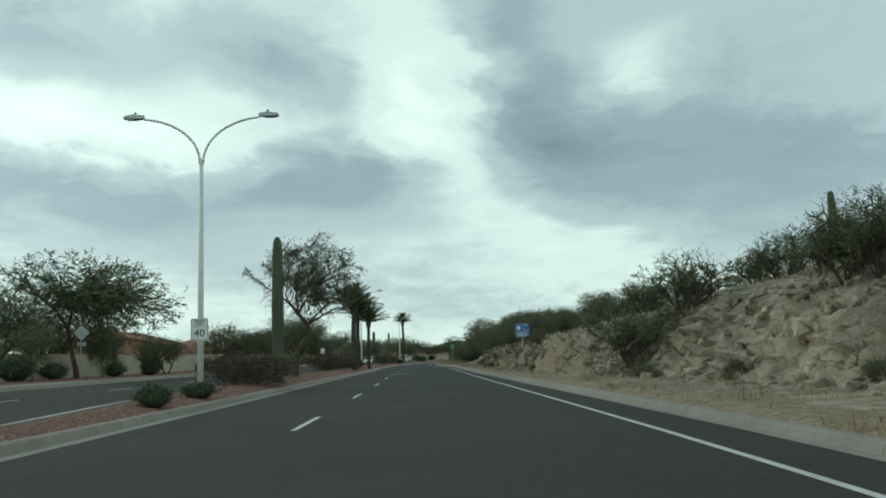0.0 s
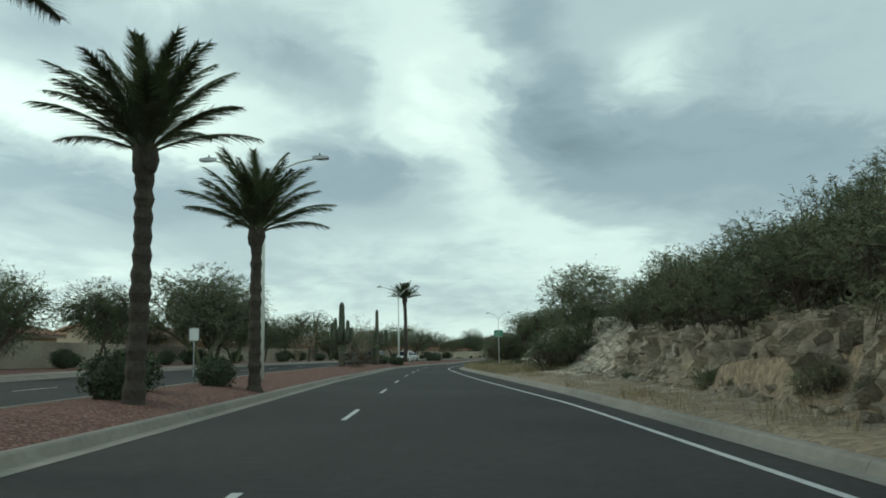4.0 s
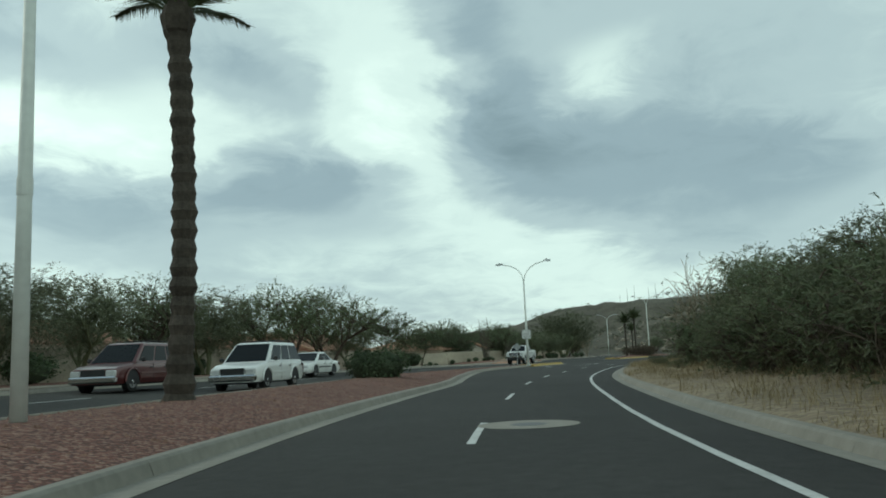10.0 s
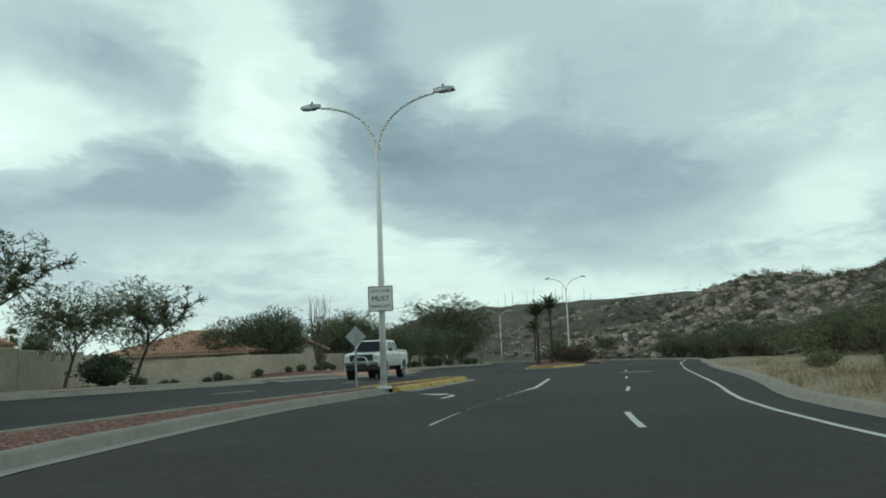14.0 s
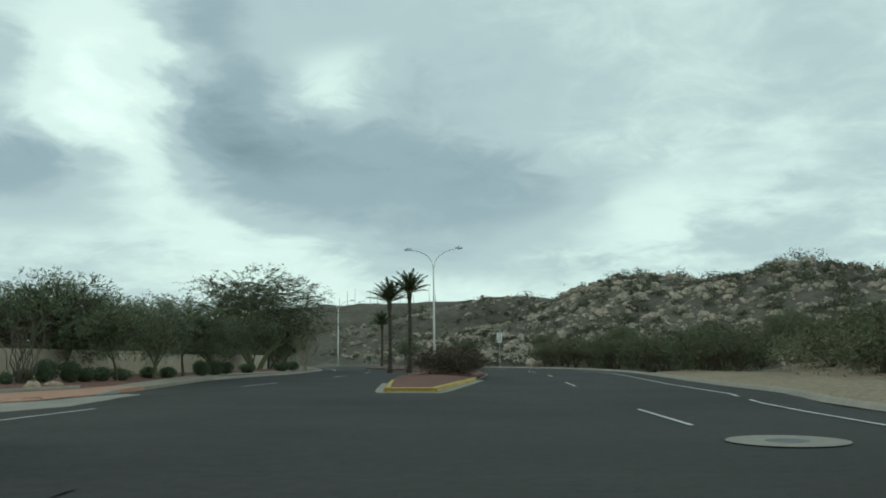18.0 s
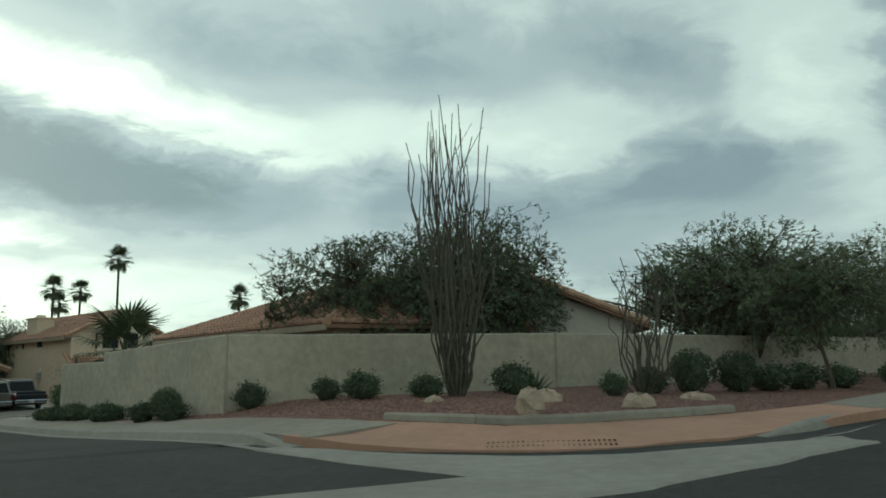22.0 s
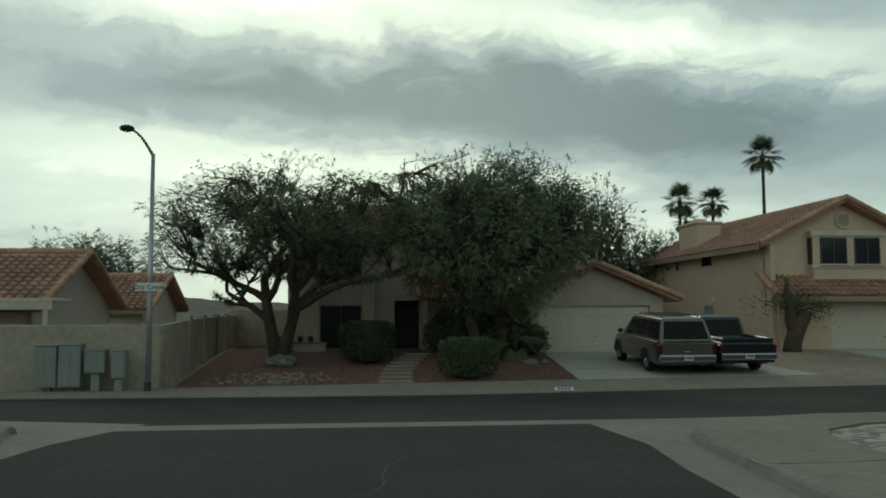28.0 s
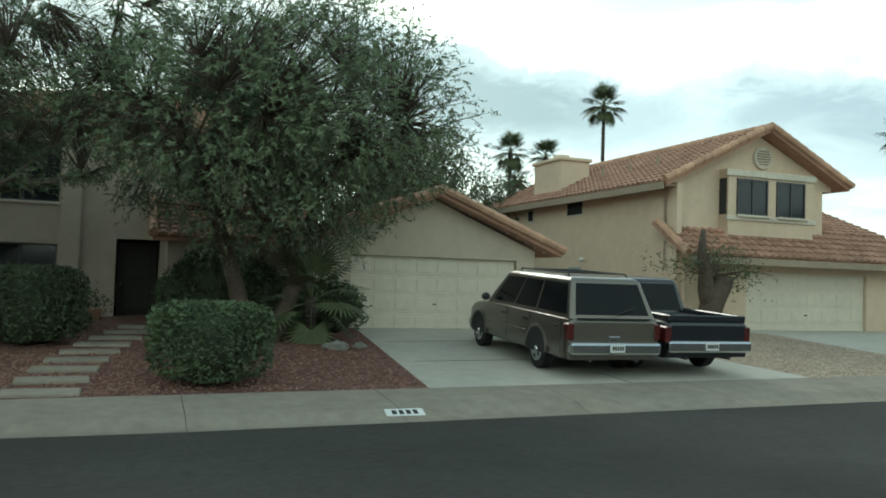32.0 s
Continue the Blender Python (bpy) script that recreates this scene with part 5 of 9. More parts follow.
# trees beyond the far carriageway
rng = random.Random(77)
for x, y, h, k, w in ((-25.5, 63, 9.2, "thin", 1.3), (-28.5, 57, 6.8, "dense", .8), (-22.8, 70, 3.6, "mesquite", .75), (-23.4, 52.5, 3.4, "thin", 1), (-24.1, 64, 4.0, "palo_b", .9),
                      (-28, 76.6, 9.8, "thin", 1.3), (-23.1, 75, 3.4, "mesquite_b", .8), (-24.5, 150, 8.5, "dense", .8), 
                      (-24.2, 123, 5.8, "thin", 1.2), (-24.2, 145, 9.2, "palo", 1.2), (-26.3, 130, 5.6, "thin", 1.3), (-23.8, 110, 5.4, "mesquite", .9),
                      (-24.1, 156, 8.0, "palo", 0.98), (-24.2, 163.6, 5.4, "thin", 1.2), (-23.6, 177, 5.6, "thin", 1.2), (-22.4, 182, 6.6, "bare", 1.1), (-24.5, 171, 5.2, "mesquite", .8),
                      (-20.3, 198, 5.4, "palo", 1.1), (-18.9, 203.6, 5.4, "palo_b", 1.2), (-21.8, 187, 7.2, "thin", 1.35), (-17.2, 209, 5.8, "mesquite", 1), (-15.6, 215.4, 5.8, "palo", 1),
                      (-12.0, 223.5, 6.6, "mesquite_b", 1), (-9.4, 231.5, 6.9, "mesquite", 1.05), (-5.4, 241, 5.7, "thin", 1.3), (-1.4, 251.8, 4.9, "thin", 1.2), (-3.2, 247, 4.2, "thin", 1.1),
                      (-14.0, 219, 4.6, "thin", 1.2), (-8.0, 236.5, 5.0, "palo_b", 1.0), (-30, 120, 6.5, "dense", 1), (-31, 185, 6.4, "dense", 1.1), (-30, 205, 6, "palo", 1.2), (-22, 226, 6, "dense", 1), (-33, 150, 6, "dense", 1),
                      (-36, 80, 7, "dense", 1), (-34, 40, 7, "dense", 1), (-30, 30, 6, "mesquite", 1)):
    plant(k, x, y, rng.uniform(0, 360), h, {"thin": "slender open-crowned tree in the gravel strip", "dense": "dense dark green tree behind the garden wall", "bare": "nearly leafless pale-barked tree"}.get(k, "feathery grey-green desert tree beside the garden wall"), "tree", "trees along the garden wall", w)
# north of the junction, along the wall
for x, y, h, k, w in ((15.5, 285.6, 3.6, "thin", 1.1), (17.2, 289.5, 4.4, "palo_b", 1.05), (19.0, 293.6, 4.6, "thin", 1.15), (21.4, 299, 4.2, "palo", .9), (24.8, 306.5, 4.4, "thin", 1.0),
                      (12.3, 297.0, 6.4, "dense", 1.05), (11.4, 301, 6.4, "dense", 1.15), (27.8, 322, 9.6, "palo", 1.35), (31.5, 318, 4.6, "bare", .8), (30.8, 327, 6.5, "palo_b", 1.1), (26, 345, 6.5, "dense", 1.2), (14.8, 309.5, 6.4, "dense", 1.1),
                      (38, 360, 6, "mesquite", 1.2), (40, 380, 6.5, "dense", 1.2), (30, 398, 7, "dense", 1.3), (12, 350, 8, "dense", 1.1), (5.3, 348, 11, "thin", 0.9)):
    plant(k, x, y, rng.uniform(0, 360), h, "feathery desert tree standing before the long garden wall" if k != "dense" else "dense dark tree rising behind the garden wall", "tree", "trees along the north wall", w)
plant("corner", 2.6, 288.2, 40, 5.7, "dense leafy tree spreading above the corner wall", "tree", "", 1.0)
plant("dense", 4.7, 289.6, 120, 6.6, "rounded dense green tree behind the corner wall", "tree", "", .74)
# medians
plant("umbrella", -7.6, 51, 4, 8.5, "leaning feathery grey-green tree in the red gravel median", "tree", "", 1.0)
plant("wild_b", -11.7, 66.6, 70, 1.75, "wide loose green bush in the gravel median", "bush", "", 1.75)
plant("bare", -10.4, 149.5, 30, 5.3, "almost leafless pale tree in the median", "tree", "", 1.1)
for x, y, h, k, w in ((-6.1, 23.8, .6, "low", 1.1), (-6.3, 28, .5, "low", 1.5), (-7.0, 38.3, 1.35, "brown", 1.5), (-8.4, 40.5, 1.4, "brown", 1.3), (-8.0, 44.5, 1.2, "brown", 1), (-9.3, 76.5, 1.6, "brown", 1.4), (-9.7, 79.5, 1.5, "brown", 1.2), (-8.7, 89, 1.2, "round", 1.1), (-9.6, 92, 1.2, "round", 1.2), (-8.8, 97, 1.1, "round", 1.1),
                      (-9.3, 138.6, 1.5, "brown", 0.8), (-9.0, 160.7, 1.1, "round", 1.35), (-7.7, 162.2, 1.05, "round", 1.3), (-7.3, 163.6, .95, "round", 1.3), (-9.6, 157.4, 1.3, "brown", .9), (-3.75, 197.4, 1.4, "round", 1.3), (-4.6, 198.2, 1.3, "round", 1.2),
                      (32.5, 289.5, 1.5, "brown", 1.2), (34.6, 291.0, 1.7, "brown", 1.3), (36.2, 294.0, 1.5, "brown", 1.1), (37.2, 296.8, 1.2, "round", 1.1), (40, 306, 1.2, "brown", 1.2)):
    plant(k, x, y, rng.uniform(0, 360), h, {"round": "clipped dark green shrub in the gravel median", "low": "low green shrub in the gravel median", "brown": "sprawling brownish shrub in the gravel median"}[k], "shrub", "median shrubs", w, 0.15)
# below the far wall
for i in range(44):
    y = -20 + i * 6.1 + rng.uniform(-1.5, 1.5)
    j = int(np.abs(CL[:, 1] - y).argmin())
    p = at_axis(j, of(y) - rng.uniform(3.2, 8.0))
    plant(rng.choice(("round", "low")), p[0], p[1], rng.uniform(0, 360), rng.uniform(0.9, 1.5), "dark green shrub in the gravel below the garden wall", "shrub", "shrubs below the far wall", 1.2, 0.12)
# right slope: a thick fringe of bushes over the cut, then scattered ones up the hill


def on_slope(kind, y, e, h, label, group, wide=1.0, category="bush"):
    j = int(np.abs(CL[:, 1] - y).argmin())
    p = at_axis(j, rk(CL[j, 1]) + e)
    return plant(kind, p[0], p[1], rng.uniform(0, 360), h, label, category, group, wide, -.05)


BUSHES = ("wild", "wild_b", "wild_c")
y = -22.0
while y < 117:
    edge = float(tab(FOOT, y) + tab(WIDE, y))
    dwarf = float(np.interp(y, [38, 44, 60, 66, 80], [1, .62, .62, .76, .92]))
    if not 27 < y < 40:
        on_slope(rng.choice(BUSHES), y, edge + rng.uniform(-.5, .7), rng.uniform(1.7, 2.9) * dwarf, "grey-green bush overhanging the rock cut", "bushes above the cut", rng.uniform(.95, 1.2))
    on_slope(rng.choice(BUSHES), y + rng.uniform(-1, 1), edge + rng.uniform(1.6, 3.4), rng.uniform(2.2, 3.3) * (.55 if 22 < y < 42 else dwarf), "tall grey-green bush above the rock cut", "bushes above the cut", 1.05)
    y += rng.uniform(1.7, 3.2)
for y, e, h in ((33.3, 3.5, 2.6), (32.2, 5.2, 2.4)):
    on_slope("wild_b", y, e, h, "large dark bush leaning over the stony bank", "bushes above the cut", 1.1)
far_bush = []
for i in range(150):
    y, e = rng.uniform(-25, 168), rng.uniform(9.5, 34)
    if not (118 < y < 156 and e < 11):
        far_bush.append((y, e, rng.uniform(1.0, 2.2)))
far_bush += [(rng.uniform(200, 300), rng.uniform(13, 36), rng.uniform(.8, 2.0)) for i in range(80)]
far_bush += [(rng.uniform(268, 345), rng.uniform(5.5, 15), rng.uniform(1.4, 3.2)) for i in range(80)]
sb, rs = Shape(), random.Random(71)
for y, e, h in far_bush:
    j = int(np.abs(CL[:, 1] - y).argmin())
    p = at_axis(j, rk(CL[j, 1]) + e)
    z = gz(*p)
    lobes = [(rs.gauss(0, h * .3), rs.gauss(0, h * .3), rs.uniform(.35, .72) * h) for k in range(6)]
    pts = []
    for k in range(420):
        lx, ly, lz = lobes[k % 6]
        pts.append(Vector((p[0] + lx + rs.gauss(0, h * .17), p[1] + ly + rs.gauss(0, h * .17), z + max(.02, lz + rs.gauss(0, h * .17)))))
    v, f = leaf_cards(rs, pts, .13 + h * .03, .34, -.3)
    sb.add(v, f)
tagged(part("slope_brush", sb, LEAF_D), "scattered grey-green desert bushes on the stony slopes", "brush", "", "stuff")
for i in range(24):
    y = rng.uniform(4, 108)
    on_slope(rng.choice(("wild_b", "wild_c", "wild")), y, float(tab(FOOT, y)) + rng.uniform(-.3, .6), rng.uniform(.4, .9), "scrubby bush growing out of the rock cut", "bushes on the cut")
for i in range(22):
    on_slope(rng.choice(BUSHES), rng.uniform(112, 158), rng.uniform(9.0, 11.5), rng.uniform(1.0, 1.9), "desert bush on the crest of the rubble slope", "bushes above the cut", 1.15)
for i in range(12):
    on_slope(rng.choice(BUSHES), rng.uniform(120, 154), rng.uniform(5.4, 8.4), rng.uniform(.4, .8), "small bush rooted among the pale rubble", "bushes on the cut", 1.2)
for y, e, h in ((116.2, 3.2, 2.2), (117.6, 4.6, 2.8), (119.4, 4.2, 2.3), (121.0, 5.6, 2.6)):
    on_slope("wild_b", y, e, h, "dark dense bush at the end of the rubble slope", "bushes beyond the verge", 1.1)
for i in range(16):
    on_slope(rng.choice(BUSHES), rng.uniform(121, 152), rng.uniform(1.6, 4.6), rng.uniform(.4, .85), "low green bush among the dry grass", "bushes beyond the verge", 1.5)
for k, y in enumerate(np.arange(157, 202, 1.5)):
    on_slope(BUSHES[k % 3], y, rng.uniform(3.6, 4.8), rng.uniform(2.2, 3.2) * (1 if y < 188 else .8), "dark tangled desert bush beside the dry grass", "bushes beyond the verge", 1.1)
    on_slope(BUSHES[(k + 1) % 3], y, rng.uniform(5.5, 9), rng.uniform(2.2, 3.6), "dark tangled desert bush behind the verge", "bushes beyond the verge", 1.1)
for i in range(46):
    y = rng.uniform(198, 244)
    e = rng.uniform(2.0, 6.5) if i < 30 else rng.uniform(8.5, 14)
    on_slope(rng.choice(BUSHES), y, e, rng.uniform(.4, .95) if e < 7 else rng.uniform(1.2, 2.2), "low olive desert bush on the sandy verge", "bushes beyond the verge", 1.35)
for k, y in enumerate(np.arange(252, 342, 1.9)):
    on_slope(BUSHES[k % 3], y, rng.uniform(9.5, 13) if y < 292 else rng.uniform(4.2, 7.5), rng.uniform(2.4, 3.6), "large dark green desert bush at the foot of the hill", "bushes at the foot of the hill", 1.25)
for x, y, h, k in ((6.7, 119.0, 5.4, "palo_b"), (9.0, 88, 3.4, "palo_b"), (9.6, 99, 3.6, "palo"), (10.2, 110.5, 3.8, "palo"), (6.7, 154.0, 4.5, "mesquite_b"), (7.8, 158.0, 4.1, "mesquite_b"), (9.4, 155.5, 3.7, "palo"), (10.2, 161.5, 4.4, "mesquite"), (5.6, 166.0, 3.5, "mesquite_b"), (9.6, 170.5, 4.2, "palo"), (8.2, 181.0, 3.8, "palo_b"), (10.7, 199, 5.2, "bare"), (11.0, 190, 4.0, "mesquite_b"), (15.0, 203.5, 4.6, "palo"), (13.4, 197.5, 4.0, "mesquite_b"), (23.5, 217, 3.4, "palo"), (36, 236, 3.8, "palo"), (42, 243, 3.4, "mesquite"), (50, 262, 4.2, "dense"), (57, 275, 4.0, "palo"), (64, 288, 4.2, "mesquite"), (70, 300, 4.5, "palo"), (76, 305, 5.0, "dense"), (80, 322, 4, "palo"), (84, 345, 4.2, "mesquite"), (80, 360, 4, "palo"), (72, 372, 4, "palo_b"), (90, 352, 4, "dense"), (66, 385, 4, "dense")):
    plant(k, x, y, rng.uniform(0, 360), h, "grey-green palo verde leaning over the slope" if k.startswith("palo") else ("leafless grey tree among the bushes" if k == "bare" else "dark tangled desert tree on the slope"), "tree", "trees on the right slope")
# far brush on the hills, too many to count
brush = Shape()
rb = random.Random(5)
for i in range(1150):
    near = i < 850
    x, y = (rb.gauss(142, 55), rb.gauss(370, 55)) if near else (rb.uniform(60, 420), rb.uniform(330, 950))
    s, d = station([x], [y])
    if d[0] < 9 or (d[0] < 40 and CL[s[0], 1] < 300):
        continue
    r = (rb.uniform(0.7, 1.5) + rb.random() ** 4 * 1.6) * (1 if near else 1.8)
    lobes = []
    for k in range(6):
        px, py = x + rb.gauss(0, r * .7), y + rb.gauss(0, r * .7)
        lobes.append((px, py, (gz(px, py) + relief(px, py) if near or k == 0 else lobes[0][2]) + rb.uniform(.2, .6) * r))
    pts = []
    for k in range(210 if near else 110):
        lx, ly, lz = lobes[k % 6]
        pts.append(Vector((rb.gauss(lx, r * .24), rb.gauss(ly, r * .24), rb.gauss(lz, r * .2))))
    v, f = leaf_cards(rb, pts, .2 + r * 0.09, 0.5)
    brush.add(v, f)
tagged(part("hill_brush", brush, LEAF_H), "scattered grey-green desert brush on the hills", "brush", "", "stuff")
boul = Shape()
for i in range(6000):
    x, y = (rb.gauss(140, 52), rb.gauss(368, 52)) if i < 4800 else (rb.uniform(60, 130), rb.uniform(300, 420))
    s, d = station([x], [y])
    if d[0] < 14:
        continue
    r = rb.uniform(0.2, 0.6) + rb.random() ** 4 * .9
    boul.ball((x, y, gz(x, y) + relief(x, y) - r * 0.1), (r, r * rb.uniform(0.6, 1.2), r * 0.7), 6, 4, 0.3, rb)
tagged(part("hill_boulders", boul, mat("hill_rock", (0.30, 0.262, 0.212), 0.92, 0.5, 1.4, 0.3, 2.2, 0.8, fine=14, rand=0.35)), "weathered tan boulders strewn over the hill", "boulders", "", "stuff")

# rock rubble of the cut: angular blocks
def block(rr, r):
    sh = Shape()
    sh.ball((0, 0, 0), (r, r * rr.uniform(0.55, 1.0), r * rr.uniform(0.5, 0.9)), 5, 3, 0.35, rr)
    return sh


cutrub = Shape()
rr = random.Random(9)
palerub = Shape()
blocks = []
for i in range(11000):
    y = (rr.uniform(8, 110) if i % 3 == 0 else rr.uniform(108, 160)) if i < 8000 else rr.uniform(204, 228)
    j = int(np.abs(CL[:, 1] - y).argmin())
    e = float(tab(FOOT, y)) + rr.uniform(-0.5, float(tab(WIDE, y)) + .3)
    p = at_axis(j, rk(y) + e)
    z = float(hill(np.array([rk(y) + e]), np.array([y]), None, None)[0]) + 0.12
    r = abs(rr.gauss(0.05, 0.075)) + 0.035
    (palerub if y > 96 else cutrub).add(block(rr, 1.0).put(pose(p[0], p[1], z, rr.uniform(0, 360), rr.uniform(0, 360), rr.uniform(0, 360)) @ Matrix.Diagonal((r, r, r, 1))).v, [])
    tgt = palerub if y > 96 else cutrub
    k = len(tgt.v) - 20
    tgt.f += [tuple(k + q for q in f) for f in block(rr, 1.0).f]
tagged(part("rock_rubble", cutrub, ROCK), "broken tan rock blocks of the road cut", "rocks", "", "stuff")
tagged(part("rock_rubble", palerub, ROCK_W), "pale broken rock blocks of the road cut", "rocks", "", "stuff")


def boulder(x, y, r, flat, seed, label, material=None):
    rr = random.Random(seed)
    sh = Shape().ball((0, 0, r * flat * 0.35), (r, r * rr.uniform(0.6, 0.9), r * flat), 9, 6, 0.2, rr)
    ob = part("boulder", sh, material or BOULDER)
    ob.matrix_basis = pose(x, y, gz(x, y) + 0.08, 0, 0, rr.uniform(0, 360))
    return tagged(ob, label, "rock")


for x, y, r, fl, sd in ((11.35, 276.1, .36, .85, 1), (10.8, 278.4, .4, .5, 2), (12.6, 277.9, .4, .55, 3), (13.2, 280.4, .4, .35, 4), (8.9, 277.7, .24, .5, 5)):
    boulder(x, y, r, fl, sd, "tan granite boulder half sunk in red gravel")

# grasses on the right verge
for nm, matl, n, y0, y1, e0, e1, hh, lab in (("dry_grass", GRASS_D, 19000, -10, 262, 0.56, 3.6, 0.28, "dry straw-coloured grass along the kerb"), ("green_grass", GRASS_G, 34000, 116, 152, 0.56, 5.0, 0.31, "tall yellow-green desert grass below the rocks"), ("dry_grass", GRASS_D, 11000, 150, 240, 0.58, 4.5, 0.32, "tall dry grass clumps on the verge")):
    rg = random.Random(len(lab))
    g = Shape()
    clump = [(rg.uniform(y0, y1), rg.uniform(e0, e1)) for k in range(n // 34)]
    for k in range(n):
        cy, ce = clump[k % len(clump)]
        y, e = cy + rg.gauss(0, 0.28), max(0.54, ce + rg.gauss(0, 0.24))
        j = int(np.searchsorted(CL[:, 1], y))
        j = min(max(j, 1), len(CL) - 1)
        p = at_axis(j, rk(y) + e) + TAN[j] * (y - CL[j, 1])
        z = float(hill(np.array([rk(y) + e]), np.array([y]), None, None)[0]) + 0.1
        L = hh * rg.uniform(0.5, 1.3)
        a = rg.uniform(0, 6.28)
        L *= 0.3 + 1.15 * (((k % len(clump)) * 0.618) % 1) ** 1.5
        ln_ = rg.uniform(.3, 1.5)
        lx, ly = math.cos(a) * L * ln_, math.sin(a) * L * ln_
        wx, wy = -math.sin(a) * 0.0042, math.cos(a) * 0.0042
        q = len(g.v)
        g.v += [(p[0] - wx, p[1] - wy, z), (p[0] + wx, p[1] + wy, z), (p[0] + lx * .4 + wx * .8, p[1] + ly * .4 + wy * .8, z + L * .65), (p[0] + lx * .4 - wx * .8, p[1] + ly * .4 - wy * .8, z + L * .65), (p[0] + lx, p[1] + ly, z + L * .95)]
        g.f += [(q, q + 1, q + 2, q + 3), (q + 3, q + 2, q + 4)]
    tagged(part(nm, g, matl), lab, "grass", "", "stuff")

# loose gravel that lies proud near the camera's way
pebble = Shape()
rg = random.Random(31)
for k in range(9000):
    if k < 5200:
        y = rg.uniform(0, 246)
        j = int(np.abs(CL[:, 1] - y).argmin())
        a, b = lk(CL[j, 1]) - 0.75, ml(CL[j, 1]) + 0.75
        t = rg.random() ** 1.6
        p = at_axis(j, a + (b - a) * t)
        z = low_at(p[0], p[1]) + 0.13 + 0.22 * math.sin(math.pi * t) * min(1, abs(b - a) / 4)
    elif k < 7000:
        p = cross(rg.uniform(10.7, 15), rg.uniform(-5, 7))
        z = low_at(*p) + 0.105
    else:
        p = side(rg.uniform(8, 28), rg.uniform(6.2, 8.6))
        z = low_at(*p) + 0.135
    r = rg.uniform(0.015, 0.045)
    q = len(pebble.v)
    pebble.v += [(p[0] + r, p[1], z), (p[0], p[1] + r, z), (p[0] - r, p[1], z), (p[0], p[1] - r, z), (p[0] + rg.uniform(-.3, .3) * r, p[1], z + r)]
    pebble.f += [(q, q + 1, q + 4), (q + 1, q + 2, q + 4), (q + 2, q + 3, q + 4), (q + 3, q, q + 4)]
tagged(part("loose_gravel", pebble, mat("gravel_stone", (0.26, 0.15, 0.115), 0.9, rand=0.5, bump=0)), "loose red-brown gravel stones", "gravel", "", "stuff")
riv = Shape()
for k in range(900):
    p = side(rg.uniform(29.2, 37.4), rg.uniform(6.6, 12)) if k < 600 else cross(rg.uniform(10.9, 13.6), rg.gauss(-2.6, .9))
    r = rg.uniform(0.07, 0.18)
    r = r if k < 600 else r * .5
    riv.ball((p[0], p[1], low_at(*p) + (.14 if k < 600 else .11)), (r, r * .8, r * .5), 6, 3, 0.12, rg)
tagged(part("river_stones", riv, mat("river_stone", (0.33, 0.29, 0.24), 0.85, rand=0.45, bump=0.1)), "rounded grey and tan river stones", "stones", "", "stuff")

# palms
def feather_frond(seed):
    rng = random.Random(seed)
    sh = Shape()
    pts = [Vector((0, 0, 0))]
    ang = 0.3
    L = 2.6
    for k in range(9):
        ang -= 0.03 + 0.012 * k
        pts.append(pts[-1] + Vector((math.cos(ang), 0, math.sin(ang))) * (L / 9))
    sh.tube(pts, [0.035 * (1 - k / 11) for k in range(10)], 4)
    for k in range(54):
        t = 0.2 + 0.79 * k / 53
        i = min(8, int(t * 9))
        p = pts[i].lerp(pts[i + 1], t * 9 - i)
        d = (pts[i + 1] - pts[i]).normalized()
        ln = 0.52 * math.sin(math.pi * min(1, t * 0.8 + 0.14)) + 0.1
        for s in (-1, 1):
            tipv = p + d * ln * 0.85 + Vector((0, s * ln * 0.55, 0)) + d.cross(Vector((0, 1, 0))) * (-ln * rng.uniform(.05, .4))
            q = len(sh.v)
            sh.v += [tuple(p - d * 0.025), tuple(p + d * 0.035), tuple(tipv)]
            sh.f.append((q, q + 1, q + 2))
    return sh


def fan_frond(seed):
    rng = random.Random(seed)
    sh = Shape()
    sh.tube([(0, 0, 0), (0.35, 0, 0.2), (0.7, 0, 0.28)], [0.02, 0.016, 0.012], 4)
    c = Vector((0.7, 0, 0.28))
    for k in range(26):
        a = radians(-125 + 250 * k / 25)
        L = 0.75 * (0.75 + 0.25 * math.cos(a)) * rng.uniform(0.9, 1.08)
        d = Vector((math.cos(a), math.sin(a), 0.12 - 0.25 * abs(a) / 2))
        side_v = Vector((-math.sin(a), math.cos(a), 0)) * 0.03
        m_ = c + d * L * 0.55
        e = c + d * L + Vector((0, 0, -0.14 * L))
        q = len(sh.v)
        sh.v += [tuple(c), tuple(m_ + side_v), tuple(e), tuple(m_ - side_v)]
        sh.f.append((q, q + 1, q + 2, q + 3))
    return sh


FEATHER = [feather_frond(k).mesh("frond", FROND) for k in range(3)]
FAN = [fan_frond(k + 9).mesh("frond", FROND) for k in range(3)]


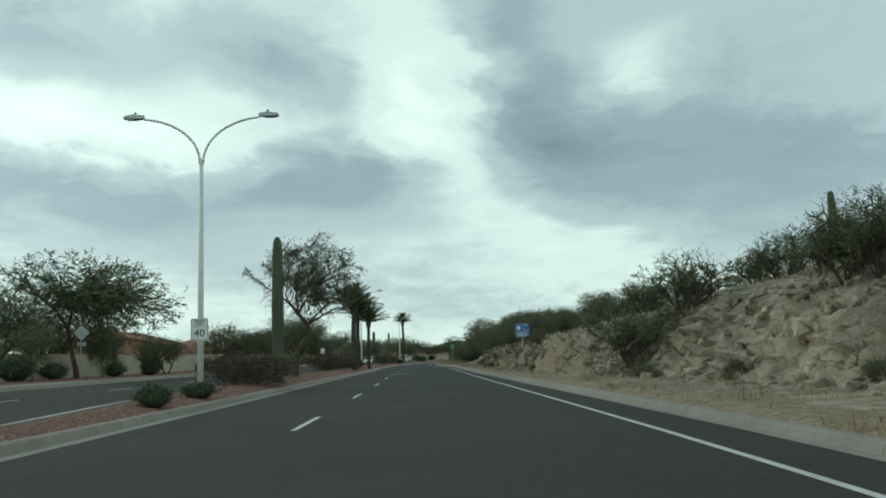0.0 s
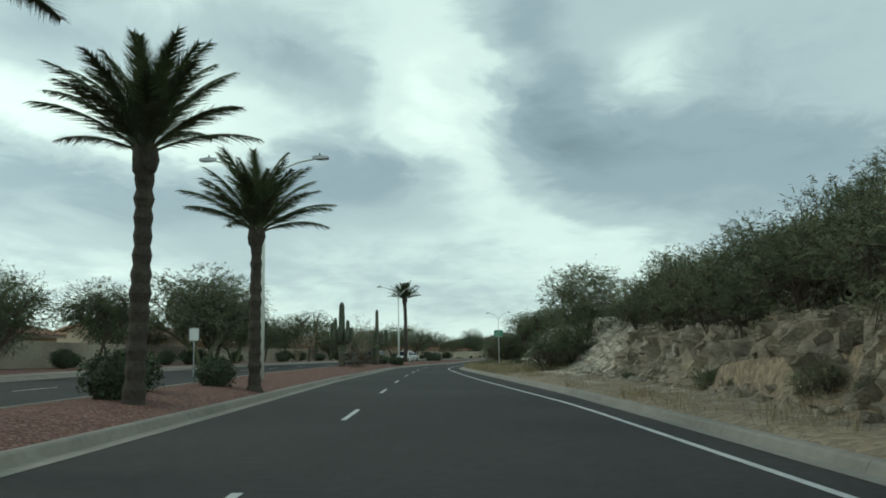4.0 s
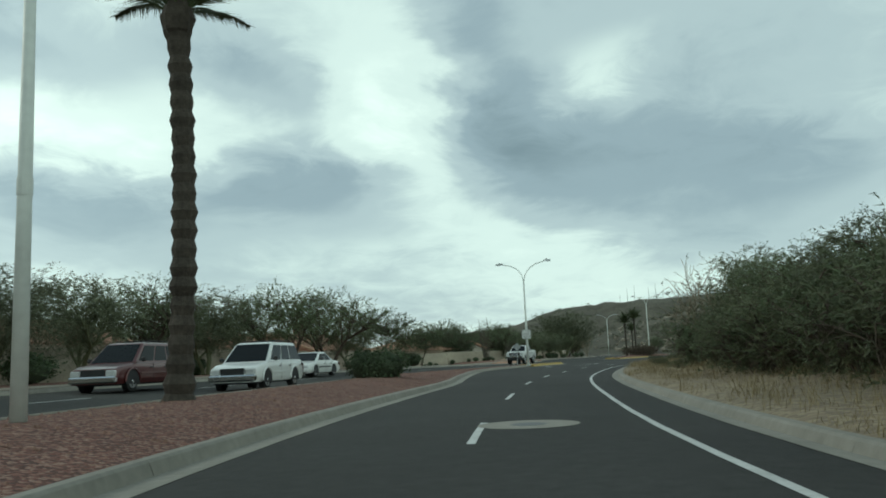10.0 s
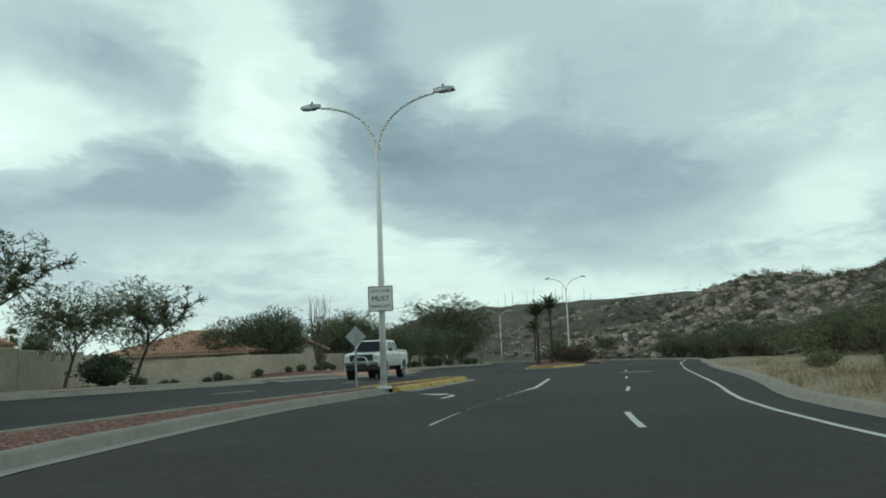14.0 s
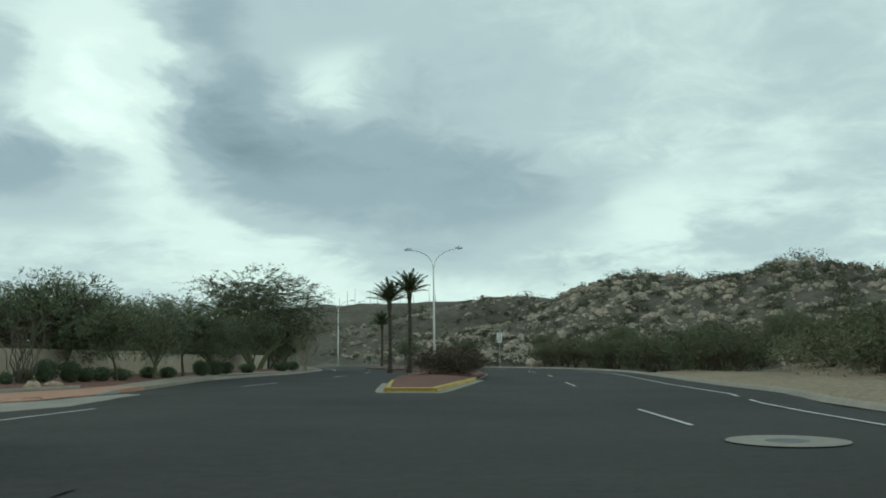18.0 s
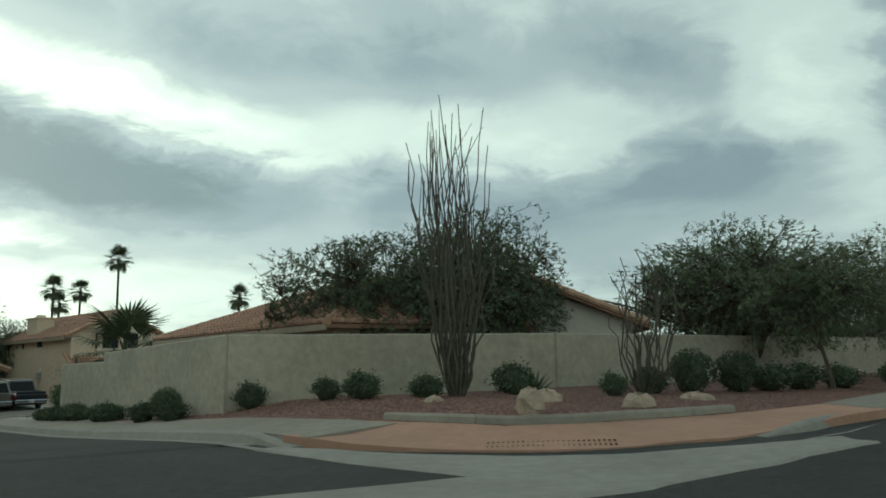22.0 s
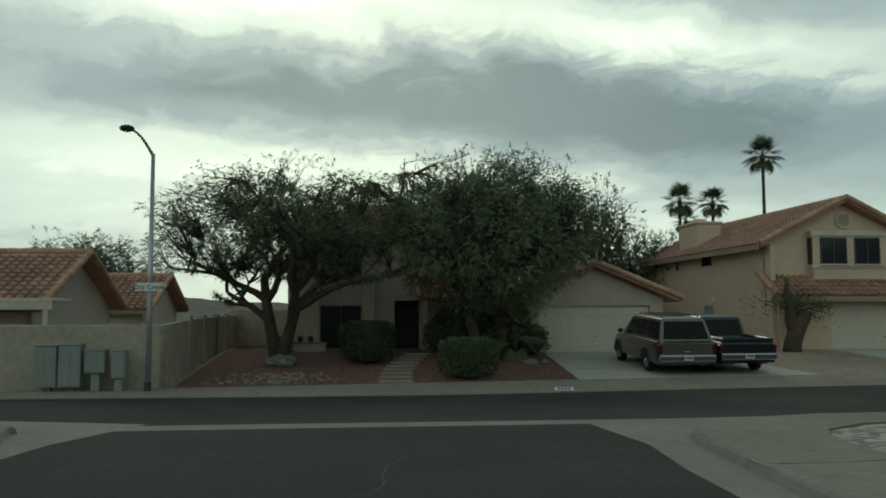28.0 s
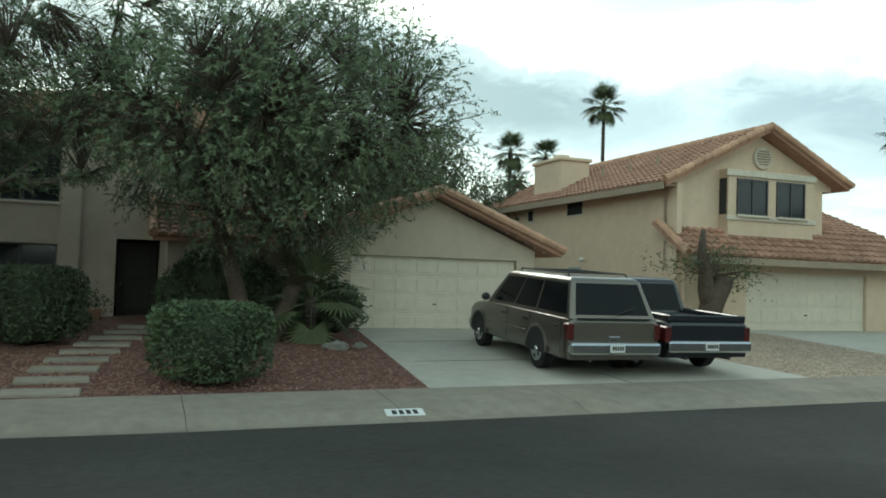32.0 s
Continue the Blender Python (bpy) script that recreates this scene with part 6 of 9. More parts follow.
def palm(x, y, h, r, fronds, kind, seed, label, group, size=1.0, dz=0.1):
    rng = random.Random(seed)
    root = thing("palm_tree", stand(x, y, rng.uniform(0, 360), 1.0, dz), label, "palm tree", group)
    pts, rad = [], []
    n = max(14, int(h * 5))
    bend = rng.uniform(-0.02, 0.02)
    for k in range(n + 1):
        t = k / n
        pts.append((bend * h * t * t, bend * h * math.sin(3 * t), h * t - 0.15))
        rad.append(r * (1.5 - 0.5 * min(1, t * 9)) * (1 - 0.16 * t) * (rng.uniform(1.04, 1.2) if k % 2 else rng.uniform(.84, .94)) * (1.22 if t > 0.93 and kind == "feather" else 1))
    part("trunk", Shape().tube(pts, rad, 11), PALM_T, root)
    top = Vector(pts[-1])
    part("crown_boot", Shape().ball(top + Vector((0, 0, 0.05)), (r * 1.35, r * 1.35, r * 2.2), 9, 6, 0.12, rng), PALM_T, root)
    for k in range(fronds):
        t = (k + 0.5) / fronds
        el = (76 - 66 * t) if kind == "feather" else (70 - 150 * t)
        az = k * 137.5 + rng.uniform(-12, 12)
        ob = new("frond", (FEATHER if kind == "feather" else FAN)[k % 3])
        ob.parent = root
        sc = size * rng.uniform(0.85, 1.1) * (1 if kind == "feather" else 1.15)
        ob.matrix_basis = Matrix.Translation(top + Vector((0, 0, 0.15))) @ pose(0, 0, 0, 0, 0, az) @ pose(0, 0, 0, 0, -el, 0) @ Matrix.Diagonal((sc, sc, sc, 1))
    return root


for x, y, h, r, sd in ((-7.4, 80.3, 5.75, .25, 1), (-7.9, 88.0, 5.5, .22, 2), (-7.5, 96.8, 5.1, .2, 3)):
    palm(x, y, h, r, 40, "feather", sd, "tall date palm with a rough dark trunk in the median", "median date palms", 1.06)
palm(-7.6, 180.4, 8.5, .27, 42, "feather", 4, "tall date palm with a rough dark trunk beside the street lamp", "median date palms", 1.0, 0.2)
for x, y, h, r, sd in ((38.2, 314.1, 6.0, .17, 5), (39.7, 313.2, 6.8, .17, 6), (50, 352, 5.6, .18, 7)):
    palm(x, y, h, r, 34, "feather", sd, "date palm on the gravel island", "island date palms", 0.85)
for x, y, top, sd, sz in ((-66, 337.2, 15.2, 11, 1.3), (-73, 333.4, 11.6, 12, 1.25), (-75.5, 336.2, 10.0, 13, 1.15), (-71.5, 336.0, 11.4, 14, 1.2), (-39.1, 328.8, 8.4, 15, 1.0), (-36.5, 352, 7.4, 16, 1.2), (-33, 356, 8.0, 17, 1.3), (-33, 350, 6.2, 18, 1.2)):
    palm(x, y, top - gz(x, y), .17, 26, "fan", sd, "tall fan palm against the sky behind the houses", "fan palms behind the houses", sz)
palm(-16.9, 294.0, 2.6, .16, 24, "fan", 21, "young fan palm beside the corner wall", "", 2.0)
q_ = cross(16.6, 6.4)
palm(q_[0], q_[1], 0.9, .12, 14, "fan", 22, "young fan palm under the front yard tree", "", 1.0)

# cacti
def ribbed(pts, radii):
    sh = Shape().tube(pts, radii, 26, star=0.16)
    return sh


def saguaro(x, y, h, r, arms, label, turn=0.0):
    root = thing("saguaro", stand(x, y, turn, 1, 0.12), label, "cactus")
    n = 14
    prof = [(0, 0, h * k / n) for k in range(n)] + [(0, 0, h * 0.965), (0, 0, h * 0.99), (0, 0, h)]
    rad = [r * (0.8 + 0.25 * math.sin(math.pi * min(1, k / n + 0.1))) for k in range(n)] + [r * 0.7, r * 0.42, 0.03]
    part("trunk", ribbed([(0, 0, -0.15)] + prof, [r * 0.8] + rad), CACTUS, root, smooth_it=True)
    part("woody_base", ribbed([(0, 0, -.12), (0, 0, h * .1), (0, 0, h * .2), (0, 0, h * .27), (0, 0, h * .3)], [r * .98, r * .98, r * 1.0, r * 1.04, r * .9]), CACTUS_B, root, "grey corky foot of the cactus", True)
    for az, z0, reach, up, ar in arms:
        a = radians(az)
        c, s = math.cos(a), math.sin(a)
        pts = [(c * r * 0.5, s * r * 0.5, z0 - 0.05), (c * (r + reach * 0.5), s * (r + reach * 0.5), z0 + 0.02), (c * (r + reach * 0.92), s * (r + reach * 0.92), z0 + 0.22), (c * (r + reach), s * (r + reach), z0 + 0.5)]
        pts += [(c * (r + reach), s * (r + reach), z0 + 0.5 + (up - 0.5) * k / 5) for k in range(1, 5)]
        e = pts[-1]
        pts += [(e[0], e[1], z0 + up * 0.94), (e[0], e[1], z0 + up)]
        part("arm", ribbed(pts, [ar * 0.8, ar * 0.95, ar, ar * 1.05, ar * 1.05, ar * 1.05, ar, ar * 0.9, ar * 0.7, 0.03]), CACTUS, root, smooth_it=True)
    return root


saguaro(-6.75, 41.8, 6.9, .27, [], "tall armless saguaro cactus in the median")
saguaro(-10.38, 138.2, 5.55, .28, [(175, 2.3, .5, 1.6, .2), (10, 2.25, .5, 1.2, .2), (200, 2.6, .25, 1.65, .16), (340, 2.55, .28, 1.5, .16), (95, 2.4, .3, 1.1, .17), (265, 2.3, .36, 1.3, .2), (225, 2.2, .4, 1.0, .19), (310, 2.2, .4, 1.0, .19)], "many-armed saguaro cactus in the median")
saguaro(-9.0, 154.8, 5.9, .2, [(175, 2.6, .4, 1.2, .15), (185, 2.7, .16, 1.1, .14), (0, 2.3, .72, 1.5, .16), (15, 2.5, .25, .9, .13)], "saguaro cactus with upturned arms in the median")
saguaro(-9.4, 155.1, 3.2, .22, [], "short dark saguaro column beside the larger one")
saguaro(-21.8, 193.5, 5.0, .2, [(10, 2.6, .3, 1.0, .13)], "saguaro cactus by the far garden wall")
saguaro(23.8, 50.5, 4.2, .24, [(200, .6, .4, 1.2, .15)], "saguaro cactus on top of the hill")
saguaro(30, 70, 3.2, .2, [], "lone saguaro cactus on the hill crest")


def ocotillo(x, y, h, stems, spread, seed):
    rng = random.Random(seed)
    root = thing("ocotillo", stand(x, y, 0, 1, 0.1), "tall bare ocotillo of many thin grey canes", "desert plant", "ocotillos on the corner")
    for k in range(stems):
        a = rng.uniform(0, 6.28)
        out = spread * math.sqrt(rng.random())
        hh = h * rng.uniform(0.55, 1.0)
        pts = []
        for j in range(9):
            t = j / 8
            pts.append((math.cos(a) * (0.12 + out * t ** 0.7) + rng.gauss(0, 0.06) * (j > 0), math.sin(a) * (0.12 + out * t ** 0.7) + rng.gauss(0, 0.06) * (j > 0), hh * t - 0.05))
        sh = Shape().tube(pts, [0.024 * (1 - 0.62 * j / 8) for j in range(9)], 5)
        if rng.random() < 0.4:
            p = Vector(pts[5])
            sh.tube([p, p + Vector((rng.gauss(0, .15), rng.gauss(0, .15), hh * .16)), p + Vector((rng.gauss(0, .2), rng.gauss(0, .2), hh * .32))], [0.016, 0.012, 0.006], 4)
        part("cane", sh, STICK, root)
    return root


ocotillo(8.4, 279.7, 6.5, 48, 0.95, 3)
ocotillo(11.9, 281.6, 3.1, 22, 0.85, 4)


def agave(x, y, r, seed):
    rng = random.Random(seed)
    root = thing("agave", stand(x, y, 0, 1, 0.12), "spiky grey-green agave in the gravel strip", "desert plant")
    for k in range(16):
        a = k * 2.4
        el = radians(30 + 50 * (k / 16))
        d = Vector((math.cos(a) * math.cos(el), math.sin(a) * math.cos(el), math.sin(el)))
        sd = Vector((-math.sin(a), math.cos(a), 0)) * r * 0.09
        sh = Shape()
        c = d * r * 0.5 + Vector((0, 0, -0.03))
        sh.add([(0, 0, 0), c + sd, d * r, c - sd, c - Vector((0, 0, 0.04))], [(0, 1, 4), (1, 2, 4), (2, 3, 4), (3, 0, 4), (0, 3, 2, 1)])
        part("leaf", sh, LEAF_C, root)
    return root


agave(*side(31.5, -7.9), 0.95, 1)
agave(9.4, 281.6, 0.6, 2)
# corner and side street shrubs
for x, y, h, k, w in ((3.5, 279.0, .62, "low", .85), (5.8, 278.7, .5, "low", .9), (6.8, 278.5, .6, "low", 1.0), (8.1, 278.9, .5, "low", 1.1), (8.9, 281.6, .7, "low", 1.0), (9.4, 280.6, .5, "low", .9), (11.5, 280.6, .5, "low", .8), (12.0, 281.8, .6, "low", .9), (12.7, 282.6, .95, "round", .95), (13.6, 283.2, .9, "round", 1), (14.2, 284.0, .65, "low", 1.1), (14.8, 285.0, .65, "low", 1), (15.6, 286.2, .6, "low", 1.2), (17.0, 290, .6, "low", 1.1), (18.0, 290.9, .6, "low", 1.1), (20.2, 295.4, .9, "round", 1.1), (21.2, 297.4, .9, "round", 1.1), (22.3, 300.5, .8, "round", 1), (24.2, 304, .7, "low", 1.2), (28.2, 312, .8, "low", 1.3), (30, 316, .8, "round", 1.2),
                      (0.3, 279.6, .8, "round", .9), (1.1, 279.0, .55, "low", 1), (-0.5, 279.6, .55, "low", 1), (-3.2, 281.0, .55, "low", 1.1), (-4.0, 281.3, .55, "low", 1.1), (-6.1, 282.4, .55, "low", 1.2), (-6.9, 282.7, .55, "low", 1.1), (-8.0, 283.1, .5, "low", 1.2), (-8.9, 283.5, .5, "low", 1.1), (-9.9, 284.0, .45, "low", 1.1), (-18.0, 291.6, 1.6, "round", 1.0)):
    plant(k, x, y, rng.uniform(0, 360), h, "dark green shrub at the foot of the garden wall", "shrub", "shrubs round the corner", w, 0.1)
for u, v, h in ((14, -8.9, .8), (16.5, -8.8, .75), (19, -8.9, .8), (22, -8.9, .85), (24, -8.8, .8), (26.5, -8.9, .8), (29, -8.8, .7)):
    p = side(u, v)
    plant("low", p[0], p[1], rng.uniform(0, 360), h, "low green shrub at the foot of the garden wall", "shrub", "shrubs by the south wall", 1.2, 0.1)
p = side(33.0, -9.9)
plant("yard_b", p[0], p[1], 120, 6.1, "dark spreading mesquite at the end of the garden wall", "tree", "", 1.0)
p = side(24.0, -14)
plant("mesquite", p[0], p[1], 120, 5.6, "dark mesquite behind the garden wall", "tree", "", 1.0)

# ---- street furniture ----


def street_lamp(x, y, h, turn, label, span=2.15, dz=0.15):
    root = thing("street_lamp", pose(x, y, gz(x, y) + dz, 0, 0, turn), label, "street lamp", "street lamps of the median")
    hp = h - 1.75
    part("pole", Shape().tube([(0, 0, -0.1), (0, 0, 3.2), (0, 0, hp)], [0.115, 0.10, 0.07], 12), POLE_W, root, smooth_it=True)
    part("base_plate", Shape().box(-.2, -.2, -.05, .2, .2, .035, .01), POLE_W, root)
    part("sleeve", Shape().tube([(0, 0, 3.3), (0, 0, 3.55)], [.108, .108], 12), POLE_W, root)
    for s in (-1, 1):
        pts = [(0, 0, hp - 0.3)]
        for k in range(11):
            t = k / 10
            pts.append((s * (0.06 + span * 0.92 * (1 - math.cos(t * 1.45)) / (1 - math.cos(1.45))), 0, hp - .1 + 1.62 * math.sin(t * 1.45) / math.sin(1.45)))
        pts.append((s * span, 0, hp + 1.6))
        arm = part("arm", Shape().tube(pts, [.05] * 2 + [.042] * 9 + [.035] * 2, 8), POLE_W, root, smooth_it=True)
        hd = Shape()
        hd.add([(s * (span + a), b, hp + 1.55 + c) for a, b, c in ((-.1, -.06, 0), (-.1, .06, 0), (.2, -.15, -.03), (.2, .15, -.03), (.62, -.12, .0), (.62, .12, .0), (-.1, -.05, .12), (-.1, .05, .12), (.25, -.11, .15), (.25, .11, .15), (.6, -.08, .1), (.6, .08, .1))],
               [(0, 1, 3, 2), (2, 3, 5, 4), (6, 8, 9, 7), (8, 10, 11, 9), (0, 2, 8, 6), (2, 4, 10, 8), (1, 7, 9, 3), (3, 9, 11, 5), (0, 6, 7, 1), (4, 5, 11, 10)])
        head = part("lamp_head", hd, GALV, root, "grey metal luminaire")
        part("photocell", Shape().tube([(s * (span + .22), 0, hp + 1.69), (s * (span + .22), 0, hp + 1.8)], [.045, .03], 8), STEEL_D, head)
        part("lens", Shape().box(min(s * (span + .25), s * (span + .5)), -.08, hp + 1.5, max(s * (span + .25), s * (span + .5)), .08, hp + 1.53, .01), LAMP_C, head)
    return root


street_lamp(-7.6, 32.6, 10.05, 2, "white-painted double-arm street lamp with a speed sign")
street_lamp(-9.1, 104.5, 9.6, 0, "white-painted double-arm street lamp among the palms")
street_lamp(-8.05, 174.4, 10.0, 4, "white-painted double-arm street lamp beside the palm")
street_lamp(8.4, 238.8, 9.8, -28, "white-painted double-arm street lamp at the median nose")
street_lamp(42.9, 315.2, 11.4, -30, "white-painted double-arm street lamp on the island")
street_lamp(49.3, 372, 10.5, 5, "white-painted double-arm street lamp far up the road")


def plate(root, w, h, border, face, line, name="plate", r=0.04, y=0.0, z=0.0, inset=0.02):
    """A thin sign plate that faces local -y, centred at (0, y, z), with a border line."""
    def outline(w, h, r):
        pts = []
        for cx, cy, a0 in ((w / 2 - r, h / 2 - r, 0), (-w / 2 + r, h / 2 - r, 90), (-w / 2 + r, -h / 2 + r, 180), (w / 2 - r, -h / 2 + r, 270)):
            pts += [(cx + r * math.cos(radians(a0 + 30 * k)), cy + r * math.sin(radians(a0 + 30 * k))) for k in range(4)]
        return pts
    m = pose(0, y, z, 90, 0, 0)
    body = part(name, Shape().slab(outline(w, h, r), -0.004, 0.0).put(m), face, root)
    if line:
        a, b = outline(w - inset * 2, h - inset * 2, r * 0.8), outline(w - inset * 2 - border * 2, h - inset * 2 - border * 2, r * 0.6)
        n = len(a)
        part("border_line", Shape().add([(*p, 0.002) for p in a + b], [(i, (i + 1) % n, n + (i + 1) % n, n + i) for i in range(n)]).put(m), line, body)
    return body


def words(root, text, size, material, y, z, x=0.0):
    return lettering(text, size, material, root, pose(x, y - 0.003, z, 90, 0, 0))


def sign_post(root, h, r=0.03, y=0.04):
    part("post", Shape().box(-r, y - r, -0.3, r, y + r, h, 0.008), GALV, root)


def bars(root, n, w, h, material, y, z, gap=1.5):
    for k in range(n):
        x = (k - (n - 1) / 2) * w * gap
        part("mark", Shape().box(x - w / 2, y - 0.004, z - h / 2, x + w / 2, y - 0.001, z + h / 2), material, root)


s1 = thing("speed_limit_sign", pose(-7.6, 32.47, gz(-7.6, 32.6) + 2.35, 0, 0, 2), "white speed limit sign reading 40 on the lamp pole", "road sign")
b1 = plate(s1, .61, .76, .014, SIGN_W, SIGN_K)
words(b1, "SPEED", .13, SIGN_K, -.004, .27)
words(b1, "LIMIT", .13, SIGN_K, -.004, .14)
words(b1, "40", .38, SIGN_K, -.004, -.14)
s2 = thing("speed_limit_sign", stand(62.3, 340.5, -22, 1, .1), "white speed limit sign reading 40 on a post", "road sign")
sign_post(s2, 4.4)
b2 = plate(s2, .76, .95, .016, SIGN_W, SIGN_K, z=3.9)
words(b2, "SPEED", .15, SIGN_K, -.004, 4.22)
words(b2, "LIMIT", .15, SIGN_K, -.004, 4.06)
words(b2, "40", .46, SIGN_K, -.004, 3.72)
plate(s2, .6, .3, .01, SIGN_W, SIGN_K, z=3.2)
s3 = thing("turn_lane_sign", pose(8.34, 238.62, gz(8.4, 238.8) + 3.0, 0, 0, -21), "white lane-control sign bolted to the lamp pole", "road sign")
b3 = plate(s3, .84, .84, .016, SIGN_W, SIGN_K)
words(b3, "LEFT LANE", .135, SIGN_K, -.004, .25)
words(b3, "MUST", .235, SIGN_K, -.004, .0)
words(b3, "TURN LEFT", .135, SIGN_K, -.004, -.25)
for zz in (.36, -.36):
    part("bolt", Shape().tube([(0, -.004, zz), (0, -.02, zz)], [.018, .014], 8), GALV, b3)
part("clamp", Shape().box(-.13, .0, -.43, .13, .03, -.38, .005), GALV, s3)
s4 = thing("adopt_a_street_sign", stand(5.42, 50.4, -4, 1, .1), "blue and white street adoption sign on a steel post", "road sign")
sign_post(s4, 2.72)
b4 = plate(s4, .76, .45, .01, SIGN_B, SIGN_W, z=2.47)
words(b4, "ADOPT", .11, SIGN_W, -.004, 2.60, .17)
words(b4, "A", .11, SIGN_W, -.004, 2.47, .17)
words(b4, "STREET", .11, SIGN_W, -.004, 2.34, .15)
part("emblem", Shape().ball((-.2, -.006, 2.47), (.11, .004, .11), 14, 6), SIGN_W, b4, "round white emblem")
b5 = plate(s4, .78, .26, .01, SIGN_B, SIGN_W, z=2.10)
for zz in (2.15, 2.04):
    bars(b5, 9, .045, .07, SIGN_W, -.004, zz, 1.4)
s6 = thing("bike_route_sign", stand(2.50, 135.92, -4, 1.18, -.45), "green bicycle route sign on a steel post", "road sign")
sign_post(s6, 2.95)
b6 = plate(s6, .61, .46, .01, SIGN_G, SIGN_W, z=2.72)
words(b6, "BIKE ROUTE", .085, SIGN_W, -.004, 2.56)
bike = Shape()
for cx in (-.12, .12):
    n = 18
    bike.add([(cx + q * math.cos(2 * math.pi * k / n), -.007, 2.74 + q * math.sin(2 * math.pi * k / n)) for q in (.075, .09) for k in range(n)], [(k, (k + 1) % n, n + (k + 1) % n, n + k) for k in range(n)])
for a, b in (((-.12, 2.74), (-.05, 2.84)), ((-.05, 2.84), (.07, 2.84)), ((.07, 2.84), (.12, 2.74)), ((-.05, 2.84), (-.01, 2.74)), ((-.12, 2.74), (-.01, 2.74)), ((-.01, 2.74), (.07, 2.84)), ((.07, 2.84), (.06, 2.88)), ((.04, 2.89), (.09, 2.88)), ((-.08, 2.865), (-.03, 2.865))):
    bike.tube([(a[0], -.006, a[1]), (b[0], -.006, b[1])], .008, 5)
part("bicycle_symbol", bike, SIGN_W, b6)
# back of warning signs that face the other way
def diamond_back(x, y, turn, h):
    root = thing("warning_sign", stand(x, y, turn, 1, .1), "diamond warning sign on a post seen from behind", "road sign")
    sign_post(root, h, y=-.04)
    d = part("plate", Shape().slab([(.53, 0), (0, .53), (-.53, 0), (0, -.53)], -.003, .003).put(pose(0, 0, h - .3, 90, 0, 0)), GALV, root, "bare aluminium back of the plate")
    part("lower_plate", Shape().box(-.3, -.003, h - 1.2, .3, .003, h - .95), GALV, root)
    return root


diamond_back(-24.0, 60.2, 5, 3.45)
nsb = thing("warning_sign", stand(7.75, 241.3, -20, 1, .15), "small diamond sign on the median nose seen from behind", "road sign")
sign_post(nsb, 2.05, y=-.04)
part("plate", Shape().slab([(.38, 0), (0, .38), (-.38, 0), (0, -.38)], -.003, .003).put(pose(0, 0, 1.7, 90, 0, 0)), GALV, nsb, "bare aluminium back of the plate")
# sign at the palms
dl = thing("road_sign", stand(-15.6, 116, 4, 1, .1), "small white regulatory sign on a post", "road sign")
sign_post(dl, 2.6)
plate(dl, .55, .7, .01, SIGN_W, SIGN_K, z=2.2)

# lamp with the street name at the cross street
lp = cross(8.95 + 0.75, -6.12)
sl = thing("street_lamp", pose(lp[0], lp[1], low_at(*lp) + .1, 0, 0, 0), "tall galvanised street lamp with a curved arm and street name", "street lamp")
part("pole", Shape().tube([(0, 0, -.1), (0, 0, 2.5), (0, 0, 7.1)], [.09, .08, .055], 12), GALV, sl, smooth_it=True)
part("pole_foot", Shape().tube([(0, 0, -.05), (0, 0, .32)], [.098, .096], 12), STEEL_D, sl, "black-painted foot of the pole")
arm_d = Vector((*(-CN * 0.9 - CW * 0.55), 0)).normalized()
apts = [Vector((0, 0, 6.9))] + [Vector((0, 0, 7.05)) + arm_d * (.85 * t) + Vector((0, 0, .62 * math.sin(t * 1.5))) for t in (0, .2, .4, .6, .8, 1.0)]
part("arm", Shape().tube(apts, [.05, .05, .045, .04, .036, .033, .03], 8), GALV, sl, smooth_it=True)
e_ = apts[-1]
part("lamp_head", Shape().ball(e_ + arm_d * .2, (.32, .22, .09), 12, 6), STEEL_D, sl, "cobra-head luminaire", True)
yaw = math.degrees(math.atan2(CW[1], CW[0]))
blade = part("street_name_blade", Shape().box(-.41, -.126, 2.98, .41, -.114, 3.23, .004).put(pose(0, 0, 0, 0, 0, yaw)), SIGN_W, sl, "white street name blade")
lb = lettering("Dry Creek", .2, SIGN_K, blade, pose(0, 0, 0, 0, 0, yaw) @ pose(.0, -.13, 3.1, 90, 0, 0))
part("bracket", Shape().box(-.06, -.114, 3.0, .06, .06, 3.42, .005).put(pose(0, 0, 0, 0, 0, yaw)), GALV, sl)

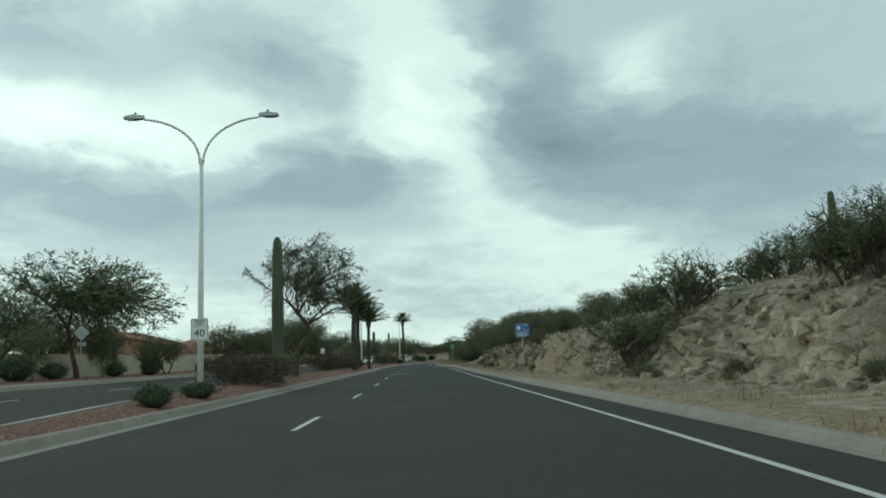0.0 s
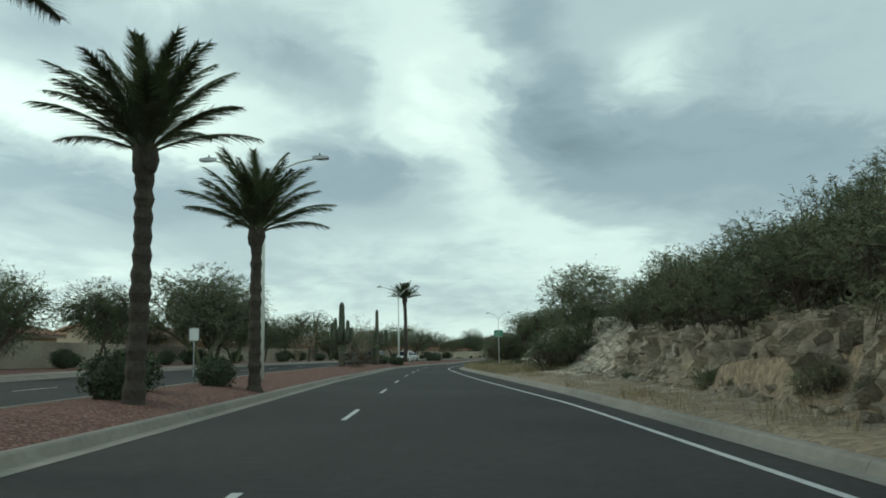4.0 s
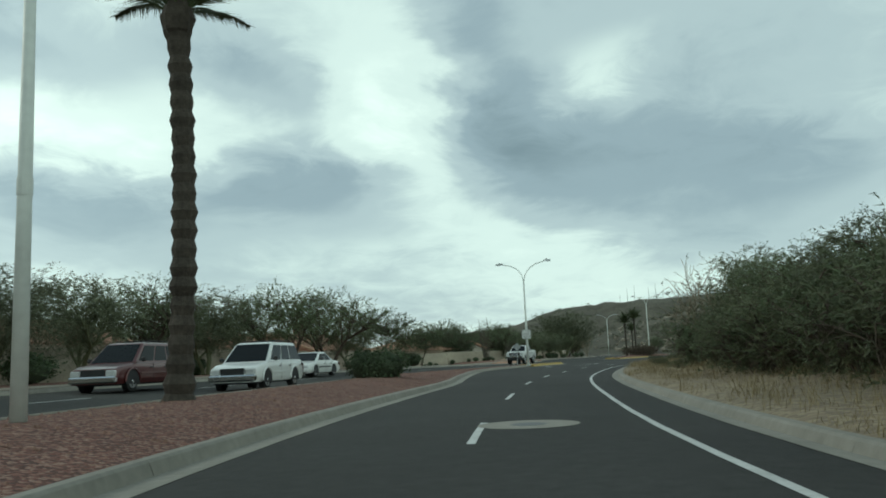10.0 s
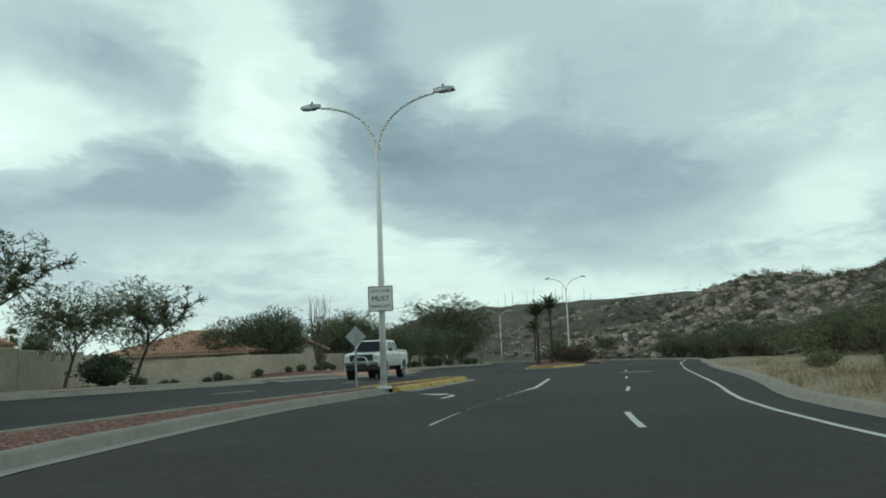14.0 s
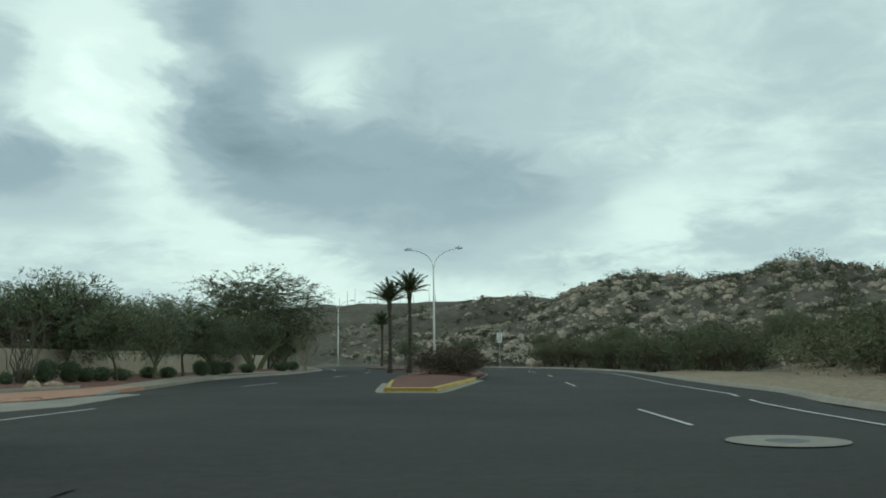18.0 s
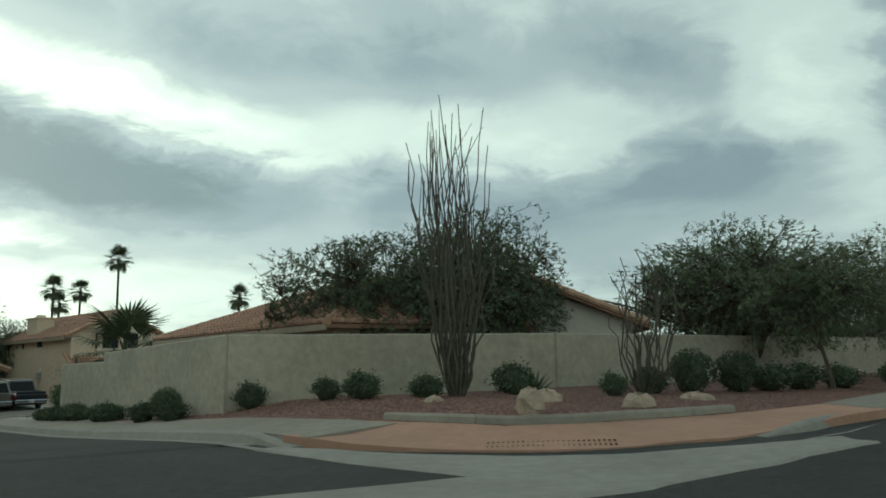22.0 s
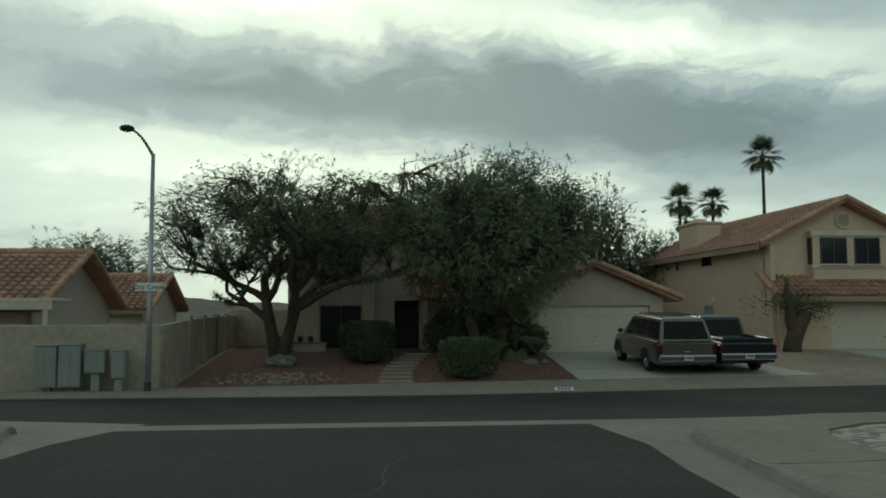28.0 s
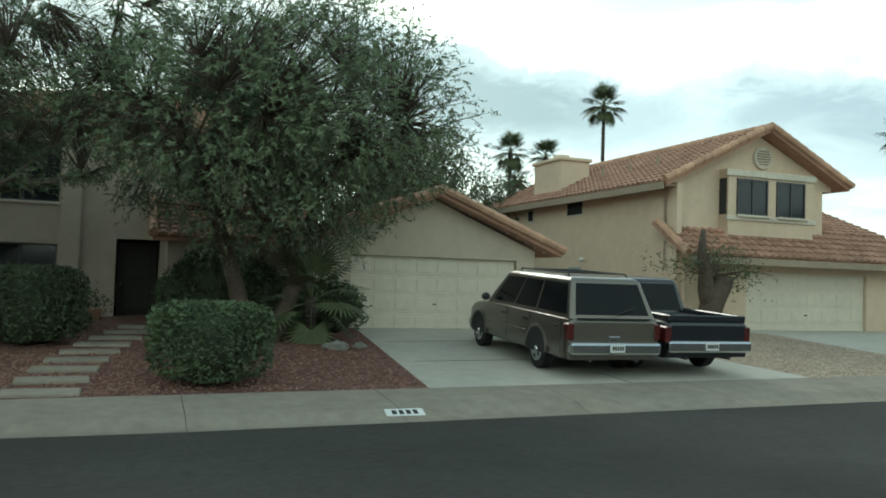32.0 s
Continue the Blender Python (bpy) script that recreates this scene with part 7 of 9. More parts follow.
# mailbox cluster
for k, (wc, w_, z0, h_, dpt) in enumerate(((-9.05, .62, .18, 1.2, .5), (-8.38, .62, .18, 1.22, .5), (-7.68, .58, .58, .66, .45), (-7.02, .40, .42, .8, .4))):
    p = cross(10.05, wc)
    mb = thing("mailbox_cluster", pose(p[0], p[1], low_at(*p) + .1, 0, 0, yaw), "grey-green metal mailbox cabinet on a pedestal" if k < 2 else "grey metal parcel box on a post", "mailbox", "mailboxes by the wall")
    part("cabinet", Shape().box(-w_ / 2, -dpt / 2, z0, w_ / 2, dpt / 2, z0 + h_, .015), MAILBOX, mb)
    part("pedestal", Shape().box(-.12, -.12, -.05, .12, .12, z0, .01), CONC if k < 2 else MAILBOX, mb)
    part("cap", Shape().box(-w_ / 2 - .02, -dpt / 2 - .03, z0 + h_, w_ / 2 + .02, dpt / 2 + .02, z0 + h_ + .04, .012), MAILBOX, mb)
    nr, nc = (6, 2) if k < 2 else ((2, 1) if k == 2 else (1, 1))
    for i in range(nr):
        for j in range(nc):
            x0 = -w_ / 2 + .03 + j * (w_ - .06) / nc
            zz = z0 + .05 + i * (h_ - .1) / nr
            dr = part("door", Shape().box(x0 + .008, -dpt / 2 - .012, zz + .008, x0 + (w_ - .06) / nc - .008, -dpt / 2 + .004, zz + (h_ - .1) / nr - .008, .004), MAILBOX, mb)
            part("lock", Shape().tube([(x0 + .06, -dpt / 2 - .012, zz + .06), (x0 + .06, -dpt / 2 - .02, zz + .06)], [.012, .01], 8), STEEL_D, dr)
# painted number block on the kerb
p = cross(9.17, 6.3)
nb = thing("kerb_number", pose(p[0], p[1], low_at(*cross(8.75, 6.3)) * .8 + low_at(*p) * .2 + .065, 0, 0, yaw) @ pose(0, 0, 0, 20, 0, 0), "white painted house number block on the kerb", "painted number")
part("panel", Shape().box(-.3, -.1, -.004, .3, .1, .006), SIGN_W, nb)
for k in range(4):
    part("mark", Shape().box(-.2 + k * .11, -.06, .006, -.13 + k * .11, .06, .009), SIGN_K, nb)

# radio masts on the far ridge
for k in range(11):
    x, y = 205 + k * 9.5, 938 + (k % 3) * 8
    mast = part("radio_mast", Shape().tube([(0, 0, -1), (0, 0, 9 + (k * 7 % 5) * 2.2)], [.28, .16], 5), GALV)
    mast.matrix_basis = pose(x, y, gz(x, y) + relief(x, y) - .5)
    tagged(mast, "thin steel radio mast on the far ridge", "mast", "radio masts on the ridge")

# ---- walls and houses ----
LOT = Matrix(((CW[0], CN[0], 0, CO[0]), (CW[1], CN[1], 0, CO[1]), (0, 0, 1, 0), (0, 0, 0, 1)))   # local x along the cross street, y away from it


def wall_run(name, pts, label, top=None, h=1.83, thick=0.2, piece=6.0, material=None, cap=True):
    """A stucco garden wall along a polyline, in cast panels; top: absolute heights at the points."""
    root = thing(name, None, label, "wall", "", "structure")
    for i, (a, b) in enumerate(zip(pts, pts[1:])):
        a, b = np.array(a, float), np.array(b, float)
        n = max(1, int(round(np.linalg.norm(b - a) / piece)))
        d = (b - a) / np.linalg.norm(b - a)
        nr = np.array([d[1], -d[0]]) * thick / 2
        for k in range(n):
            p, q = a + (b - a) * k / n, a + (b - a) * (k + 1) / n
            if k == 0:
                p = p - d * thick * 0.5
            if top is None:
                z1 = z2 = max(low_at(*p), low_at(*q)) + 0.12 + h
            else:
                z1, z2 = top[i] + (top[i + 1] - top[i]) * k / n, top[i] + (top[i + 1] - top[i]) * (k + 1) / n
            zb = min(low_at(*p), low_at(*q)) - 0.3
            sh = Shape()
            e = 0.03
            ring = []
            for pt, z in ((p, z1), (q, z2)):
                ring.append([(*(pt - nr), zb), (*(pt - nr), z - e), (*(pt - nr * 0.75), z), (*(pt + nr * 0.75), z), (*(pt + nr), z - e), (*(pt + nr), zb)])
            sh.add(ring[0] + ring[1], [(j, (j + 1) % 6, 6 + (j + 1) % 6, 6 + j) for j in range(6)] + [(5, 4, 3, 2, 1, 0), (6, 7, 8, 9, 10, 11)])
            part("wall_panel", sh, material or STUCCO, root)
    return root


def axis_pts(d, y0, y1, step):
    out = []
    y = y0
    while y <= y1:
        out.append(at_axis(int(np.abs(CL[:, 1] - y).argmin()), d))
        y += step
    return out


wall_run("wall_main_west", axis_pts(-25.6, -60, 246, 12) + [side(14, -9.7)], "tan stucco garden wall along the main road")
wall_run("wall_side_south", [side(14.1, -9.7), side(23, -9.75), side(32.2, -9.8)], "tan stucco garden wall beside the side street", top=[1.75, 1.42, .98])
wall_run("wall_corner", [(-8.36, 283.6), (-4.5, 282.0)], "pale stucco corner wall stepping down the street", top=[1.63, 1.66])
wall_run("wall_corner", [(-4.5, 282.0), (2.84, 279.0)], "pale stucco corner wall round the garden", top=[1.93, 2.16])
wall_run("wall_corner", [(2.84, 279.1), (8.4, 286.5)], "pale stucco corner wall facing the junction", top=[2.16, 2.2])
wall_run("wall_main_north", [(8.4, 286.4), (17, 307), (18.1, 309.7)], "pale stucco garden wall along the main road", top=[2.2, 2.25, 2.25])
wall_run("wall_main_north", [(18.1, 309.7), (30, 335), (38, 372), (34, 410)], "pale stucco garden wall further up the road", top=[2.05, 2.1, 2.3, 2.4])
wall_run("wall_cross_west", [cross(10.75, w) for w in (-40, -28, -16, -5.8)], "tan stucco wall behind the mailboxes", top=[.8, .76, .75, .72])
wall_run("wall_yard", [cross(10.75, -5.9), cross(15, -5.9), cross(20.5, -5.9), cross(26.9, -5.9)], "tan stucco wall along the front yard", top=[.72, .85, .9, .95])
for n_ in (14.2, 17.2, 20.6, 23.8):
    p = cross(n_, -5.88)
    wall_run("wall_pier", [p, cross(n_ + .34, -5.88)], "stucco pier in the yard wall", top=[1.0, 1.0], thick=0.26)
wall_run("wall_yard_back", [cross(27, -6), cross(27, -2.6)], "tan stucco wall beside the house", top=[1.2, 1.2])
wall_run("wall_between", [cross(27.2, 14.2), cross(27.2, 18.8)], "tan stucco wall between the two houses", top=[.95, .95])

TILE_R = mat("clay_ridge_tile", (0.46, 0.28, 0.19), 0.8, 0.7, 1.2, 0.9, 5.0, 0.3, rand=0.3)


def barrel(pitch=0.3, expo=0.38, seg=5):
    sh = Shape()
    vs = []
    for y, lift, r in ((0.0, 0.045, pitch * 0.46), (expo * 1.12, 0.0, pitch * 0.40)):
        for k in range(seg + 1):
            a = math.pi * k / seg
            vs.append((math.cos(a) * r, y, lift + math.sin(a) * r * 0.72))
    fs = [(k + 1, k, seg + 1 + k, seg + 2 + k) for k in range(seg)] + [tuple(range(seg + 1))]
    return sh.add(vs, fs)


TILE_MESH = barrel().mesh("roof_tile", TILE)


def roof_slope(parent, e0, e1, up, H, a=None, b=None, single=0, pitch=0.3, expo=0.38, thick=0.12, name="roof"):
    """One slope of barrel tiles: eave e0 to e1, up the slope by H; the top runs from a to b along the eave."""
    e0, e1, up = Vector(e0), Vector(e1), Vector(up).normalized()
    L = (e1 - e0).length
    ax = (e1 - e0) / L
    nr = ax.cross(up)
    if nr.z < 0:
        nr = -nr
    a, b = 0.0 if a is None else a, L if b is None else b
    lo = [e0, e1, e0 + ax * b + up * H, e0 + ax * a + up * H]
    deck = Shape().add([p for p in lo] + [p - nr * thick for p in lo], [(0, 1, 2, 3), (7, 6, 5, 4), (0, 4, 5, 1), (1, 5, 6, 2), (2, 6, 7, 3), (3, 7, 4, 0)])
    dk = part(name, deck, TILE, parent)
    rest = Shape()
    src = barrel(pitch, expo)
    m0 = Matrix(((ax.x, up.x, nr.x, 0), (ax.y, up.y, nr.y, 0), (ax.z, up.z, nr.z, 0), (0, 0, 0, 1)))
    if ax.cross(up).z < 0:
        m0 = m0 @ Matrix.Diagonal((-1, 1, 1, 1))
        m0 = Matrix(((-ax.x, up.x, nr.x, 0), (-ax.y, up.y, nr.y, 0), (-ax.z, up.z, nr.z, 0), (0, 0, 0, 1)))
    cnt = 0
    for j in range(int(H / expo)):
        t = j * expo - 0.04
        f = max(0.0, t / H)
        s0, s1 = a * f, L + (b - L) * f
        n = int((s1 - s0) / pitch)
        for k in range(n):
            s = s0 + (s1 - s0 - n * pitch) / 2 + (k + 0.5) * pitch
            m = Matrix.Translation(e0 + ax * s + up * t + nr * 0.01) @ m0
            if cnt < single:
                ob = new("tile", TILE_MESH)
                ob.parent = dk
                ob.matrix_basis = m
            else:
                q = len(rest.v)
                rest.v += [tuple(m @ Vector(p)) for p in src.v]
                rest.f += [tuple(q + i for i in fc) for fc in src.f]
            cnt += 1
    if rest.v:
        ob = part("tile_field", rest, TILE, dk, smooth_it=False)
        ob["kind"] = "stuff"
    return dk


def ridge_tiles(parent, p0, p1, r=0.13, step=0.42, name="ridge_tile"):
    p0, p1 = Vector(p0), Vector(p1)
    L = (p1 - p0).length
    d = (p1 - p0) / L
    n = max(1, int(L / step))
    for k in range(n):
        q = p0 + d * (L * k / n)
        part(name, Shape().tube([q, q + d * (L / n * 1.12)], [r * 1.1, r * 0.9], 8), TILE_R, parent)


def wall_panel(parent, x0, x1, z0, z1, y, thick, holes, material, name="wall"):
    """A wall in the x-z plane from y to y + thick, with openings (x0, x1, z0, z1) through it, as one mesh."""
    xs = sorted({x0, x1} | {v for h in holes for v in h[:2] if x0 < v < x1})
    zs = sorted({z0, z1} | {v for h in holes for v in h[2:] if z0 < v < z1})
    nx_, nz_ = len(xs), len(zs)

    def solid(i, j):
        if not (0 <= i < nx_ - 1 and 0 <= j < nz_ - 1):
            return False
        cx, cz = (xs[i] + xs[i + 1]) / 2, (zs[j] + zs[j + 1]) / 2
        return not any(h[0] < cx < h[1] and h[2] < cz < h[3] for h in holes)

    def at(i, j, k):
        return (k * nz_ + j) * nx_ + i
    sh = Shape()
    sh.v = [(xs[i], y + k * thick, zs[j]) for k in (0, 1) for j in range(nz_) for i in range(nx_)]
    for i in range(nx_ - 1):
        for j in range(nz_ - 1):
            if not solid(i, j):
                continue
            sh.f += [(at(i, j, 0), at(i + 1, j, 0), at(i + 1, j + 1, 0), at(i, j + 1, 0)), (at(i, j + 1, 1), at(i + 1, j + 1, 1), at(i + 1, j, 1), at(i, j, 1))]
            for ok, a, b in ((solid(i - 1, j), (i, j + 1), (i, j)), (solid(i + 1, j), (i + 1, j), (i + 1, j + 1)), (solid(i, j - 1), (i, j), (i + 1, j)), (solid(i, j + 1), (i + 1, j + 1), (i, j + 1))):
                if not ok:
                    sh.f.append((at(*a, 0), at(*a, 1), at(*b, 1), at(*b, 0)))
    used = sorted({k for q in sh.f for k in q})
    place = {k: i for i, k in enumerate(used)}
    sh.v, sh.f = [sh.v[k] for k in used], [tuple(place[k] for k in q) for q in sh.f]
    return part(name, sh, material, parent)


def ring_frame(x0, x1, z0, z1, y0, y1, t):
    """A rectangular frame as one closed ring."""
    sh = Shape()
    o, n = [(x0, z0), (x1, z0), (x1, z1), (x0, z1)], [(x0 + t, z0 + t), (x1 - t, z0 + t), (x1 - t, z1 - t), (x0 + t, z1 - t)]
    sh.v = [(a, y, b) for y in (y0, y1) for ring in (o, n) for a, b in ring]
    for k in range(4):
        q = (k + 1) % 4
        sh.f += [(k, q, 4 + q, 4 + k), (8 + q, 8 + k, 12 + k, 12 + q), (q, k, 8 + k, 8 + q), (4 + k, 4 + q, 12 + q, 12 + k)]
    return sh


def window(parent, x0, x1, z0, z1, y, mull=1, depth=0.12, frame_mat=None):
    fm = frame_mat or STEEL_D
    w = part("window", Shape().box(x0, y + depth, z0, x1, y + depth + .02, z1), GLASS, parent, "dark reflective window")
    t = .05
    part("frame", ring_frame(x0, x1, z0, z1, y + depth - .04, y + depth - .002, t), fm, w)
    for k in range(mull):
        xm = x0 + (x1 - x0) * (k + 1) / (mull + 1)
        part("mullion", Shape().box(xm - .03, y + depth - .035, z0 + t, xm + .03, y + depth - .003, z1 - t), fm, w)
    part("sill", Shape().box(x0 - .05, y - .05, z0 - .08, x1 + .05, y + depth, z0, .015), TRIM_W, w)
    return w


def gable_wall(parent, x0, x1, xa, z0, zl, zr, za, y, thick, material):
    pts = [(x0, z0), (x1, z0), (x1, zr), (xa, za), (x0, zl)]
    n = len(pts)
    vs = [(x, y, z) for x, z in pts] + [(x, y + thick, z) for x, z in pts]
    return part("gable_wall", Shape().add(vs, [tuple(range(n)), tuple(range(2 * n - 1, n - 1, -1))] + [(i, n + i, n + (i + 1) % n, (i + 1) % n) for i in range(n)]), material, parent)


def garage_door(parent, x0, x1, z0, z1, y, rows_n=4, cols_n=8):
    d = part("garage_door", Shape().box(x0, y, z0, x1, y + .05, z1), DOOR_P, parent, "pale panelled sectional garage door")
    H = (z1 - z0) / rows_n
    W = (x1 - x0) / cols_n
    for j in range(rows_n):
        part("section", Shape().box(x0, y - .02, z0 + j * H + .008, x1, y, z0 + (j + 1) * H - .008, .006), DOOR_P, d)
        for k in range(cols_n):
            part("panel", Shape().box(x0 + k * W + .07, y - .034, z0 + j * H + .09, x0 + (k + 1) * W - .07, y - .018, z0 + (j + 1) * H - .09, .012), DOOR_P, d)
    part("handle", Shape().box((x0 + x1) / 2 - .06, y - .06, z0 + H * 1.45, (x0 + x1) / 2 + .06, y - .03, z0 + H * 1.52, .01), STEEL_D, d)
    return d


def bars_on(parent, x, y, z, n, w, h, material, vertical=True):
    for k in range(n):
        zz = z - k * h * 1.4
        part("mark", Shape().box(x - w / 2, y - .015, zz - h / 2, x + w / 2, y - .002, zz + h / 2), material, parent)


# the house across the street: garage wing with a gable, two-storey main part
h1 = thing("house", LOT, "beige stucco house with a clay tile roof and garage", "house")
YZ = -0.95
gable_wall(h1, 6.95, 13.6, 10.35, 1.32, 1.62, 1.62, 2.98, 19.2, .2, STUCCO_H)
wall_panel(h1, 6.95, 8.0, YZ, 1.32, 19.2, .2, [], STUCCO_H)
wall_panel(h1, 13.0, 13.6, YZ, 1.32, 19.2, .2, [], STUCCO_H)
garage_door(h1, 8.0, 13.0, -.8, 1.32, 19.36)
part("wall", Shape().box(13.4, 19.4, YZ, 13.6, 26.5, 1.6), STUCCO_H, h1)
part("wall", Shape().box(6.95, 19.4, YZ, 7.15, 26.5, 1.6), STUCCO_H, h1)
up_r = Vector((-3.9, 0, 1.58))
roof_slope(h1, (14.3, 18.75, 1.58), (14.3, 27, 1.58), up_r, up_r.length, single=300)
up_l = Vector((3.85, 0, 1.58))
roof_slope(h1, (6.55, 27, 1.58), (6.55, 18.75, 1.58), up_l, up_l.length)
ridge_tiles(h1, (10.4, 18.7, 3.2), (10.4, 27, 3.2))
ridge_tiles(h1, (14.35, 18.72, 1.66), (10.4, 18.72, 3.24), .12, .4, "rake_tile")
ridge_tiles(h1, (6.5, 18.72, 1.66), (10.4, 18.72, 3.24), .12, .4, "rake_tile")
for sx in (-1, 1):
    xe = 10.4 + sx * 3.9
    part("fascia", Shape().add([(10.4, 18.86, 3.06), (xe, 18.86, 1.46), (xe, 18.86, 1.62), (10.4, 18.86, 3.2), (10.4, 18.92, 3.06), (xe, 18.92, 1.46), (xe, 18.92, 1.62), (10.4, 18.92, 3.2)], [(0, 1, 2, 3), (7, 6, 5, 4), (0, 4, 5, 1), (3, 2, 6, 7), (1, 5, 6, 2), (0, 3, 7, 4)]), FASCIA, h1)
# strings of small lights hang under the eave
for k in range(12):
    x = 10.7 + k * .3
    part("light_bulb", Shape().ball((x, 18.84, 3.04 - (x - 10.4) * .405 - .12), (.02, .02, .035), 6, 4), GALV, h1)
wall_panel(h1, -3.0, 7.0, YZ, 5.0, 23, .25, [(-1.5, .4, -.64, 1.37), (-1.5, .4, 2.56, 4.26), (1.95, 3.15, YZ, 1.6)], STUCCO_H)
part("wall", Shape().box(-3.0, 23.25, YZ, -2.75, 33, 5.0), STUCCO_H, h1)
part("wall", Shape().box(6.75, 23.25, YZ, 7.0, 33, 5.0), STUCCO_H, h1)
part("wall", Shape().box(-3.0, 32.8, YZ, 7.0, 33, 5.0), STUCCO_H, h1)
window(h1, -1.5, .4, -.64, 1.37, 23)
window(h1, -1.5, .4, 2.56, 4.26, 23)
for x0, x1 in ((-2.1, -1.55), (.45, 1.0)):
    part("pilaster", Shape().box(x0, 22.7, YZ, x1, 23, 4.9, .04), STUCCO_H, h1)
part("porch_floor", Shape().box(1.2, 21.2, YZ, 3.3, 23, -.72), CONC_W, h1)
ed = part("door", Shape().box(2.0, 23.9, -.72, 3.1, 23.96, 1.5), DARKDOOR, h1, "dark front door in a deep recess")
part("wall", Shape().box(1.75, 23.25, YZ, 1.95, 24, 2), STUCCO_H, h1)
part("wall", Shape().box(3.15, 23.25, YZ, 3.35, 24, 2), STUCCO_H, h1)
for z0, z1 in ((-.5, .3), (.45, 1.3)):
    part("door_panel", Shape().box(2.15, 23.87, z0, 2.95, 23.9, z1, .012), DARKDOOR, ed)
part("handle", Shape().ball((2.1, 23.84, .25), (.035, .035, .035), 8, 5), CHROME, ed)
# single-storey wing between entry and garage
wall_panel(h1, 3.3, 6.95, YZ, 1.7, 20.9, .2, [(3.6, 4.0, -.3, 1.1)], STUCCO_H)
part("wall", Shape().box(3.3, 21.1, YZ, 3.5, 23, 1.75), STUCCO_H, h1)
bars_on(h1, 4.45, 20.9, 1.25, 4, .09, .12, SIGN_K)
up_p = Vector((0, 2.9, 1.15))
roof_slope(h1, (2.9, 20.3, 1.62), (7.6, 20.3, 1.62), up_p, up_p.length)
ridge_tiles(h1, (2.9, 20.3, 1.7), (2.9, 23.0, 2.78), .12, .4, "rake_tile")
# hip roof of the main part
zc, rz = 4.85, 6.5
sl = Vector((0, 4.6, rz - zc))
roof_slope(h1, (-3.6, 22.4, zc), (7.6, 22.4, zc), sl, sl.length, 4.4, 6.8)
roof_slope(h1, (7.6, 33.6, zc), (-3.6, 33.6, zc), Vector((0, -6.6, rz - zc)), Vector((0, -6.6, rz - zc)).length, 4.4, 6.8)
roof_slope(h1, (-3.6, 33.6, zc), (-3.6, 22.4, zc), Vector((4.4, 0, rz - zc)), Vector((4.4, 0, rz - zc)).length, 6.6, 6.6)
roof_slope(h1, (7.6, 22.4, zc), (7.6, 33.6, zc), Vector((-4.4, 0, rz - zc)), Vector((-4.4, 0, rz - zc)).length, 4.6, 4.6)
ridge_tiles(h1, (.8, 27, rz + .05), (3.2, 27, rz + .05))
ridge_tiles(h1, (-3.6, 22.4, zc + .05), (.8, 27, rz + .05))
ridge_tiles(h1, (7.6, 22.4, zc + .05), (3.2, 27, rz + .05))
# low planter wall under the window
pw = thing("planter_wall", LOT, "low stucco planter wall beneath the window", "planter")
part("bench", Shape().box(-2.6, 21.6, YZ, -1.2, 21.9, -.35, .02), STUCCO_H, pw)
part("cap", Shape().box(-2.65, 21.55, -.35, -1.15, 21.95, -.27, .02), CONC_W, pw)
for x, cm in ((-2.35, POT_B), (-1.9, POT_B)):
    pt = thing("flower_pot", LOT @ Matrix.Translation((x, 21.75, -.27)), "small blue glazed pot on the planter wall", "pot", "pots on the wall")
    part("pot", Shape().tube([(0, 0, 0), (0, 0, .1), (0, 0, .22), (0, 0, .26)], [.08, .13, .11, .13], 12), cm, pt, smooth_it=True)
pt = thing("flower_pot", LOT @ Matrix.Translation((1.5, 21.7, -.72)), "clay pot with flowering plant by the front door", "pot")
part("pot", Shape().tube([(0, 0, 0), (0, 0, .3), (0, 0, .34)], [.14, .2, .22], 12), TILE, pt, smooth_it=True)
rgp = random.Random(4)
s_ = Shape()
s_.v, s_.f = leaf_cards(rgp, [Vector((rgp.gauss(0, .2), rgp.gauss(0, .2), .5 + rgp.gauss(0, .16))) for k in range(240)], .1, .4)
part("foliage", s_, LEAF_C, pt)
# stepping stones of the front path
for k in range(9):
    t = k / 8
    n_, w_ = 10.95 + 8.2 * t, 1.25 + .45 * t + 1.0 * t * t
    ss = part("stepping_stone", Shape().box(-.55, -.26, -.05, .55, .26, .035, .02), CONC_W)
    p = cross(n_, w_)
    ss.matrix_basis = pose(p[0], p[1], low_at(*p) + .115, 0, 0, yaw + 4 * math.sin(k * 2.1))
    tagged(ss, "pale rectangular concrete stepping stone in red gravel", "stepping stone", "front path stones")

# the neighbour's two-storey house
h2 = thing("house", LOT, "tan two-storey stucco house with clay tile roofs", "house")
part("wall", Shape().box(18.9, 19.5, YZ - .2, 19.1, 34, 4.1), STUCCO_T, h2)
wall_panel(h2, 18.9, 25.6, 1.3, 4.3, 20.0, .2, [], STUCCO_T)
gable_wall(h2, 18.9, 26.0, 22.7, 4.3, 4.31, 4.5, 6.05, 20.0, .2, STUCCO_T)
wall_panel(h2, 19.1, 28.7, YZ - .2, 1.9, 19.3, .2, [(21.6, 27.0, YZ - .2, 1.28)], STUCCO_T)
garage_door(h2, 21.6, 27.0, -1.0, 1.28, 19.45)
part("wall", Shape().box(28.5, 19.5, YZ - .2, 28.7, 27, 2.2), STUCCO_T, h2)
part("wall", Shape().box(25.5, 20.2, YZ, 25.7, 34, 4.4), STUCCO_T, h2)
part("wall", Shape().box(18.9, 33.8, YZ - .2, 25.7, 34, 4.4), STUCCO_T, h2)
bars_on(h2, 28.1, 19.3, .9, 4, .09, .12, SIGN_K)
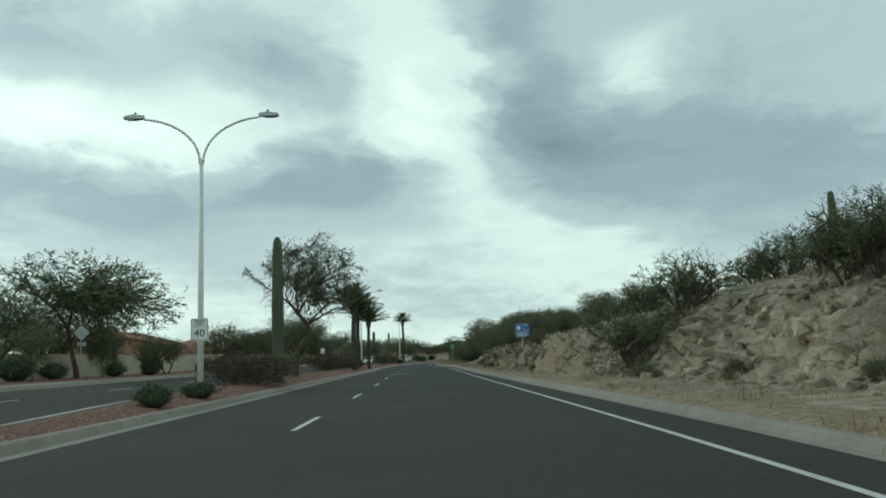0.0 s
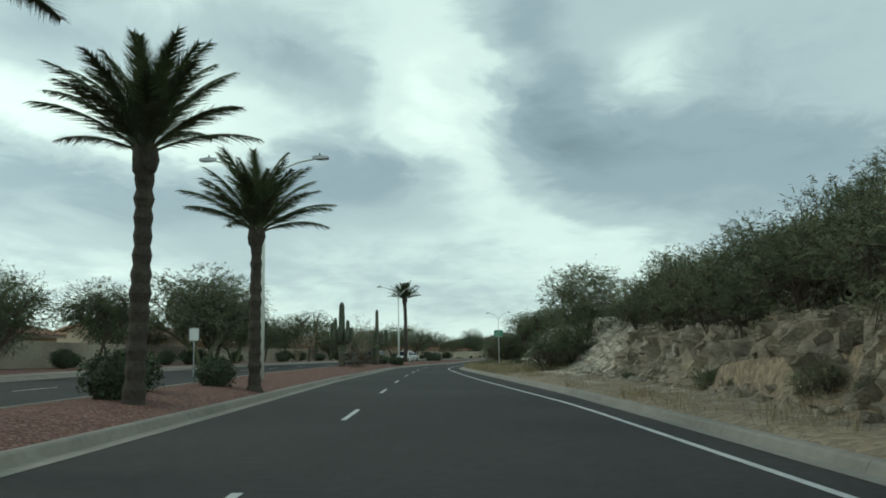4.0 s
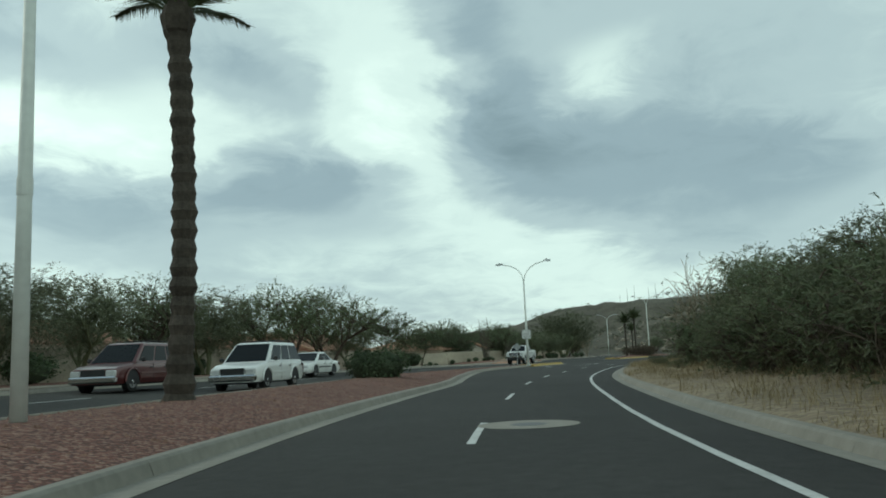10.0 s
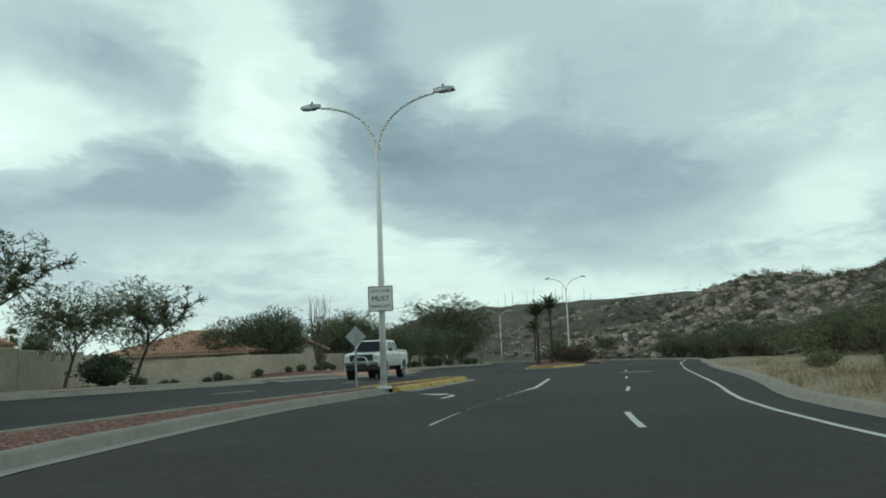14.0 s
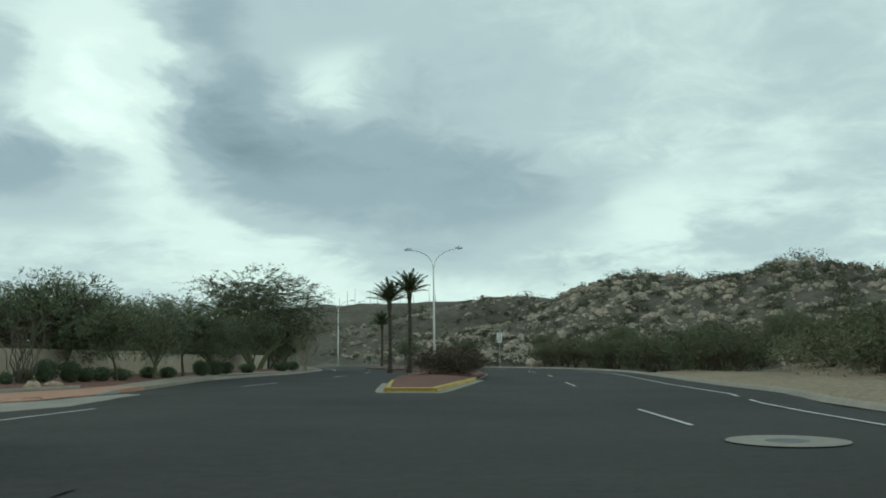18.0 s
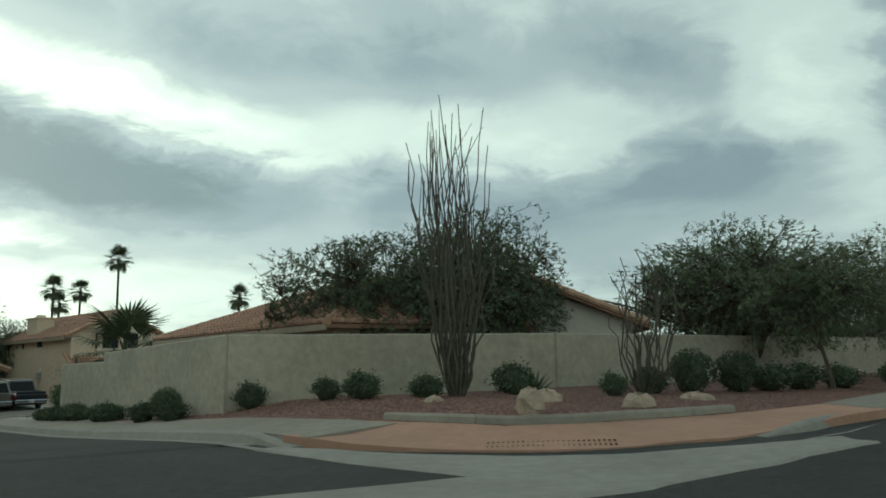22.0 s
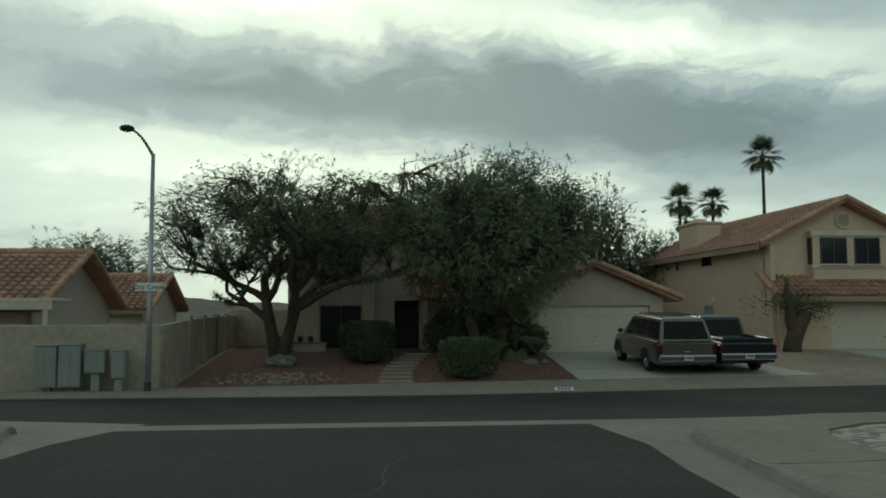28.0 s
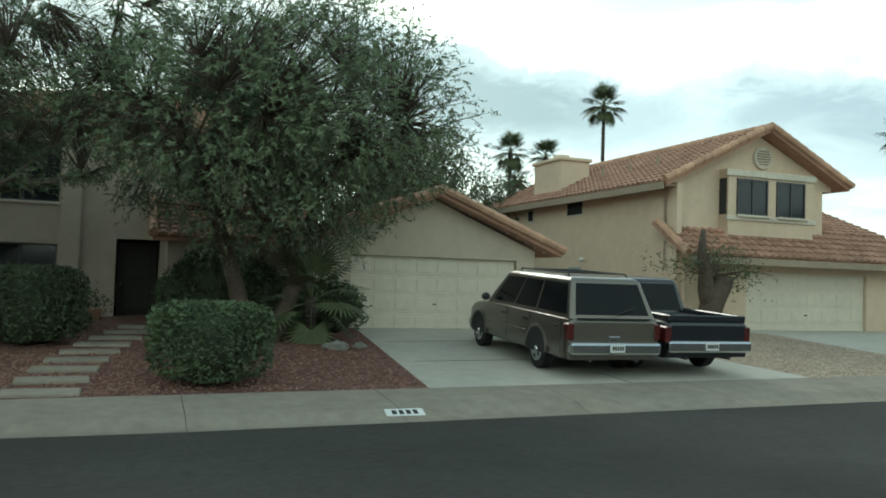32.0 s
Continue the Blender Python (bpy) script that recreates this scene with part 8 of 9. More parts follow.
upL, upR = Vector((4.3, 0, 2.15)), Vector((-3.65, 0, 1.83))
roof_slope(h2, (18.4, 34.6, 4.1), (18.4, 19.45, 4.1), upL, upL.length, single=300)
roof_slope(h2, (26.35, 19.45, 4.42), (26.35, 34.6, 4.42), upR, upR.length)
ridge_tiles(h2, (22.7, 19.4, 6.3), (22.7, 34.6, 6.3))
ridge_tiles(h2, (18.35, 19.42, 4.18), (22.7, 19.42, 6.34), .12, .4, "rake_tile")
ridge_tiles(h2, (26.4, 19.42, 4.5), (22.7, 19.42, 6.34), .12, .4, "rake_tile")
part("fascia", Shape().box(18.3, 19.5, 3.86, 18.36, 34.6, 4.1), FASCIA, h2)
part("soffit", Shape().box(18.36, 19.6, 3.98, 18.9, 34.4, 4.04), FASCIA, h2)
upS = Vector((0, 1.9, 1.15))
roof_slope(h2, (18.6, 18.5, 1.72), (28.95, 18.5, 1.72), upS, 2.22, single=300)
upS2 = Vector((0, 3.6, 1.35))
roof_slope(h2, (25.8, 20.2, 2.75), (28.95, 20.2, 2.75), upS2, upS2.length)
part("fascia", Shape().box(18.6, 18.46, 1.48, 28.95, 18.52, 1.7), FASCIA, h2)
ridge_tiles(h2, (18.6, 18.5, 1.8), (18.6, 20.1, 2.85), .12, .4, "rake_tile")
# bay with two windows, trim and a round louvre
by = part("bay", Shape().box(21.0, 19.55, 2.5, 24.7, 20.0, 4.75), STUCCO_T, h2)
part("trim_band", Shape().box(20.9, 19.48, 4.5, 24.8, 19.56, 4.72, .02), TRIM_W, by)
part("trim_band", Shape().box(20.9, 19.48, 3.0, 24.8, 19.56, 3.16, .02), TRIM_W, by)
for x0, x1 in ((21.35, 22.65), (23.05, 24.3)):
    window(h2, x0, x1, 3.2, 4.43, 19.42, depth=.11)
part("window", Shape().box(20.97, 19.62, 3.2, 20.995, 19.95, 4.43), GLASS, h2)
vt = part("round_vent", Shape().tube([(22.8, 19.98, 5.28), (22.8, 19.9, 5.28)], [.42, .38], 24), TRIM_W, h2, "round louvred gable vent")
for k in range(6):
    z = 5.05 + k * .09
    half = math.sqrt(max(.01, .3 ** 2 - (z - 5.28) ** 2))
    part("slat", Shape().box(22.8 - half, 19.87, z - .02, 22.8 + half, 19.9, z + .03, .006), FASCIA, vt)
for n0, n1, z0, z1 in ((25.4, 26.6, 3.45, 3.95), (29.6, 30.1, 3.4, 3.85)):
    w_ = part("window", Shape().box(18.875, n0, z0, 18.895, n1, z1), GLASS, h2)
    part("frame", ring_frame(n0 - .06, n1 + .06, z0 - .06, z1 + .06, -.03, 0, .06).put(pose(18.89, 0, 0, 0, 0, -90) @ Matrix.Diagonal((-1, 1, 1, 1))), TRIM_W, w_)
ub = part("utility_box", Shape().box(18.7, 25.4, .75, 18.895, 26.1, 1.35, .02), MAILBOX, h2, "grey electric meter box")
part("conduit", Shape().tube([(18.8, 25.75, .75), (18.8, 25.75, -.9)], .03, 6), GALV, ub)
part("flood_light", Shape().ball((18.75, 25.2, 1.65), (.1, .12, .08), 8, 5), SIGN_W, h2)
ch = part("chimney", Shape().box(19.3, 28.0, 3.8, 20.7, 30.4, 6.0), STUCCO_T, h2)
part("chimney_cap", Shape().box(19.2, 27.9, 5.95, 20.8, 30.5, 6.1, .03), STUCCO_T, ch)
part("chimney_pot", Shape().tube([(20, 29.2, 6.1), (20, 29.2, 6.35)], [.5, .35], 12), STUCCO_T, ch)
for n_ in (22.4, 24.2, 26.1):
    part("vent_pipe", Shape().tube([(20.2, n_, 4.9), (20.2, n_, 5.45)], .06, 8), FASCIA, h2)

# lopped tree before the neighbour's house
lt = thing("lopped_tree", LOT @ Matrix.Translation((18.9, 18.0, -.85)), "lopped dark trunk with a few sparse leafy shoots", "tree")
part("trunk", Shape().tube([(0, 0, -.1), (.04, 0, .5), (.3, 0, 1.2), (.62, 0, 1.75), (.7, 0, 1.9)], [.44, .36, .36, .33, .27], 10), BARK, lt, smooth_it=True)
part("limb", Shape().tube([(.2, 0, .9), (-.02, 0, 1.5), (.0, .03, 2.1), (-.16, .03, 2.7), (-.1, .05, 3.35)], [.3, .25, .22, .14, .06], 9), BARK, lt, smooth_it=True)
rgl = random.Random(14)
s_ = Shape()
pts = []
for cx, cz, sx_ in ((-1.0, 2.2, .55), (.9, 2.3, .6), (.3, 2.6, .4), (1.3, 1.9, .35)):
    for k in range(4):
        e = Vector((cx + rgl.gauss(0, sx_ * .5), rgl.gauss(0, .4), cz + rgl.gauss(0, .2)))
        part("shoot", Shape().tube([(0, 0, 1.9), e * .6 + Vector((0, 0, .9)), e], [.03, .018, .006], 4), BARK, lt)
    pts += [Vector((cx + rgl.gauss(0, sx_), rgl.gauss(0, .4), cz + rgl.gauss(0, .28))) for k in range(260)]
s_.v, s_.f = leaf_cards(rgl, pts, .13, .35, .4)
part("foliage", s_, LEAF_A, lt)


def house(x, y, turn, w, d, wall_h, rise, material, label, hip=False, chimney=None, pitch=0.34, windows=True, zb=None):
    """A plain house: ridge along local x; gables at its ends, or hipped."""
    z = (gz(x, y) if zb is None else zb) - .2
    root = thing("house", pose(x, y, z, 0, 0, turn), label, "house", "houses behind the garden walls")
    X, Y = w / 2, d / 2
    holes = [(-X * .6, -X * .2, 1.1, 2.3), (X * .25, X * .6, 1.1, 2.3)] if windows else []
    wall_panel(root, -X, X, 0, wall_h, -Y, .2, holes, material)
    for h in holes:
        window(root, h[0], h[1], h[2], h[3], -Y)
    part("wall", Shape().box(-X, Y - .2, 0, X, Y, wall_h), material, root)
    o = .5
    zc = wall_h - .1
    upf = Vector((0, Y + o, rise))
    inset = Y + o if hip else 0
    zl = wall_h
    for sx in (-1, 1):
        if hip:
            part("wall", Shape().box(min(sx * X, sx * (X - .2)), -Y + .2, 0, max(sx * X, sx * (X - .2)), Y - .2, wall_h), material, root)
        else:
            zt = wall_h + rise * Y / (Y + o) - .12
            pr = [(-Y, 0), (Y, 0), (Y, wall_h), (0, zt), (-Y, wall_h)]
            x0, x1 = sorted((sx * X, sx * (X - .2)))
            vs = [(x1, a, b) for a, b in pr] + [(x0, a, b) for a, b in pr]
            part("gable_wall", Shape().add(vs, [tuple(range(5)), (9, 8, 7, 6, 5)] + [(i, 5 + i, 5 + (i + 1) % 5, (i + 1) % 5) for i in range(5)]), material, root)
    Lr = 2 * (X + o)
    roof_slope(root, (-X - o, -Y - o, zc), (X + o, -Y - o, zc), upf, upf.length, inset, Lr - inset, pitch=pitch, expo=.42)
    roof_slope(root, (X + o, Y + o, zc), (-X - o, Y + o, zc), Vector((0, -Y - o, rise)), upf.length, inset, Lr - inset, pitch=pitch, expo=.42)
    rx = X + o - inset
    ridge_tiles(root, (-rx, 0, zc + rise + .04), (rx, 0, zc + rise + .04), .14, .5)
    for sx in (-1, 1):
        for sy in (-1, 1):
            ridge_tiles(root, (sx * (X + o), sy * (Y + o), zc + .06), (sx * rx, 0, zc + rise + .06), .13, .5, "hip_tile" if hip else "rake_tile")
        if hip:
            roof_slope(root, (sx * (X + o), -sx * (Y + o), zc), (sx * (X + o), sx * (Y + o), zc), Vector((-sx * inset, 0, rise)), Vector((inset, 0, rise)).length, Y + o, Y + o, pitch=pitch, expo=.42)
    part("fascia", Shape().box(-X - o, -Y - o - .04, zc - .18, X + o, -Y - o, zc), FASCIA, root)
    if chimney:
        cx, cy, ct = chimney
        c = part("chimney", Shape().box(cx - .55, cy - .4, wall_h, cx + .55, cy + .4, ct), material, root)
        part("chimney_cap", Shape().box(cx - .65, cy - .5, ct - .05, cx + .65, cy + .5, ct + .1, .03), material, c)
    return root


ylot = yaw
def lot_house(n, w, turn, *a, **k):
    p = cross(n, w)
    return house(p[0], p[1], yaw + turn, *a, **k)


# west of the cross street, behind the wall
lot_house(17.6, -17.2, 0, 13.0, 9.0, 2.6, 2.1, STUCCO_W, "white stucco house with a clay tile gable roof", zb=-1.0)
lot_house(29, -14.5, 0, 9.0, 8.0, 2.6, 1.8, STUCCO_W, "white stucco house behind the first one", zb=-1.1)
lot_house(38, -22, 90, 11, 9, 3.0, 2.4, STUCCO_W, "white house with a tall stucco chimney", chimney=(4.2, -2.5, 6.4), zb=-1.2)
lot_house(34, 12.5, 0, 6, 6, 2.6, 1.6, STUCCO_W, "small tile-roofed house behind the garages", zb=-1.2)
pc = thing("patio_cover", LOT, "flat white patio cover on square posts", "patio cover")
part("roof", Shape().box(-16, 11.8, 1.42, -9.6, 13.6, 1.56, .02), TRIM_W, pc)
part("beam", Shape().box(-16, 11.8, 1.2, -9.6, 11.95, 1.42), TRIM_W, pc)
for x in (-15.6, -13.5, -11.5, -9.8):
    part("post", Shape().box(x - .07, 11.82, -1.1, x + .07, 11.94, 1.2), TRIM_W, pc)
# behind the north corner wall
p = side(23.8, 16.2)
house(p[0], p[1], math.degrees(math.atan2(-SU[1], -SU[0])), 13.5, 10.5, 2.7, 2.1, STUCCO_H, "pale stucco house with a hipped clay tile roof", hip=True, windows=False, zb=.2)
house(4.4, 295.4, 110, 9, 7.0, 2.7, 1.7, STUCCO_W, "pale stucco gabled wing behind the corner wall", windows=False, zb=.2)
for x, y, tn, w, d, wh, r, m_, hp, c, lab in (
        (-3, 318, 66, 13, 10, 2.8, 2.0, STUCCO_T, False, (3, 1, 6.0), "tan stucco house with a clay tile roof and chimney"), (6, 342, 66, 13, 10, 2.8, 2.0, STUCCO_H, True, None, "low tile-roofed house behind the long wall"),
        (-36, 98, 94, 14, 11, 3.4, 1.6, STUCCO_P, False, None, "pink stucco building with a clay tile roof"), (-37, 128, 92, 12, 10, 2.8, 1.8, STUCCO_T, True, None, "tan stucco house with a hipped tile roof"),
        (-36, 157, 90, 14, 10, 3.2, 1.8, STUCCO_T, False, (-2, -1, 6.2), "tan house with a tile roof and a stucco chimney"), (-34, 180, 82, 12, 10, 2.8, 1.8, STUCCO_P, True, None, "salmon stucco house with a hipped tile roof"),
        (-27, 212, 74, 13, 9, 2.8, 1.7, STUCCO_P, False, None, "orange stucco house with terracotta tiles"), (-20, 233, 68, 12, 9, 2.8, 1.8, STUCCO_T, True, None, "tan house with a hipped terracotta roof"),
        (-14, 250, 66, 11, 9, 2.8, 1.8, STUCCO_P, False, (1, 1, 5.8), "orange stucco house with a tile roof and chimney"), (-38, 60, 92, 14, 11, 2.8, 1.8, STUCCO_T, True, None, "tan house behind the trees")):
    house(x, y, tn, w, d, wh, r, m_, lab, hip=hp, chimney=c, windows=False)

# ---- front yard plants ----
KINDS["hedge"] = (shrub_kind(19, .85, 1.35, LEAF_C, 7500, .075, .5, True, .02, "shrub", True), 1.35)
for n_, w_, h_, wd in ((11.5, 3.7, 1.45, 1.05), (16.3, .5, 1.75, .95)):
    p = cross(n_, w_)
    plant("hedge", p[0], p[1], 20, h_, "clipped dark green hedge ball in the front yard", "shrub", "clipped yard shrubs", wd, .08)
for n_, w_, h_, k, wd in ((18.3, 7.4, 1.35, "round", 1.1), (18.1, 6.2, 1.2, "round", 1.2), (19.6, 4.4, 2.2, "round", .85), (19.8, 3.7, 1.6, "round", .9), (21.8, -3.2, .7, "low", 1.0), (18.6, 1.2, .6, "low", 1), (20.2, 5.4, 1.8, "round", 1.0)):
    p = cross(n_, w_)
    plant(k, p[0], p[1], 50 * w_, h_, "dark green shrub beside the house wall", "shrub", "shrubs by the house", wd, .08)
p = cross(17.0, -2.8)
plant("yard_a", p[0], p[1], 150, 7.9, "spreading dark mesquite with forked trunks in the yard", "tree", "", 1.02, .05)
p = cross(16.4, 5.2)
plant("big", p[0], p[1], 60, 8.4, "tall dense dark tree shading the front yard", "tree", "", .96, .05)
for x, y, top, k, wd in ((-59.3, 301.5, 10.9, "dense", .62), (-57.7, 304.9, 11.3, "dense", .6), (-55.4, 309.4, 9.9, "dense", .6), (-52.9, 312.8, 6.4, "dense", .85), (-62, 296, 8.0, "dense", .8), (-63, 318, 5.2, "dense", 1.2), (-70, 280, 6.2, "dense", 1.2), (-60, 270, 4.2, "dense", 1.3), (-72, 330, 5.2, "dense", 1.3), (-34, 345, 4.2, "dense", 1.2), (-20, 350, 4.0, "dense", 1.2)):
    plant(k, x, y, x * 37, top + 1.0, "tall dark evergreen tree rising behind the houses", "tree", "trees behind the houses", wd)
YARD_ROCK = mat("yard_rock", (0.19, 0.185, 0.165), 0.9, 0.5, 1.45, 1.5, 6.0, 0.8, fine=25)
for n_, w_, r_, sd in ((15.9, -2.75, .62, 40), (15.2, 6.7, .3, 41), (15.5, 7.3, .2, 42)):
    p = cross(n_, w_)
    boulder(p[0], p[1], r_, .5, sd, "grey-green boulder lying in the red gravel yard", YARD_ROCK)

# ---- vehicles ----


def wheel(parent, x, y, r, width, s):
    n = 22
    t = Shape().tube([(x - s * width, y, r), (x - s * width * .92, y, r), (x - s * .02, y, r), (x, y, r)], [r * .9, r, r, r * .9], n)
    w = part("tyre", t, RUBBER, parent, smooth_it=False)
    part("rim", Shape().tube([(x - s * .03, y, r), (x + s * .012, y, r)], [r * .66, r * .62], n), RIM, w)
    # the rim is closed; black discs stand in for shaded gaps between spokes
    for k in range(5):
        a = 2 * math.pi * k / 5
        part("spoke_gap", Shape().tube([(x + s * .01, y + math.cos(a) * r * .4, r + math.sin(a) * r * .4), (x + s * .016, y + math.cos(a) * r * .4, r + math.sin(a) * r * .4)], r * .12, 8), PLASTIC, w)
    part("hub_cap", Shape().tube([(x + s * .012, y, r), (x + s * .03, y, r)], [r * .17, r * .13], 12), CHROME, w)


def quad_patch(c, u0, u1, v0, v1, off):
    """A pane on a four-cornered face c (bottom pair, top pair), lifted outward."""
    c = [Vector(p) for p in c]

    def at(u, v):
        return c[0].lerp(c[1], u).lerp(c[3].lerp(c[2], u), v)
    nr = (c[1] - c[0]).cross(c[3] - c[0]).normalized() * off
    a = [at(u0, v0), at(u1, v0), at(u1, v1), at(u0, v1)]
    return Shape().add([p + nr for p in a] + [p - nr for p in a], [(0, 1, 2, 3), (7, 6, 5, 4)] + [(i, 4 + i, 4 + (i + 1) % 4, (i + 1) % 4) for i in range(4)])


def rounded(ob, width):
    """Soft pressed edges on a panel."""
    bv = ob.modifiers.new("bevel", "BEVEL")
    bv.width, bv.segments, bv.limit_method, bv.angle_limit = width, 3, "ANGLE", radians(16)
    ob.data.polygons.foreach_set("use_smooth", [True] * len(ob.data.polygons))
    wn_ = ob.modifiers.new("weighted_normal", "WEIGHTED_NORMAL")
    wn_.keep_sharp = False


def vehicle(name, x, y, turn, label, paint_m, L, W, H, style, wheel_r=.37, base=None, clear=.3, belt=.98, hood=1.35, hood_z=.95, dz=0.0, group="", category="car", tilt=0.0, bull_bar=False):
    """Local y points forward. style: wagon, sedan or pickup."""
    root = thing(name, pose(x, y, gz(x, y) + dz, tilt, 0, turn), label, category, group)
    base = base or L * .59
    fr, rr_ = L / 2 - .92, L / 2 - .92 - base
    hw = W / 2
    yc0, yc1 = -L / 2, L / 2
    cab_f = L / 2 - hood
    cab_r = {"wagon": -L / 2 + .12, "sedan": -L / 2 + .95, "pickup": -L / 2 + 2.0}[style]
    deck = belt if style != "sedan" else belt - .02
    st = []
    for yy, top, k in ((yc0, deck - (.08 if style != 'sedan' else .25), .95), (yc0 + .04, deck - .02, .97), (yc0 + .3, deck, 1.0), (cab_r, belt, 1.0), (0, belt, 1.0), (cab_f, belt, 1.0), (cab_f + .15, hood_z + .03, .99), (yc1 - .45, hood_z - .03, .97), (yc1 - .1, hood_z - (.08 if bull_bar else .14), .96 if bull_bar else .92), (yc1, hood_z - (.15 if bull_bar else .38), .93 if bull_bar else .86)):
        st.append([(-hw * k * .95, yy, clear), (-hw * k, yy, clear + .16), (-hw * k, yy, top - .2), (-hw * k * .96, yy, top - .04), (-hw * k * .88, yy, top), (hw * k * .88, yy, top), (hw * k * .96, yy, top - .04), (hw * k, yy, top - .2), (hw * k, yy, clear + .16), (hw * k * .95, yy, clear)])
    sh = Shape()
    vs = [p for r in st for p in r]
    fs = [(i * 10 + j, i * 10 + (j + 1) % 10, (i + 1) * 10 + (j + 1) % 10, (i + 1) * 10 + j) for i in range(len(st) - 1) for j in range(10)]
    fs += [tuple(range(9, -1, -1)), tuple((len(st) - 1) * 10 + j for j in range(10))]
    sh.add(vs, fs)
    body = part("body", sh, paint_m, root)
    rounded(body, .05)
    part("underbody", Shape().box(-hw * .82, yc0 + .3, clear - .06, hw * .82, yc1 - .3, clear + .05), PLASTIC, root)
    # cabin
    wb, wt = hw * .93, hw * .76
    fb, ft = cab_f + .1, cab_f - .75
    if style == "wagon":
        rb, rt = yc0 + .07, yc0 + .42
    elif style == "sedan":
        rb, rt = cab_r - .05, cab_r + .75
    else:
        rb, rt = cab_r, cab_r + .22
    z0, z1 = belt - .02, H - .05
    lo = [(-wb, rb, z0), (wb, rb, z0), (wb, fb, z0), (-wb, fb, z0)]
    hi = [(-wt, rt, z1), (wt, rt, z1), (wt, ft, z1), (-wt, ft, z1)]
    tp = [(-wt + .1, rt + .12, H), (wt - .1, rt + .12, H), (wt - .1, ft - .14, H), (-wt + .1, ft - .14, H)]
    cab = part("cabin", Shape().add(lo + hi + tp, [(i, (i + 1) % 4, 4 + (i + 1) % 4, 4 + i) for i in range(4)] + [(4 + i, 4 + (i + 1) % 4, 8 + (i + 1) % 4, 8 + i) for i in range(4)] + [(8, 9, 10, 11)]), paint_m, root)
    rounded(cab, .06)
    part("rear_window", quad_patch([lo[0], lo[1], hi[1], hi[0]], .07, .93, .1, .9, .012), CARGLASS, cab)
    part("windscreen", quad_patch([lo[2], lo[3], hi[3], hi[2]], .05, .95, .05, .96, .012), CARGLASS, cab)
    spans = {"wagon": ((.03, .34), (.37, .62), (.65, .93)), "sedan": ((.12, .47), (.5, .88)), "pickup": ((.06, .42), (.47, .9))}[style]
    for s in (0, 1):
        face = [lo[1], lo[2], hi[2], hi[1]] if s else [lo[0], lo[3], hi[3], hi[0]]
        for u0, u1 in spans:
            part("side_window", quad_patch(face, u0, u1, .1, .88, .012), CARGLASS, cab)
        sx = 1 if s else -1
        for yw in (fr, rr_):
            wheel(root, sx * (hw - .01), yw, wheel_r, .34 if bull_bar else .24, sx)
            n = 12
            arch = [(sx * (hw + .012), yw + math.cos(math.pi * k / n) * (wheel_r + .1), wheel_r + math.sin(math.pi * k / n) * (wheel_r + .09)) for k in range(n + 1)]
            part("wheel_arch", Shape().tube(arch, .035, 6), paint_m, body)
            # no opening is cut: a flat black disc stands in for its shade
            disc = [(yw + math.cos(2 * math.pi * k / 20) * (wheel_r + .085), wheel_r + math.sin(2 * math.pi * k / 20) * (wheel_r + .085)) for k in range(20)]
            part("wheel_well", Shape().add([(sx * (hw + .004), a, max(b, clear - .02)) for a, b in disc], [tuple(range(20))]), PLASTIC, body)
        part("side_moulding", Shape().box(min(sx * (hw - .005), sx * (hw + .02)), rr_ + wheel_r + .15, clear + .28, max(sx * (hw - .005), sx * (hw + .02)), fr - wheel_r - .15, clear + .36, .008), PLASTIC if style == "sedan" else paint_m, body)
        part("mirror", Shape().ball((sx * (hw + .1), fb - .35, belt + .1), (.11, .08, .09), 8, 5), PLASTIC, body)
        for u0, u1 in spans:
            ys_h = lo[1][1] + (lo[2][1] - lo[1][1]) * (u0 + .04)
            part("door_handle", Shape().box(min(sx * hw, sx * (hw + .025)), ys_h, belt - .2, max(sx * hw, sx * (hw + .025)), ys_h + .18, belt - .16, .008), PLASTIC, body)
            part("door_seam", Shape().box(min(sx * (hw - .01), sx * (hw + .003)), ys_h - .1, clear + .1, max(sx * (hw - .01), sx * (hw + .003)), ys_h - .088, belt - .05), PLASTIC, body)
        tl = (.14, .32) if style != "sedan" else (.34, .17)
        part("tail_lamp", Shape().box(min(sx * (hw - tl[0]), sx * (hw - .005)), yc0 - .03, deck - .1 - tl[1], max(sx * (hw - tl[0]), sx * (hw - .005)), yc0 + .22, deck - .1, .025), LAMP_R, body)
        part("head_lamp", Shape().box(min(sx * (hw * (.68 if bull_bar else .5)), sx * (hw * (.95 if bull_bar else .88))), yc1 - .14, hood_z - .4, max(sx * (hw * (.68 if bull_bar else .5)), sx * (hw * (.95 if bull_bar else .88))), yc1 + .02, hood_z - .19, .03), LAMP_C, body)
        part("exhaust" if s else "tow_hook", Shape().tube([(sx * .5, yc0 + .3, clear - .02), (sx * .5, yc0 - .02, clear - .02)], .035, 8), STEEL_D, root)
    bm_ = CHROME if style != "sedan" else paint_m
    part("rear_bumper", Shape().box(-hw * .97, yc0 - .14, clear + .1, hw * .97, yc0 + .05, clear + .32, .04), bm_, body)
    part("front_bumper", Shape().box(-hw * .92, yc1 - .12, clear + .04, hw * .92, yc1 + .1, clear + .27, .05), bm_, body)
    gw = .6 if bull_bar else .46
    part("grille", Shape().box(-hw * gw, yc1 - .06, hood_z - .46, hw * gw, yc1 + .03, hood_z - .16, .015), PLASTIC, body)
    pl = part("number_plate", Shape().box(-.15, yc0 - .16, clear + .15, .15, yc0 - .142, clear + .30, .005), SIGN_W, body)
